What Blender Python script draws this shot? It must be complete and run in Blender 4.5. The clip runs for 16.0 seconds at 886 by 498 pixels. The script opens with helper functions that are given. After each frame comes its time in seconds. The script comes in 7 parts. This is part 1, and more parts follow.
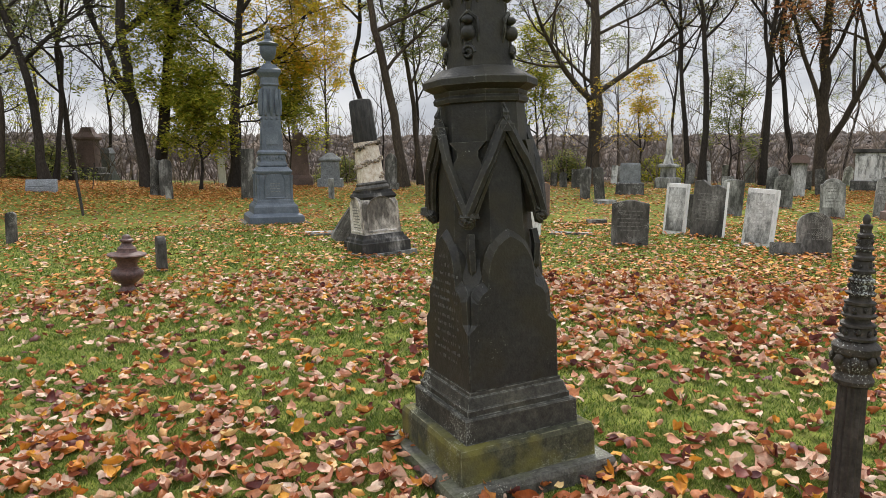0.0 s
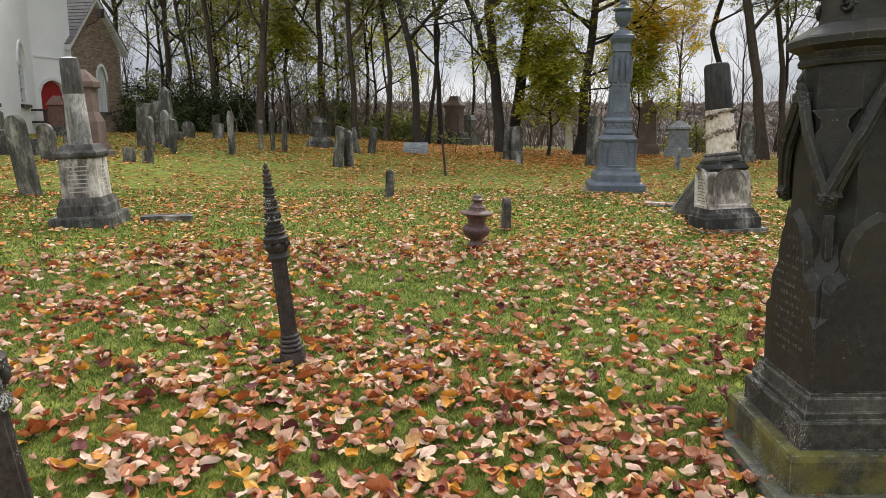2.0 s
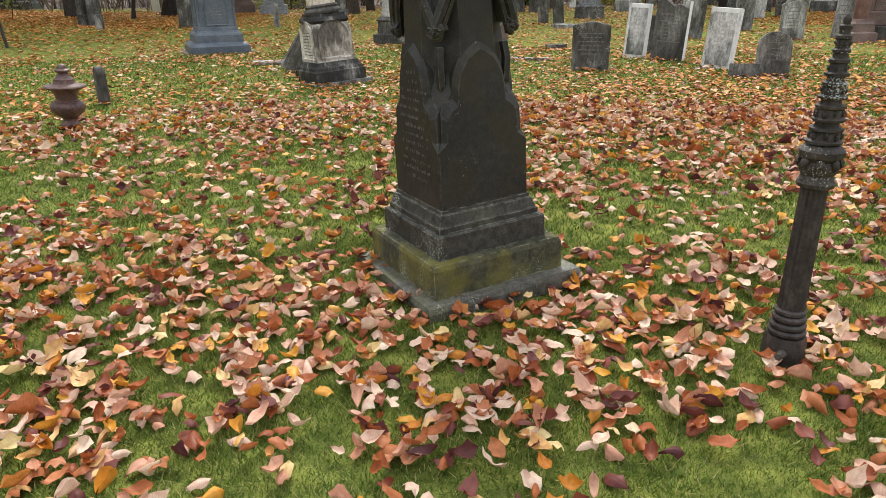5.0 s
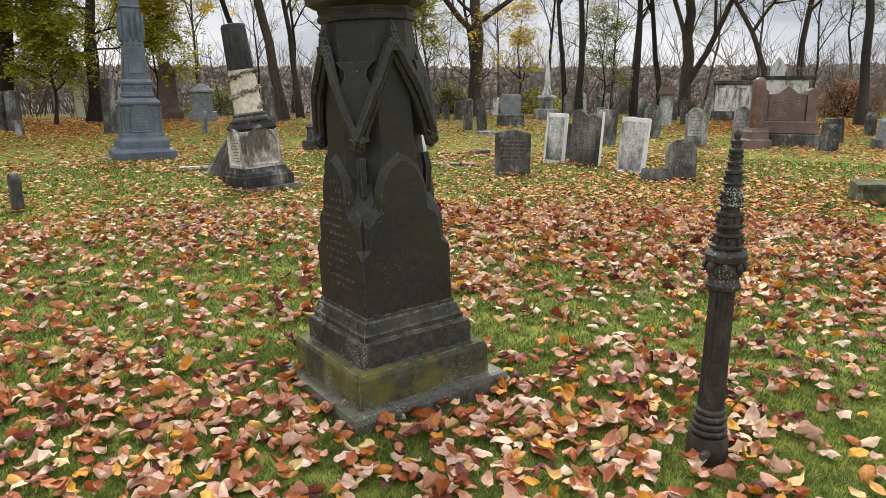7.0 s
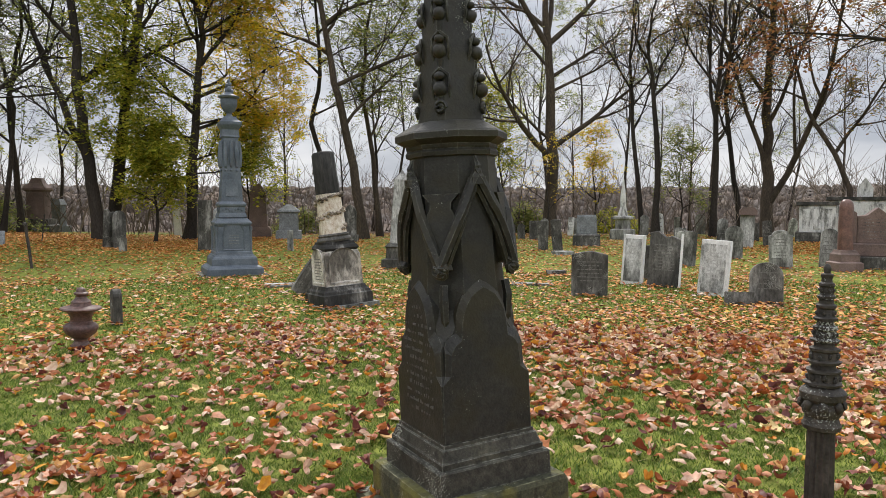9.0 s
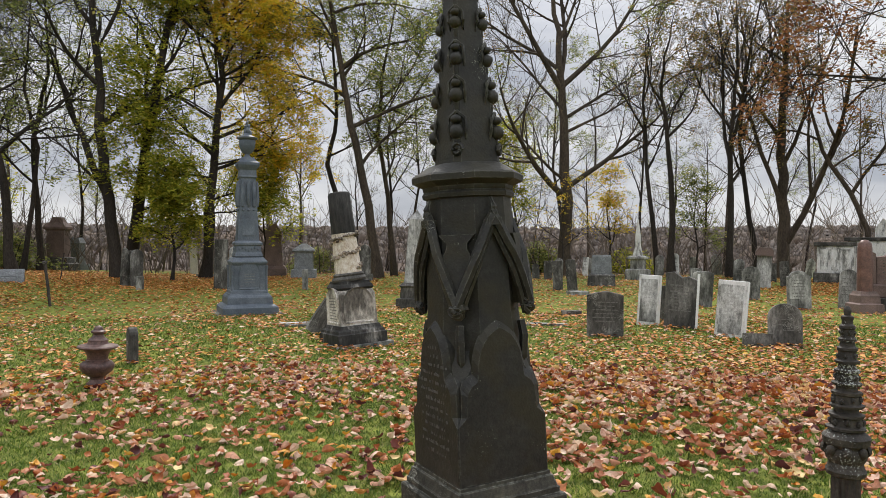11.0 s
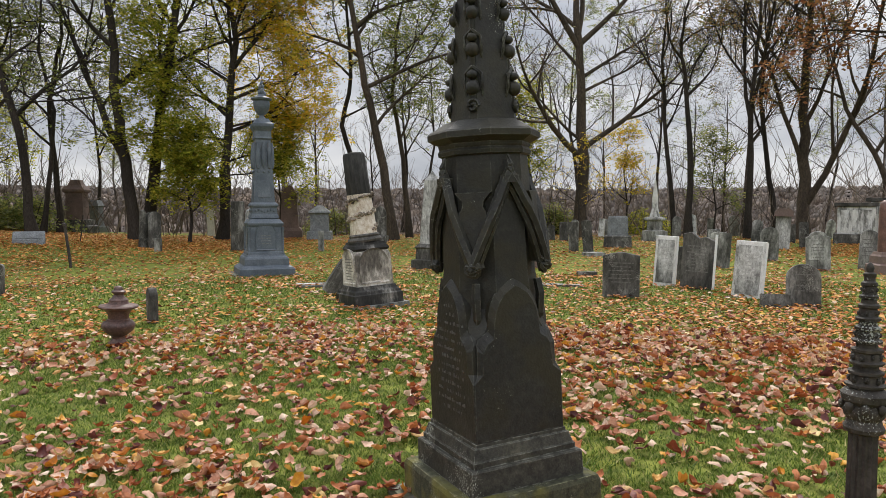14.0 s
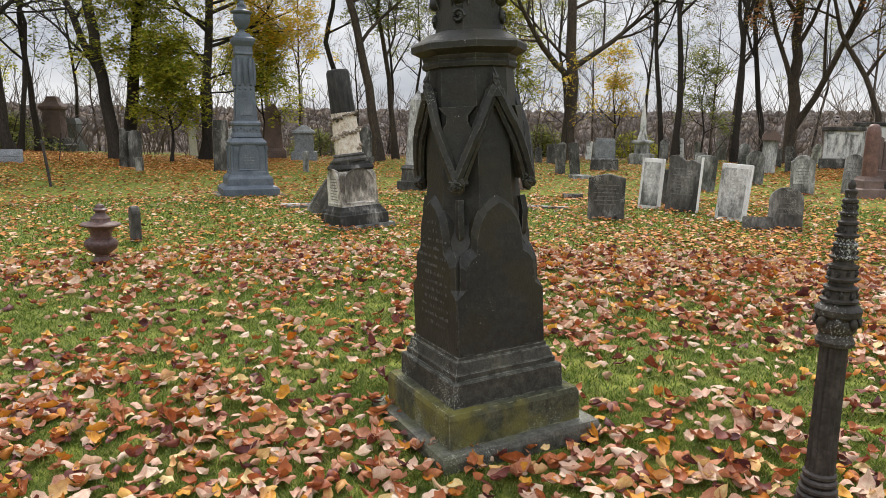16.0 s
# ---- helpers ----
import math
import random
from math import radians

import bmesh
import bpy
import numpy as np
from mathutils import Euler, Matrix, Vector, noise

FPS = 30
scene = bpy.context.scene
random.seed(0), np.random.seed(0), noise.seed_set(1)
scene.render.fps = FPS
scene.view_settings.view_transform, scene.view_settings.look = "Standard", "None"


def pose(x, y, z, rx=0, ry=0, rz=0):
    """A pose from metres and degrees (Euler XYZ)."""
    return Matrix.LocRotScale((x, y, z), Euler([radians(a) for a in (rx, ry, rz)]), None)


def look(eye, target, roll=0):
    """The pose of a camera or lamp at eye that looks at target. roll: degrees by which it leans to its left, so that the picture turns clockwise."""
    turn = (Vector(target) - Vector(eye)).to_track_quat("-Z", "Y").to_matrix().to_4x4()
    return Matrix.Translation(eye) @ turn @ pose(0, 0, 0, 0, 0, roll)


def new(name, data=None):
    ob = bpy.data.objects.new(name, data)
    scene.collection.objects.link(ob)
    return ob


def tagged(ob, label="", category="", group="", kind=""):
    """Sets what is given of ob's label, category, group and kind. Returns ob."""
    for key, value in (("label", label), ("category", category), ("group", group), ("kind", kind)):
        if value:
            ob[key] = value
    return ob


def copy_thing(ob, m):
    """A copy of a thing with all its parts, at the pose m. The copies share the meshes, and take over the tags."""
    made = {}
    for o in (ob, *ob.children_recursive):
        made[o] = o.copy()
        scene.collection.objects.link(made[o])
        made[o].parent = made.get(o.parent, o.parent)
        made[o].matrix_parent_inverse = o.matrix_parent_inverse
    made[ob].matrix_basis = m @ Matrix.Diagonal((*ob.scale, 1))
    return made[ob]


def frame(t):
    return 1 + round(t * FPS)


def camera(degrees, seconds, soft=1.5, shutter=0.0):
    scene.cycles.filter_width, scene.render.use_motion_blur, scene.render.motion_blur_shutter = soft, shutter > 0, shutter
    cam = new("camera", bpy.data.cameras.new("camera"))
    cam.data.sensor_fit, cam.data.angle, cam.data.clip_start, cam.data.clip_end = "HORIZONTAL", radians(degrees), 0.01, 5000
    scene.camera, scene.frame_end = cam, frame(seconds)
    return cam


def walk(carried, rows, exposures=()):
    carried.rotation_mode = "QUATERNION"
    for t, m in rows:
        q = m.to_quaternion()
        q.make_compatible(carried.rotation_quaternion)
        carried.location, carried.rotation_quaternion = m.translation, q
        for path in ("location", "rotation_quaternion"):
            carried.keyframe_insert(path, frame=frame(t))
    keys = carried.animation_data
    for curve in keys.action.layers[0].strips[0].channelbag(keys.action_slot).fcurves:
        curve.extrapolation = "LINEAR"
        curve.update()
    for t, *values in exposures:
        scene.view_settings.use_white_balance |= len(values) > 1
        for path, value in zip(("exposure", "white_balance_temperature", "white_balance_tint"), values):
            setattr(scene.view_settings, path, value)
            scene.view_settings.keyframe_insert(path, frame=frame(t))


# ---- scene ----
cam = camera(65.0, 16.0, soft=0.6)
PATH = [
    (0, (0.103, -0.193, 1.558), (-0.015, 1.785, 1.286), -0.1),
    (0.5, (0.141, -0.183, 1.56), (-0.134, 1.778, 1.278), 0.2),
    (0.9, (0.167, -0.207, 1.538), (-0.301, 1.716, 1.246), 0.3),
    (1, (0.156, -0.199, 1.552), (-0.364, 1.709, 1.254), 0.3),
    (1.5, (0.153, -0.188, 1.555), (-0.637, 1.622, 1.236), 0.2),
    (2, (0.146, -0.204, 1.557), (-0.87, 1.48, 1.194), 0.3),
    (2.5, (0.136, -0.223, 1.534), (-1.027, 1.336, 1.066), 0.5),
    (3, (0.095, -0.252, 1.506), (-1.086, 1.247, 0.908), 0.2),
    (3.5, (0.064, -0.247, 1.494), (-0.962, 1.325, 0.805), -0.2),
    (4, (0.024, -0.207, 1.495), (-0.656, 1.526, 0.765), -0.4),
    (4.5, (0.013, -0.19, 1.485), (-0.288, 1.643, 0.746), -0.6),
    (5, (0.034, -0.177, 1.477), (0.043, 1.685, 0.748), -0.6),
    (5.2, (0.048, -0.174, 1.478), (0.15, 1.69, 0.759), -0.6),
    (7.3, (0.067, -0.166, 1.513), (0.278, 1.779, 1.1), -0.1),
    (7.5, (0.066, -0.166, 1.518), (0.243, 1.788, 1.131), -0.1),
    (8, (0.056, -0.178, 1.531), (0.16, 1.795, 1.221), -0.0),
    (8.5, (0.045, -0.201, 1.547), (0.091, 1.787, 1.331), -0.0),
    (9, (0.034, -0.212, 1.558), (0.036, 1.784, 1.433), 0.0),
    (9.5, (0.029, -0.222, 1.56), (0.006, 1.777, 1.496), 0.0),
    (10, (0.026, -0.228, 1.56), (-0.008, 1.772, 1.522), 0.1),
    (12.5, (0.017, -0.229, 1.567), (-0.029, 1.771, 1.568), 0.1),
    (13, (0.008, -0.232, 1.563), (-0.056, 1.766, 1.546), 0.0),
    (13.5, (0.013, -0.228, 1.554), (-0.07, 1.769, 1.494), -0.0),
    (14, (0.02, -0.215, 1.544), (-0.062, 1.779, 1.423), -0.0),
    (14.5, (0.025, -0.208, 1.534), (-0.039, 1.782, 1.339), 0.1),
    (15, (0.031, -0.208, 1.514), (-0.019, 1.774, 1.249), 0.4),
    (15.5, (0.03, -0.202, 1.511), (-0.012, 1.773, 1.198), 0.5),
    (16, (0.033, -0.202, 1.512), (-0.008, 1.768, 1.171), 0.5),
]
walk(cam, [(t, look(eye, target, roll)) for t, eye, target, roll in PATH], [(0, 0.3, 6550, 10), (3, 0.3, 6550, 10), (5, 0.4, 6550, 10), (7.5, 0.4, 6550, 10), (9, 0.3, 6550, 10), (12.5, 0.12, 6550, 10), (14.5, 0.18, 6550, 10), (16, 0.32, 6550, 10)])

# ---- light ----
world = bpy.data.worlds.new("overcast_sky")
scene.world = world
world.use_nodes = True
wn, wl = world.node_tree.nodes, world.node_tree.links
wn.clear()
SUN_EL, SUN_AZ = 50.0, -4.0     # degrees; azimuth from +y towards +x
w_out = wn.new("ShaderNodeOutputWorld")
w_bg = wn.new("ShaderNodeBackground")
w_sky = wn.new("ShaderNodeTexSky")
w_sky.sky_type = 'NISHITA'
w_sky.sun_disc = False
w_sky.sun_elevation, w_sky.sun_rotation = radians(SUN_EL), radians(SUN_AZ)
w_dim = wn.new("ShaderNodeMix"); w_dim.data_type = 'RGBA'; w_dim.blend_type = 'MULTIPLY'
w_dim.inputs[0].default_value = 1.0
w_dim.inputs[7].default_value = (0.10, 0.10, 0.10, 1)
w_co = wn.new("ShaderNodeTexCoord")
w_map = wn.new("ShaderNodeMapping"); w_map.inputs["Scale"].default_value = (1.0, 1.0, 4.5)
w_noise = wn.new("ShaderNodeTexNoise")
w_noise.inputs["Scale"].default_value, w_noise.inputs["Detail"].default_value = 2.6, 6.0
w_ramp = wn.new("ShaderNodeValToRGB")
w_ramp.color_ramp.elements[0].position, w_ramp.color_ramp.elements[0].color = 0.34, (0.46, 0.49, 0.56, 1)
w_ramp.color_ramp.elements[1].position, w_ramp.color_ramp.elements[1].color = 0.66, (0.92, 0.92, 0.94, 1)
w_mix = wn.new("ShaderNodeMix"); w_mix.data_type = 'RGBA'
w_mix.inputs[0].default_value = 0.93
wl.new(w_sky.outputs[0], w_dim.inputs[6])
wl.new(w_co.outputs["Generated"], w_map.inputs[0])
wl.new(w_map.outputs[0], w_noise.inputs[0])
wl.new(w_noise.outputs[0], w_ramp.inputs[0])
wl.new(w_dim.outputs[2], w_mix.inputs[6])
wl.new(w_ramp.outputs[0], w_mix.inputs[7])
w_sep = wn.new("ShaderNodeSeparateXYZ")
w_up = wn.new("ShaderNodeMapRange")
w_up.inputs[1].default_value, w_up.inputs[2].default_value = 0.22, 0.95
w_up.inputs[3].default_value, w_up.inputs[4].default_value = 0.84, 2.05
wl.new(w_co.outputs["Generated"], w_sep.inputs[0])
wl.new(w_sep.outputs["Z"], w_up.inputs[0])
wl.new(w_up.outputs[0], w_bg.inputs[1])
wl.new(w_mix.outputs[2], w_bg.inputs[0])
wl.new(w_bg.outputs[0], w_out.inputs[0])

sun = new("sun", bpy.data.lights.new("sun", 'SUN'))
sun.data.energy, sun.data.angle, sun.data.color = 2.4, radians(14), (1.0, 0.96, 0.9)
_el, _az = radians(SUN_EL), radians(SUN_AZ)
sun.matrix_world = look((60 * math.sin(_az) * math.cos(_el), 60 * math.cos(_az) * math.cos(_el), 60 * math.sin(_el)), (0, 0, 0))


# ---- materials ----
def stone(name, base, dark, light, rough=0.85, scale=6.0, bump=0.25, dark_at=(0.35, 0.6), spots=None, spot_amt=0.0, streak=0.0, side=None, mott=0.6, worn=None):
    """Weathered surface: broad stains between two colours, fine grain, lichen spots, vertical streaks."""
    m = bpy.data.materials.new(name)
    m.use_nodes = True
    n, l = m.node_tree.nodes, m.node_tree.links
    b = n["Principled BSDF"]
    co = n.new("ShaderNodeTexCoord")
    info = n.new("ShaderNodeObjectInfo")
    off = n.new("ShaderNodeVectorMath"); off.operation = 'MULTIPLY_ADD'
    off.inputs[1].default_value = (1, 1, 1)
    sc = n.new("ShaderNodeVectorMath"); sc.operation = 'SCALE'; sc.inputs[3].default_value = 13.0
    comb = n.new("ShaderNodeCombineXYZ")
    for k in range(3):
        l.new(info.outputs["Random"], comb.inputs[k])
    l.new(comb.outputs[0], sc.inputs[0])
    l.new(co.outputs["Object"], off.inputs[0]); l.new(sc.outputs[0], off.inputs[2])
    mp = n.new("ShaderNodeMapping")
    mp.inputs["Scale"].default_value = (1, 1, 1.0 - 0.8 * streak)
    l.new(off.outputs[0], mp.inputs[0])
    big = n.new("ShaderNodeTexNoise"); big.inputs["Scale"].default_value = scale * 0.45; big.inputs["Detail"].default_value = 5
    big.inputs["Roughness"].default_value = 0.62
    l.new(mp.outputs[0], big.inputs[0])
    r1 = n.new("ShaderNodeValToRGB")
    r1.color_ramp.elements[0].position, r1.color_ramp.elements[0].color = dark_at[0], (*dark, 1)
    r1.color_ramp.elements[1].position, r1.color_ramp.elements[1].color = dark_at[1], (*base, 1)
    e = r1.color_ramp.elements.new(min(0.95, dark_at[1] + 0.2)); e.color = (*light, 1)
    l.new(big.outputs[0], r1.inputs[0])
    fine = n.new("ShaderNodeTexNoise"); fine.inputs["Scale"].default_value = 90; fine.inputs["Detail"].default_value = 3
    l.new(off.outputs[0], fine.inputs[0])
    mul = n.new("ShaderNodeMix"); mul.data_type = 'RGBA'; mul.blend_type = 'OVERLAY'; mul.inputs[0].default_value = 0.6
    l.new(r1.outputs[0], mul.inputs[6]); l.new(fine.outputs[0], mul.inputs[7])
    mot = n.new("ShaderNodeTexNoise"); mot.inputs["Scale"].default_value = 24; mot.inputs["Detail"].default_value = 6; mot.inputs["Roughness"].default_value = 0.7
    l.new(mp.outputs[0], mot.inputs[0])
    mul2 = n.new("ShaderNodeMix"); mul2.data_type = 'RGBA'; mul2.blend_type = 'OVERLAY'; mul2.inputs[0].default_value = mott
    mr = n.new("ShaderNodeMapRange"); mr.inputs[1].default_value, mr.inputs[2].default_value = 0.3, 0.7
    l.new(mot.outputs[0], mr.inputs[0])
    l.new(mul.outputs[2], mul2.inputs[6]); l.new(mr.outputs[0], mul2.inputs[7])
    col = mul2.outputs[2]
    if side:
        grow = n.new("ShaderNodeTexNoise"); grow.inputs["Scale"].default_value = 5.0; grow.inputs["Detail"].default_value = 6
        l.new(off.outputs[0], grow.inputs[0])
        gr = n.new("ShaderNodeValToRGB")
        gr.color_ramp.elements[0].position, gr.color_ramp.elements[1].position = 0.45, 0.62
        gr.color_ramp.elements[1].color = (side[3],) * 3 + (1,)
        l.new(grow.outputs[0], gr.inputs[0])
        gm = n.new("ShaderNodeMix"); gm.data_type = 'RGBA'
        gm.inputs[7].default_value = (*side[:3], 1)
        l.new(gr.outputs[0], gm.inputs[0]); l.new(col, gm.inputs[6])
        col = gm.outputs[2]
    if spots:
        sp = n.new("ShaderNodeTexNoise"); sp.inputs["Scale"].default_value = 150; sp.inputs["Detail"].default_value = 2
        patch = n.new("ShaderNodeTexNoise"); patch.inputs["Scale"].default_value = 4; patch.inputs["Detail"].default_value = 2
        l.new(off.outputs[0], sp.inputs[0]); l.new(off.outputs[0], patch.inputs[0])
        add = n.new("ShaderNodeMath"); add.operation = 'MULTIPLY'
        l.new(sp.outputs[0], add.inputs[0]); l.new(patch.outputs[0], add.inputs[1])
        sr = n.new("ShaderNodeValToRGB")
        sr.color_ramp.elements[0].position = 0.40 - 0.09 * spot_amt
        sr.color_ramp.elements[1].position = 0.43 - 0.09 * spot_amt
        l.new(add.outputs[0], sr.inputs[0])
        sm = n.new("ShaderNodeMix"); sm.data_type = 'RGBA'; sm.inputs[7].default_value = (*spots, 1)
        l.new(sr.outputs[0], sm.inputs[0]); l.new(col, sm.inputs[6])
        col = sm.outputs[2]
    if worn:
        # pale lichen and wear where edges are sharp
        bev = n.new("ShaderNodeBevel"); bev.samples = 6; bev.inputs["Radius"].default_value = 0.009
        geo = n.new("ShaderNodeNewGeometry")
        dot = n.new("ShaderNodeVectorMath"); dot.operation = 'DOT_PRODUCT'
        l.new(bev.outputs[0], dot.inputs[0]); l.new(geo.outputs["Normal"], dot.inputs[1])
        em = n.new("ShaderNodeMapRange"); em.inputs[1].default_value, em.inputs[2].default_value = 0.985, 0.86
        l.new(dot.outputs["Value"], em.inputs[0])
        er = n.new("ShaderNodeMapRange"); er.inputs[1].default_value, er.inputs[2].default_value = 0.42, 0.62
        l.new(mot.outputs[0], er.inputs[0])
        ek = n.new("ShaderNodeMath"); ek.operation = 'MULTIPLY'
        l.new(em.outputs[0], ek.inputs[0]); l.new(er.outputs[0], ek.inputs[1])
        ew = n.new("ShaderNodeMix"); ew.data_type = 'RGBA'; ew.inputs[7].default_value = (*worn, 1)
        l.new(ek.outputs[0], ew.inputs[0]); l.new(col, ew.inputs[6])
        col = ew.outputs[2]
    l.new(col, b.inputs["Base Color"])
    rr = n.new("ShaderNodeMapRange")
    rr.inputs[3].default_value, rr.inputs[4].default_value = max(0.1, rough - 0.12), min(1, rough + 0.1)
    l.new(fine.outputs[0], rr.inputs[0]); l.new(rr.outputs[0], b.inputs["Roughness"])
    bp = n.new("ShaderNodeBump"); bp.inputs["Strength"].default_value = bump; bp.inputs["Distance"].default_value = 0.006
    l.new(fine.outputs[0], bp.inputs["Height"]); l.new(bp.outputs[0], b.inputs["Normal"])
    b.inputs["Specular IOR Level"].default_value = 0.35
    return m


def plain(name, color, rough=0.6, metal=0.0, var=0.25, scale=20):
    m = bpy.data.materials.new(name)
    m.use_nodes = True
    n, l = m.node_tree.nodes, m.node_tree.links
    b = n["Principled BSDF"]
    co = n.new("ShaderNodeTexCoord")
    t = n.new("ShaderNodeTexNoise"); t.inputs["Scale"].default_value = scale; t.inputs["Detail"].default_value = 5
    r = n.new("ShaderNodeValToRGB")
    r.color_ramp.elements[0].position, r.color_ramp.elements[1].position = 0.3, 0.7
    r.color_ramp.elements[0].color = (*[c * (1 - var) for c in color], 1)
    r.color_ramp.elements[1].color = (*[min(1, c * (1 + var)) for c in color], 1)
    l.new(co.outputs["Object"], t.inputs[0]); l.new(t.outputs[0], r.inputs[0]); l.new(r.outputs[0], b.inputs["Base Color"])
    b.inputs["Roughness"].default_value, b.inputs["Metallic"].default_value = rough, metal
    return m


def flecked(name, stops, rough=0.7, translucent=0.0, spec=0.3, by="island", veins=False):
    """Many small pieces: each takes a colour of its own from the ramp."""
    m = bpy.data.materials.new(name)
    m.use_nodes = True
    n, l = m.node_tree.nodes, m.node_tree.links
    b = n["Principled BSDF"]
    if by == "island":
        src = n.new("ShaderNodeNewGeometry").outputs["Random Per Island"]
    else:
        src = n.new("ShaderNodeObjectInfo").outputs["Random"]
    r = n.new("ShaderNodeValToRGB"); r.color_ramp.interpolation = 'LINEAR'
    el = r.color_ramp.elements
    el[0].position, el[0].color = stops[0][0], (*stops[0][1], 1)
    el[1].position, el[1].color = stops[-1][0], (*stops[-1][1], 1)
    for p, c in stops[1:-1]:
        e = el.new(p); e.color = (*c, 1)
    l.new(src, r.inputs[0])
    co = n.new("ShaderNodeTexCoord")
    t = n.new("ShaderNodeTexNoise"); t.inputs["Scale"].default_value = 38; t.inputs["Detail"].default_value = 5
    l.new(co.outputs["Object"], t.inputs[0])
    mx = n.new("ShaderNodeMix"); mx.data_type = 'RGBA'; mx.blend_type = 'OVERLAY'; mx.inputs[0].default_value = 0.65
    l.new(r.outputs[0], mx.inputs[6]); l.new(t.outputs[0], mx.inputs[7])
    if veins:
        au = n.new("ShaderNodeAttribute"); au.attribute_name = "along"
        ac = n.new("ShaderNodeAttribute"); ac.attribute_name = "across"
        k = n.new("ShaderNodeMath"); k.operation = 'MULTIPLY_ADD'; k.inputs[1].default_value = -0.32
        l.new(ac.outputs["Fac"], k.inputs[0]); l.new(au.outputs["Fac"], k.inputs[2])
        k2 = n.new("ShaderNodeMath"); k2.operation = 'MULTIPLY'; k2.inputs[1].default_value = 75.0
        l.new(k.outputs[0], k2.inputs[0])
        k3 = n.new("ShaderNodeMath"); k3.operation = 'SINE'
        l.new(k2.outputs[0], k3.inputs[0])
        k4 = n.new("ShaderNodeMapRange"); k4.inputs[1].default_value, k4.inputs[2].default_value = 0.55, 1.0
        l.new(k3.outputs[0], k4.inputs[0])
        rib = n.new("ShaderNodeMapRange"); rib.inputs[1].default_value, rib.inputs[2].default_value = 0.09, 0.03
        l.new(ac.outputs["Fac"], rib.inputs[0])
        mxv = n.new("ShaderNodeMath"); mxv.operation = 'MAXIMUM'
        l.new(k4.outputs[0], mxv.inputs[0]); l.new(rib.outputs[0], mxv.inputs[1])
        vc = n.new("ShaderNodeMix"); vc.data_type = 'RGBA'; vc.blend_type = 'MULTIPLY'
        vc.inputs[7].default_value = (0.90, 0.86, 0.84, 1)
        l.new(mxv.outputs[0], vc.inputs[0]); l.new(mx.outputs[2], vc.inputs[6])
        mx = vc
        vb = n.new("ShaderNodeBump"); vb.inputs["Strength"].default_value = 0.22; vb.inputs["Distance"].default_value = 0.003
        l.new(mxv.outputs[0], vb.inputs["Height"]); l.new(vb.outputs[0], b.inputs["Normal"])
    l.new(mx.outputs[2], b.inputs["Base Color"])
    b.inputs["Roughness"].default_value = rough
    b.inputs["Specular IOR Level"].default_value = spec
    if translucent:
        tr = n.new("ShaderNodeBsdfTranslucent")
        l.new(mx.outputs[2], tr.inputs[0])
        ms = n.new("ShaderNodeMixShader"); ms.inputs[0].default_value = translucent
        l.new(b.outputs[0], ms.inputs[1]); l.new(tr.outputs[0], ms.inputs[2])
        l.new(ms.outputs[0], n["Material Output"].inputs[0])
    return m


M_BLACKSTONE = stone("blackened_sandstone", (0.029, 0.029, 0.025), (0.016, 0.016, 0.014), (0.048, 0.047, 0.038), rough=0.58, scale=5, spots=(0.30, 0.31, 0.27), spot_amt=-0.45, bump=0.35, mott=0.4, side=(0.036, 0.031, 0.013, 0.5), worn=(0.15, 0.155, 0.13))
M_PLINTH = stone("lichened_sandstone", (0.050, 0.048, 0.038), (0.028, 0.028, 0.022), (0.085, 0.082, 0.056), rough=0.75, scale=6, spots=(0.42, 0.44, 0.38), spot_amt=0.45, bump=0.5, worn=(0.34, 0.35, 0.30))
M_MOSSY = stone("mossy_sandstone", (0.085, 0.085, 0.052), (0.042, 0.044, 0.026), (0.13, 0.125, 0.085), rough=0.9, scale=7, spots=(0.36, 0.37, 0.27), spot_amt=0.55, side=(0.17, 0.155, 0.03, 0.7), bump=0.6, worn=(0.36, 0.36, 0.22))
M_SLAB = stone("grey_foundation_stone", (0.12, 0.117, 0.10), (0.075, 0.073, 0.058), (0.17, 0.165, 0.14), rough=0.8, scale=6, spots=(0.35, 0.36, 0.3), spot_amt=0.3, side=(0.11, 0.12, 0.04, 0.4), bump=0.6)
M_ZINC = stone("blue_grey_zinc", (0.135, 0.16, 0.19), (0.08, 0.10, 0.125), (0.20, 0.23, 0.26), rough=0.5, scale=5, bump=0.12, mott=0.2)
M_MARBLE = stone("stained_white_marble", (0.58, 0.55, 0.49), (0.12, 0.11, 0.095), (0.70, 0.68, 0.63), rough=0.7, scale=5, streak=0.7, dark_at=(0.39, 0.52))
M_CREAM = stone("cream_marble", (0.58, 0.52, 0.43), (0.20, 0.17, 0.14), (0.70, 0.64, 0.55), rough=0.75, scale=5, streak=0.5, dark_at=(0.34, 0.5))
M_STAINED = stone("grey_stained_marble", (0.50, 0.50, 0.48), (0.13, 0.13, 0.12), (0.74, 0.74, 0.72), rough=0.8, scale=5, streak=0.7, dark_at=(0.40, 0.58))
M_GARLAND = stone("stained_carved_marble", (0.34, 0.29, 0.23), (0.07, 0.058, 0.046), (0.60, 0.54, 0.45), rough=0.8, scale=10, dark_at=(0.42, 0.6))
M_WHITE = stone("pale_marble", (0.72, 0.72, 0.70), (0.22, 0.22, 0.205), (0.84, 0.84, 0.82), rough=0.75, scale=6, streak=0.75, dark_at=(0.38, 0.50))
M_BLACKENED = stone("soot_black_marble", (0.036, 0.035, 0.032), (0.018, 0.018, 0.016), (0.34, 0.33, 0.30), rough=0.7, scale=9, streak=0.85, dark_at=(0.4, 0.55))
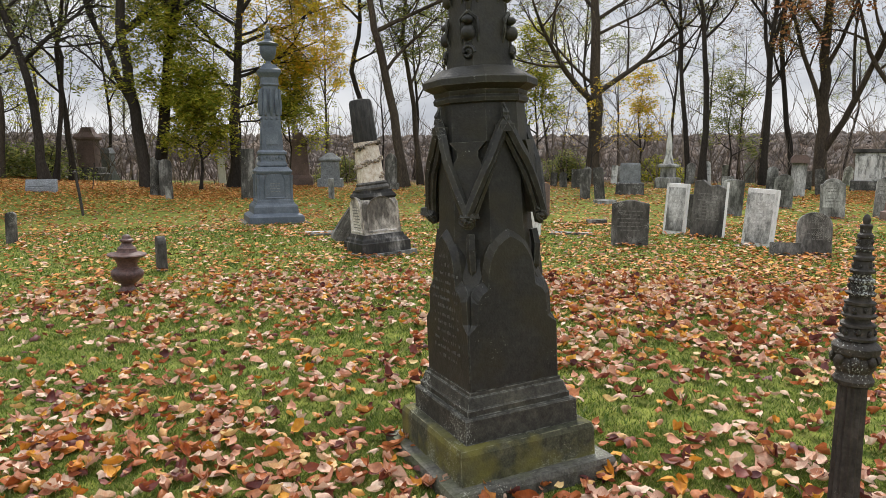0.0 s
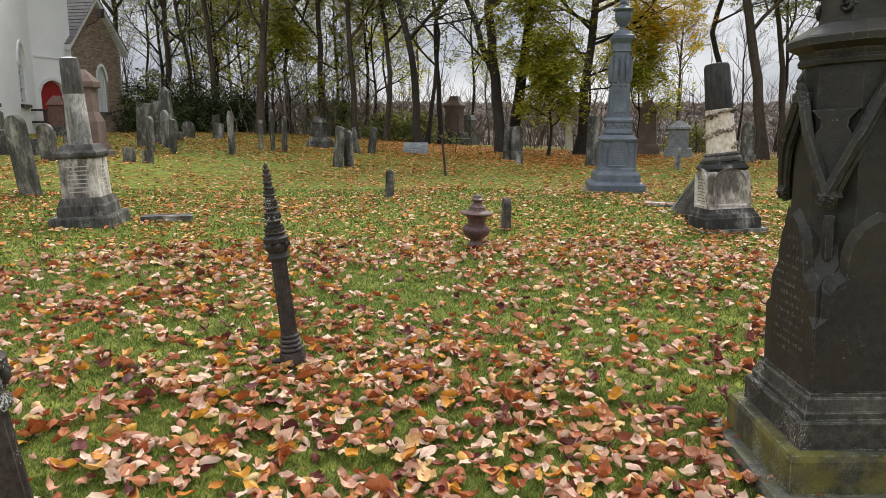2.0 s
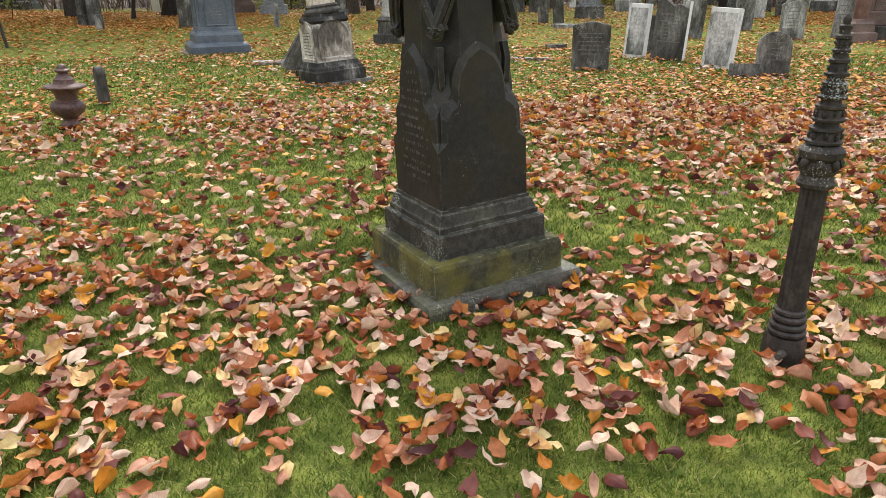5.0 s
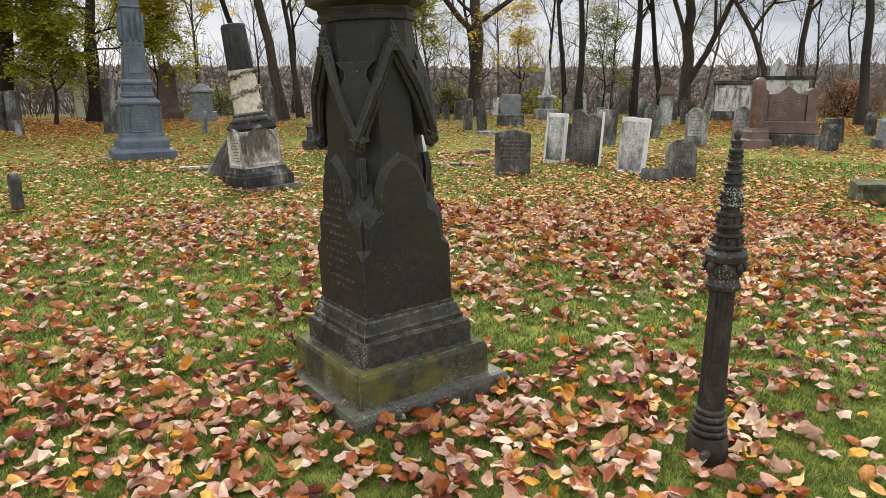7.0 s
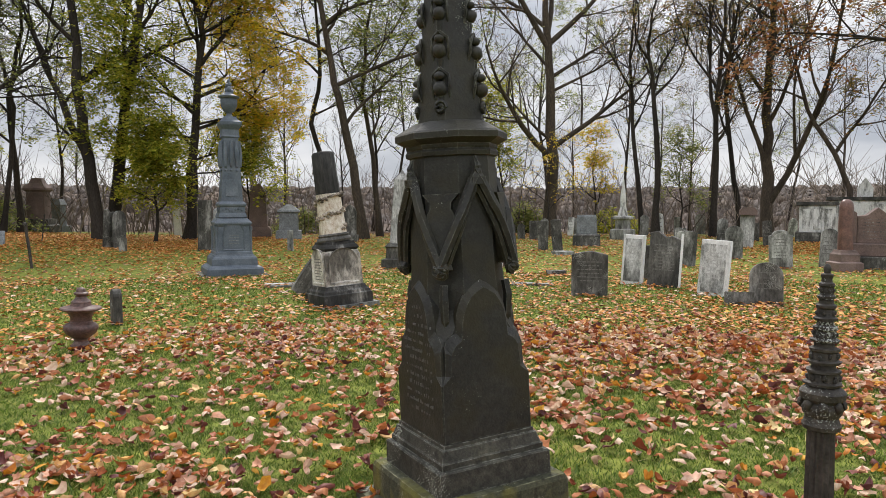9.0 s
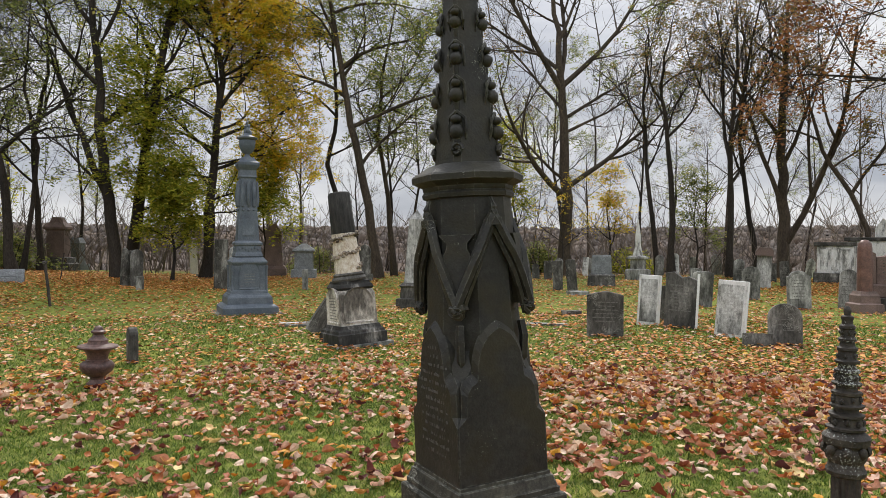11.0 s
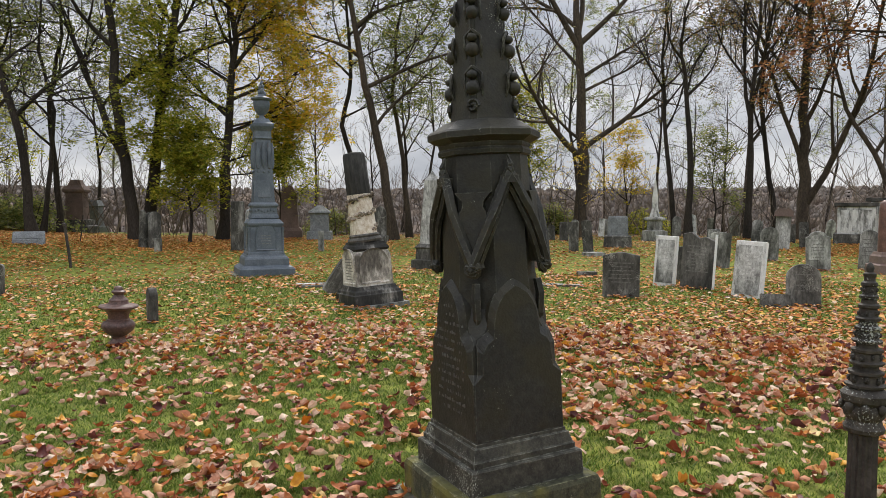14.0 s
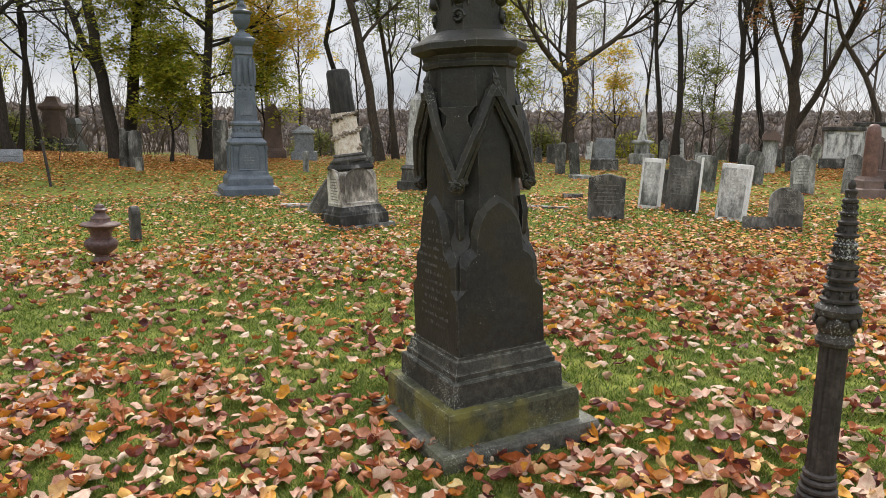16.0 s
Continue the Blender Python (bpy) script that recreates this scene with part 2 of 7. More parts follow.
M_SOOTY = stone("sooty_marble", (0.11, 0.105, 0.095), (0.035, 0.034, 0.03), (0.42, 0.41, 0.38), rough=0.75, scale=5, streak=0.75, dark_at=(0.4, 0.6))
M_GREYSTONE = stone("grey_headstone_marble", (0.28, 0.28, 0.265), (0.065, 0.065, 0.058), (0.60, 0.60, 0.58), rough=0.8, scale=6, streak=0.8, dark_at=(0.38, 0.54))
M_DARKSTONE = stone("dark_weathered_stone", (0.10, 0.096, 0.086), (0.045, 0.043, 0.038), (0.40, 0.39, 0.36), rough=0.85, scale=7, streak=0.8, dark_at=(0.38, 0.54), spots=(0.4, 0.4, 0.36), spot_amt=0.35)
M_GRANITE = stone("grey_granite", (0.21, 0.225, 0.235), (0.14, 0.15, 0.155), (0.28, 0.29, 0.3), rough=0.6, scale=8)
M_BROWNSTONE = stone("red_brown_sandstone", (0.20, 0.14, 0.122), (0.12, 0.088, 0.078), (0.27, 0.195, 0.172), rough=0.75, scale=4, mott=0.25)
M_REDGRANITE = stone("polished_red_granite", (0.185, 0.10, 0.08), (0.12, 0.07, 0.058), (0.25, 0.15, 0.12), rough=0.35, scale=14, mott=0.25)
M_IRON = stone("weathered_cast_iron", (0.060, 0.050, 0.044), (0.035, 0.03, 0.027), (0.09, 0.075, 0.065), rough=0.55, scale=9, bump=0.4, spots=(0.30, 0.31, 0.29), spot_amt=0.1)
M_IRONLICHEN = stone("lichened_cast_iron", (0.052, 0.045, 0.037), (0.026, 0.023, 0.02), (0.085, 0.076, 0.064), rough=0.65, scale=9, bump=0.6, spots=(0.36, 0.38, 0.35), spot_amt=0.4)
M_URN = stone("rusty_brown_iron", (0.15, 0.092, 0.080), (0.09, 0.055, 0.05), (0.21, 0.145, 0.13), rough=0.45, scale=8)
M_BARK = stone("tree_bark", (0.085, 0.066, 0.05), (0.04, 0.031, 0.024), (0.145, 0.11, 0.083), rough=0.95, scale=3, streak=0.85, bump=0.9)
M_BARKDARK = stone("dark_tree_bark", (0.045, 0.037, 0.031), (0.023, 0.019, 0.016), (0.08, 0.066, 0.054), rough=0.95, scale=3, streak=0.85, bump=0.9)
M_RENDER = stone("white_painted_wall", (0.86, 0.87, 0.88), (0.79, 0.80, 0.81), (0.89, 0.90, 0.90), rough=0.85, scale=1.2, bump=0.1, mott=0.06)
# near-white that puts side light into the colour of tablet edges
M_LITEDGE = plain("side_lit_marble_edge", (0.82, 0.83, 0.84), 0.6, 0, 0.08)
M_TRIM = plain("white_trim", (0.74, 0.75, 0.76), 0.6, 0, 0.06)
M_REDDOOR = plain("red_door_paint", (0.30, 0.018, 0.02), 0.5, 0, 0.15)
M_GLASS = plain("dark_window_glass", (0.03, 0.035, 0.04), 0.12, 0, 0.2)
M_WORNCUT = plain("worn_dark_lettering", (0.085, 0.088, 0.085), 0.7, 0, 0.3)
M_INSCR_PALE = plain("weathered_lettering", (0.16, 0.155, 0.145), 0.9, 0, 0.2)
M_INSCR_FRESH = plain("faint_raised_lettering", (0.47, 0.465, 0.45), 0.9, 0, 0.2)
M_WOOD = plain("dark_rail_paint", (0.06, 0.045, 0.04), 0.7, 0, 0.3)
M_SLATE = plain("grey_roof_slate", (0.16, 0.15, 0.145), 0.8, 0, 0.25, 6)
M_BRICK = flecked("tan_brick", [(0.0, (0.24, 0.165, 0.12)), (0.5, (0.33, 0.245, 0.185)), (1.0, (0.42, 0.33, 0.26))], 0.9, by="object")
M_BRICKREST = flecked("tan_brick_far", [(0.0, (0.24, 0.165, 0.12)), (0.5, (0.33, 0.245, 0.185)), (1.0, (0.42, 0.33, 0.26))], 0.9)
M_MORTAR = plain("mortar", (0.36, 0.31, 0.26), 0.95, 0, 0.15)
LEAF_STOPS = [(0.0, (0.088, 0.0264, 0.0264)), (0.10, (0.185, 0.0528, 0.0396)), (0.22, (0.37, 0.101, 0.0264)), (0.37, (0.475, 0.176, 0.066)),
              (0.50, (0.581, 0.299, 0.194)), (0.64, (0.704, 0.493, 0.37)), (0.78, (0.757, 0.581, 0.44)), (0.84, (0.704, 0.37, 0.0528)), (0.92, (0.51, 0.176, 0.0176)), (1.0, (0.774, 0.616, 0.299))]
M_LEAF = flecked("dry_autumn_leaf", LEAF_STOPS, 0.5, 0.15, veins=True)
M_LEAFOBJ = flecked("dry_autumn_leaf_single", LEAF_STOPS, 0.5, 0.15, by="object", veins=True)
M_ORANGELITTER = flecked("orange_leaf_litter", [(0.0, (0.28, 0.08, 0.02)), (0.3, (0.52, 0.18, 0.04)), (0.65, (0.64, 0.28, 0.08)), (0.85, (0.72, 0.44, 0.20)), (1.0, (0.62, 0.36, 0.05))], 0.7, 0.1)
M_GRASS = flecked("grass_blade", [(0.0, (0.045, 0.09, 0.014)), (0.4, (0.09, 0.155, 0.019)), (0.82, (0.185, 0.26, 0.038)), (0.9, (0.40, 0.40, 0.14)), (1.0, (0.50, 0.42, 0.20))], 0.45, 0.3)
M_FOLI_GREEN = flecked("locust_leaf_green", [(0.0, (0.12, 0.15, 0.045)), (0.5, (0.22, 0.26, 0.075)), (0.85, (0.36, 0.36, 0.10)), (1.0, (0.46, 0.40, 0.12))], 0.7, 0.6)
M_FOLI_YEL = flecked("golden_leaf", [(0.0, (0.36, 0.36, 0.035)), (0.4, (0.64, 0.52, 0.05)), (0.75, (0.80, 0.56, 0.05)), (1.0, (0.84, 0.46, 0.05))], 0.7, 0.62)
M_FOLI_OLIVE = flecked("yellow_green_leaf", [(0.0, (0.16, 0.21, 0.025)), (0.5, (0.36, 0.38, 0.04)), (1.0, (0.66, 0.56, 0.08))], 0.7, 0.62)
M_FOLI_BROWNISH = flecked("drying_locust_leaf", [(0.0, (0.13, 0.12, 0.04)), (0.4, (0.22, 0.19, 0.06)), (0.75, (0.34, 0.22, 0.07)), (1.0, (0.42, 0.22, 0.06))], 0.7, 0.4)
M_FOLI_RUST = flecked("rust_brown_leaf", [(0.0, (0.16, 0.06, 0.03)), (0.5, (0.30, 0.13, 0.05)), (1.0, (0.46, 0.24, 0.09))], 0.7, 0.4)
M_CEDAR = flecked("dark_evergreen", [(0.0, (0.03, 0.05, 0.02)), (0.6, (0.06, 0.095, 0.035)), (1.0, (0.11, 0.14, 0.05))], 0.8, 0.35)
M_BRUSH = flecked("bare_brush", [(0.0, (0.10, 0.082, 0.07)), (0.6, (0.19, 0.155, 0.13)), (1.0, (0.30, 0.24, 0.19))], 0.95)
M_FARWOOD = flecked("far_bare_woods", [(0.0, (0.11, 0.093, 0.084)), (0.6, (0.13, 0.108, 0.095)), (1.0, (0.16, 0.122, 0.095))], 0.95)


def ground_material():
    m = bpy.data.materials.new("turf")
    m.use_nodes = True
    n, l = m.node_tree.nodes, m.node_tree.links
    b = n["Principled BSDF"]
    co = n.new("ShaderNodeTexCoord")
    big = n.new("ShaderNodeTexNoise"); big.inputs["Scale"].default_value = 0.35; big.inputs["Detail"].default_value = 5
    mid = n.new("ShaderNodeTexNoise"); mid.inputs["Scale"].default_value = 7; mid.inputs["Detail"].default_value = 6
    fine = n.new("ShaderNodeTexNoise"); fine.inputs["Scale"].default_value = 130; fine.inputs["Detail"].default_value = 4
    for t in (big, mid, fine):
        l.new(co.outputs["Object"], t.inputs[0])
    r = n.new("ShaderNodeValToRGB")
    r.color_ramp.elements[0].position, r.color_ramp.elements[0].color = 0.3, (0.06, 0.085, 0.02, 1)
    r.color_ramp.elements[1].position, r.color_ramp.elements[1].color = 0.72, (0.25, 0.285, 0.065, 1)
    l.new(mid.outputs[0], r.inputs[0])
    r2 = n.new("ShaderNodeValToRGB")
    r2.color_ramp.elements[0].position, r2.color_ramp.elements[0].color = 0.35, (0.5, 0.5, 0.5, 1)
    r2.color_ramp.elements[1].position, r2.color_ramp.elements[1].color = 0.7, (0.58, 0.52, 0.42, 1)
    l.new(big.outputs[0], r2.inputs[0])
    mx = n.new("ShaderNodeMix"); mx.data_type = 'RGBA'; mx.blend_type = 'OVERLAY'; mx.inputs[0].default_value = 0.8
    l.new(r.outputs[0], mx.inputs[6]); l.new(r2.outputs[0], mx.inputs[7])
    mx2 = n.new("ShaderNodeMix"); mx2.data_type = 'RGBA'; mx2.blend_type = 'OVERLAY'; mx2.inputs[0].default_value = 0.75
    l.new(mx.outputs[2], mx2.inputs[6]); l.new(fine.outputs[0], mx2.inputs[7])
    # woodland floor past the lawn
    sep = n.new("ShaderNodeSeparateXYZ"); l.new(co.outputs["Object"], sep.inputs[0])
    far = n.new("ShaderNodeMapRange"); far.inputs[1].default_value, far.inputs[2].default_value = 36.0, 39.0
    l.new(sep.outputs["Y"], far.inputs[0])
    mx3 = n.new("ShaderNodeMix"); mx3.data_type = 'RGBA'; mx3.inputs[7].default_value = (0.13, 0.085, 0.06, 1)
    l.new(far.outputs[0], mx3.inputs[0]); l.new(mx2.outputs[2], mx3.inputs[6])
    l.new(mx3.outputs[2], b.inputs["Base Color"])
    b.inputs["Roughness"].default_value = 0.95
    b.inputs["Specular IOR Level"].default_value = 0.1
    bp = n.new("ShaderNodeBump"); bp.inputs["Strength"].default_value = 0.6; bp.inputs["Distance"].default_value = 0.02
    l.new(fine.outputs[0], bp.inputs["Height"]); l.new(bp.outputs[0], b.inputs["Normal"])
    return m


M_TURF = ground_material()


# ---- mesh helpers ----
def link_mesh(name, bm, mat, parent=None, label="", smooth=None, kind=""):
    me = bpy.data.meshes.new(name)
    bm.normal_update()
    bm.to_mesh(me)
    bm.free()
    me.materials.append(mat)
    if smooth:
        me.shade_smooth()
        me.set_sharp_from_angle(angle=radians(smooth))
    ob = new(name, me)
    ob.parent = parent
    return tagged(ob, label=label, kind=kind)


def part(name, bm, mat, parent, label="", smooth=None):
    return link_mesh(name, bm, mat, parent, label, smooth, "stuff" if name == "inscription" else "")


def thing(name, m, label, category, group="", kind=""):
    ob = new(name)
    ob.matrix_world = m
    ob.empty_display_size = 0.2
    if len(label.split()) < 5:
        label += " on the lawn"
    return tagged(ob, label, category, group, kind)


def from_arrays(name, verts, faces, mat, parent=None, label="", kind="", smooth=None, category=""):
    me = bpy.data.meshes.new(name)
    v = np.asarray(verts, dtype=np.float32)
    f = np.asarray(faces, dtype=np.int32)
    k = f.shape[1]
    me.vertices.add(len(v)); me.vertices.foreach_set("co", v.ravel())
    me.loops.add(f.size); me.loops.foreach_set("vertex_index", f.ravel())
    me.polygons.add(len(f)); me.polygons.foreach_set("loop_start", np.arange(0, f.size, k, dtype=np.int32))
    me.update(calc_edges=True)
    me.materials.append(mat)
    if smooth:
        me.shade_smooth()
    ob = new(name, me)
    ob.parent = parent
    return tagged(ob, label=label, kind=kind, category=category)


def turned(bm, prof, n, rot=0.0, square=False, cx=0.0, cy=0.0, ribs=0.0, wobble=0.0, seed=0):
    """A stack of rings (radius, z) with n corners; square: radius is the half side."""
    rnd = random.Random(seed)
    rings = []
    for r, z in prof:
        rr = r * math.sqrt(2) if square else r
        ring = []
        for k in range(n):
            a = rot + 2 * math.pi * (k + (0.5 if square else 0.0)) / n
            q = rr * (1 - (ribs if k % 2 else 0)) * (1 + wobble * (rnd.random() - 0.5))
            ring.append(bm.verts.new((cx + q * math.cos(a), cy + q * math.sin(a), z)))
        rings.append(ring)
    for a, b in zip(rings, rings[1:]):
        for k in range(n):
            bm.faces.new((a[k], a[(k + 1) % n], b[(k + 1) % n], b[k]))
    bm.faces.new(rings[0][::-1])
    bm.faces.new(rings[-1])
    return rings


def stack(prof, n=4, square=None, bevel=0.0, rot=0.0, **kw):
    bm = bmesh.new()
    turned(bm, prof, n, rot, n == 4 if square is None else square, **kw)
    if bevel:
        bmesh.ops.bevel(bm, geom=[e for e in bm.edges if len(e.link_faces) == 2 and e.calc_face_angle(0) > 0.5], offset=bevel, segments=1, affect='EDGES', clamp_overlap=True)
    return bm


def prism(bm, pts, y0, y1, m=None):
    """Extrude the outline pts (x, z) from y0 to y1."""
    a = [bm.verts.new((x, y0, z)) for x, z in pts]
    b = [bm.verts.new((x, y1, z)) for x, z in pts]
    front = bm.faces.new(a)
    bm.faces.new(b[::-1])
    k = len(pts)
    for i in range(k):
        bm.faces.new((a[i], b[i], b[(i + 1) % k], a[(i + 1) % k]))
    if m is not None:
        bmesh.ops.transform(bm, matrix=m, verts=a + b)
    return front


def box(bm, x0, x1, y0, y1, z0, z1, m=None):
    return prism(bm, [(x0, z0), (x1, z0), (x1, z1), (x0, z1)], y0, y1, m)


def tube(bm, pts, radii, sides=6, flat=1.0):
    """A swept tube along points."""
    rings = []
    for i, p in enumerate(pts):
        d = (pts[min(i + 1, len(pts) - 1)] - pts[max(i - 1, 0)]).normalized()
        u = d.cross(Vector((0, 0, 1)) if abs(d.z) < 0.95 else Vector((1, 0, 0))).normalized()
        v = d.cross(u)
        rings.append([bm.verts.new(p + (u * math.cos(2 * math.pi * k / sides) + v * flat * math.sin(2 * math.pi * k / sides)) * radii[i]) for k in range(sides)])
    for a, b in zip(rings, rings[1:]):
        for k in range(sides):
            bm.faces.new((a[k], a[(k + 1) % sides], b[(k + 1) % sides], b[k]))
    bm.faces.new(rings[0][::-1]); bm.faces.new(rings[-1])


def blob(bm, c, r, seed=0, sub=1, squash=(1, 1, 1), rough=0.15):
    rnd = random.Random(seed)
    made = bmesh.ops.create_icosphere(bm, subdivisions=sub, radius=1.0)["verts"]
    for v in made:
        q = 1 + rough * (rnd.random() - 0.5) * 2
        v.co = Vector((c[0] + v.co.x * r * squash[0] * q, c[1] + v.co.y * r * squash[1] * q, c[2] + v.co.z * r * squash[2] * q))


def smooth01(x):
    x = max(0.0, min(1.0, x))
    return x * x * (3 - 2 * x)


def ground_z(x, y):
    """Lawn: flat, rising gently towards the church; past the trees it drops to a valley with a far hill."""
    z = 0.88 * smooth01((-x - 9) / 20.0) * smooth01((44 - y) / 18.0)
    z -= 9.0 * smooth01((y - 38) / 60.0) * smooth01((y - 38) / 10)
    r = math.hypot(x, y)
    if y > 0:
        z += 18.5 * smooth01((r - 160) / 330.0) * smooth01((y - 40) / 80)
    z += 0.03 * math.sin(x * 0.55 + 1.0) * math.sin(y * 0.43) * smooth01((r - 4) / 6)
    return z


# ---- ground ----
def build_ground():
    def axis(lo, hi, core, step, grow):
        a = [0.0]
        s = step
        while a[-1] < hi:
            if a[-1] > core:
                s *= grow
            a.append(a[-1] + s)
        b = [0.0]
        s = step
        while b[-1] > lo:
            if b[-1] < -core:
                s *= grow
            b.append(b[-1] - s)
        return sorted(set(a + b))
    xs = axis(-1800, 1800, 44, 1.0, 1.14)
    ys = axis(-1800, 1800, 60, 1.0, 1.14)
    verts = [(x, y, ground_z(x, y)) for y in ys for x in xs]
    w = len(xs)
    faces = [(j * w + i, j * w + i + 1, (j + 1) * w + i + 1, (j + 1) * w + i) for j in range(len(ys) - 1) for i in range(w - 1)]
    from_arrays("ground", verts, faces, M_TURF, label="mown cemetery lawn rising gently to the church", kind="structure", smooth=True, category="lawn")


build_ground()


# ---- the dark gothic monument ----
def arc(cx, cz, r, a0, a1, n):
    return [(cx + r * math.cos(radians(a0 + (a1 - a0) * k / n)), cz + r * math.sin(radians(a0 + (a1 - a0) * k / n))) for k in range(n + 1)]


MON = Matrix.Translation((0.165, 3.24, 0)) @ Euler((0, radians(-2.6), 0)).to_matrix().to_4x4() @ pose(0, 0, 0, 0, 0, 28)


def gothic_monument():
    t = thing("gothic_monument", MON, "tall blackened sandstone gothic monument with crocketed spire, slightly leaning", "grave monument")
    part("foundation_slab", stack([(0.437, -0.05), (0.437, 0.05), (0.428, 0.075)], bevel=0.008, wobble=0.01), M_SLAB, t, "grey stone foundation slab")
    part("base_step", stack([(0.364, 0.076), (0.362, 0.215), (0.352, 0.238)], bevel=0.006, wobble=0.006), M_MOSSY, t, "mossy square base step with yellow lichen")
    part("plinth", stack([(0.304, 0.239), (0.302, 0.350), (0.296, 0.357), (0.279, 0.359), (0.279, 0.386), (0.272, 0.392), (0.262, 0.425), (0.258, 0.44), (0.249, 0.443), (0.247, 0.461)], bevel=0.003, wobble=0.004), M_PLINTH, t, "moulded plinth speckled with white lichen")
    bm = bmesh.new()
    rings = []
    for z, h, c in ((0.462, 0.238, 0.2375), (0.735, 0.236, 0.2345), (0.775, 0.228, 0.192), (0.93, 0.216, 0.176), (1.0, 0.208, 0.14), (1.12, 0.2, 0.08)):
        rings.append([bm.verts.new((x, y, z)) for x, y in ((h, -c), (h, c), (c, h), (-c, h), (-h, c), (-h, -c), (-c, -h), (c, -h))])
    for a, b in zip(rings, rings[1:]):
        for k in range(8):
            bm.faces.new((a[k], a[(k + 1) % 8], b[(k + 1) % 8], b[k]))
    bm.faces.new(rings[0][::-1]); bm.faces.new(rings[-1])
    die = part("die", bm, M_BLACKSTONE, t)
    right = [(0.239, 0.464), (0.238, 0.735), (0.212, 0.775)]
    right += [(0.148 + 0.06 * math.cos(radians(a)), 0.885 + 0.075 * math.sin(radians(a))) for a in (0, 20, 40, 60, 80)] + [(0.148, 0.965)]
    right += [(0.143 * math.cos(radians(a)), 0.972 + 0.225 * math.sin(radians(a)) ** 0.92) for a in (0, 15, 30, 45, 60, 75)]
    full = right + [(0.0, 1.207)] + [(-x, z) for x, z in reversed(right)]
    for k in range(4):
        # flat arched field with a broad sloping margin that dies into the square corners
        bm = bmesh.new()
        lip = [z > 0.76 for x, z in full]
        back = [bm.verts.new((x, -0.16, z)) for x, z in full]
        front = [bm.verts.new((max(-0.2215, min(0.2215, x)) if u else x, (-0.226 if z < 0.9 else -0.214) if u else -0.240, z)) for (x, z), u in zip(full, lip)]
        inner = [bm.verts.new((x * (0.88 if z > 0.78 else (0.9 if u else 0.995)), -0.2425, z - 0.034 * max(0.0, min(1.0, (z - 0.86) / 0.06)))) for (x, z), u in zip(full, lip)]
        nn = len(full)
        for i in range(nn):
            j = (i + 1) % nn
            bm.faces.new((back[i], back[j], front[j], front[i]))
            bm.faces.new((front[i], front[j], inner[j], inner[i]))
        bm.faces.new(inner)
        bm.faces.new(back[::-1])
        bmesh.ops.recalc_face_normals(bm, faces=bm.faces[:])
        bmesh.ops.transform(bm, matrix=pose(0, 0, 0, 0, 0, 90 * k), verts=bm.verts[:])
        panel = part("arched_panel", bm, M_BLACKSTONE, t)
        if k == 3:
            bm = bmesh.new()
            rnd = random.Random(3)
            for r in range(13):
                z = 1.08 - r * 0.042
                half = 0.07 if r < 2 else (0.15 if r % 3 else 0.11)
                x = -half + rnd.random() * 0.03
                while x < half:
                    w = rnd.choice((0.004, 0.004, 0.005, 0.009, 0.012))
                    up = rnd.uniform(0.004, 0.009)
                    if rnd.random() < 0.72:
                        box(bm, x, min(x + w, half), -0.2435, -0.236, z - 0.008, z - 0.008 + 2 * up)
                    x += w + rnd.choice((0.004, 0.005, 0.006, 0.016))
            bmesh.ops.transform(bm, matrix=pose(0, 0, 0, 0, 0, 90 * k), verts=bm.verts[:])
            part("inscription", bm, M_WORNCUT, t, "rows of worn carved lettering")
    # octagonal body, neck and cornice
    body = part("octagonal_body", stack([(0.236, 0.9), (0.236, 1.16), (0.228, 1.24), (0.222, 1.45), (0.216, 1.70), (0.211, 1.795)], 8, False, rot=radians(22.5), bevel=0.004), M_BLACKSTONE, t)
    part("neck_moulding", stack([(0.213, 1.79), (0.228, 1.797), (0.231, 1.815), (0.222, 1.828), (0.226, 1.836), (0.228, 1.85)], 8, False, rot=radians(22.5), bevel=0.002), M_BLACKSTONE, t)
    part("cornice", stack([(0.232, 1.851), (0.262, 1.866), (0.278, 1.874), (0.279, 1.902), (0.268, 1.912), (0.19, 1.958), (0.17, 1.962)], 8, False, rot=radians(22.5), bevel=0.003), M_BLACKSTONE, t, "octagonal projecting cornice")
    # spire with chamfered corners
    bm = bmesh.new()
    rings = []
    for z, h in ((1.955, 0.131), (1.985, 0.127), (3.45, 0.018)):
        c = h * 0.78
        rings.append([bm.verts.new((x, y, z)) for x, y in ((h, -c), (h, c), (c, h), (-c, h), (-h, c), (-h, -c), (-c, -h), (c, -h))])
    for a, b in zip(rings, rings[1:]):
        for k in range(8):
            bm.faces.new((a[k], a[(k + 1) % 8], b[(k + 1) % 8], b[k]))
    bm.faces.new(rings[0][::-1]); bm.faces.new(rings[-1])
    spire = part("spire", bm, M_BLACKSTONE, t, "tapering square stone spire")
    part("finial", stack([(0.018, 3.44), (0.035, 3.47), (0.05, 3.5), (0.03, 3.54), (0.012, 3.58)], 8, False), M_BLACKSTONE, t, smooth=40)
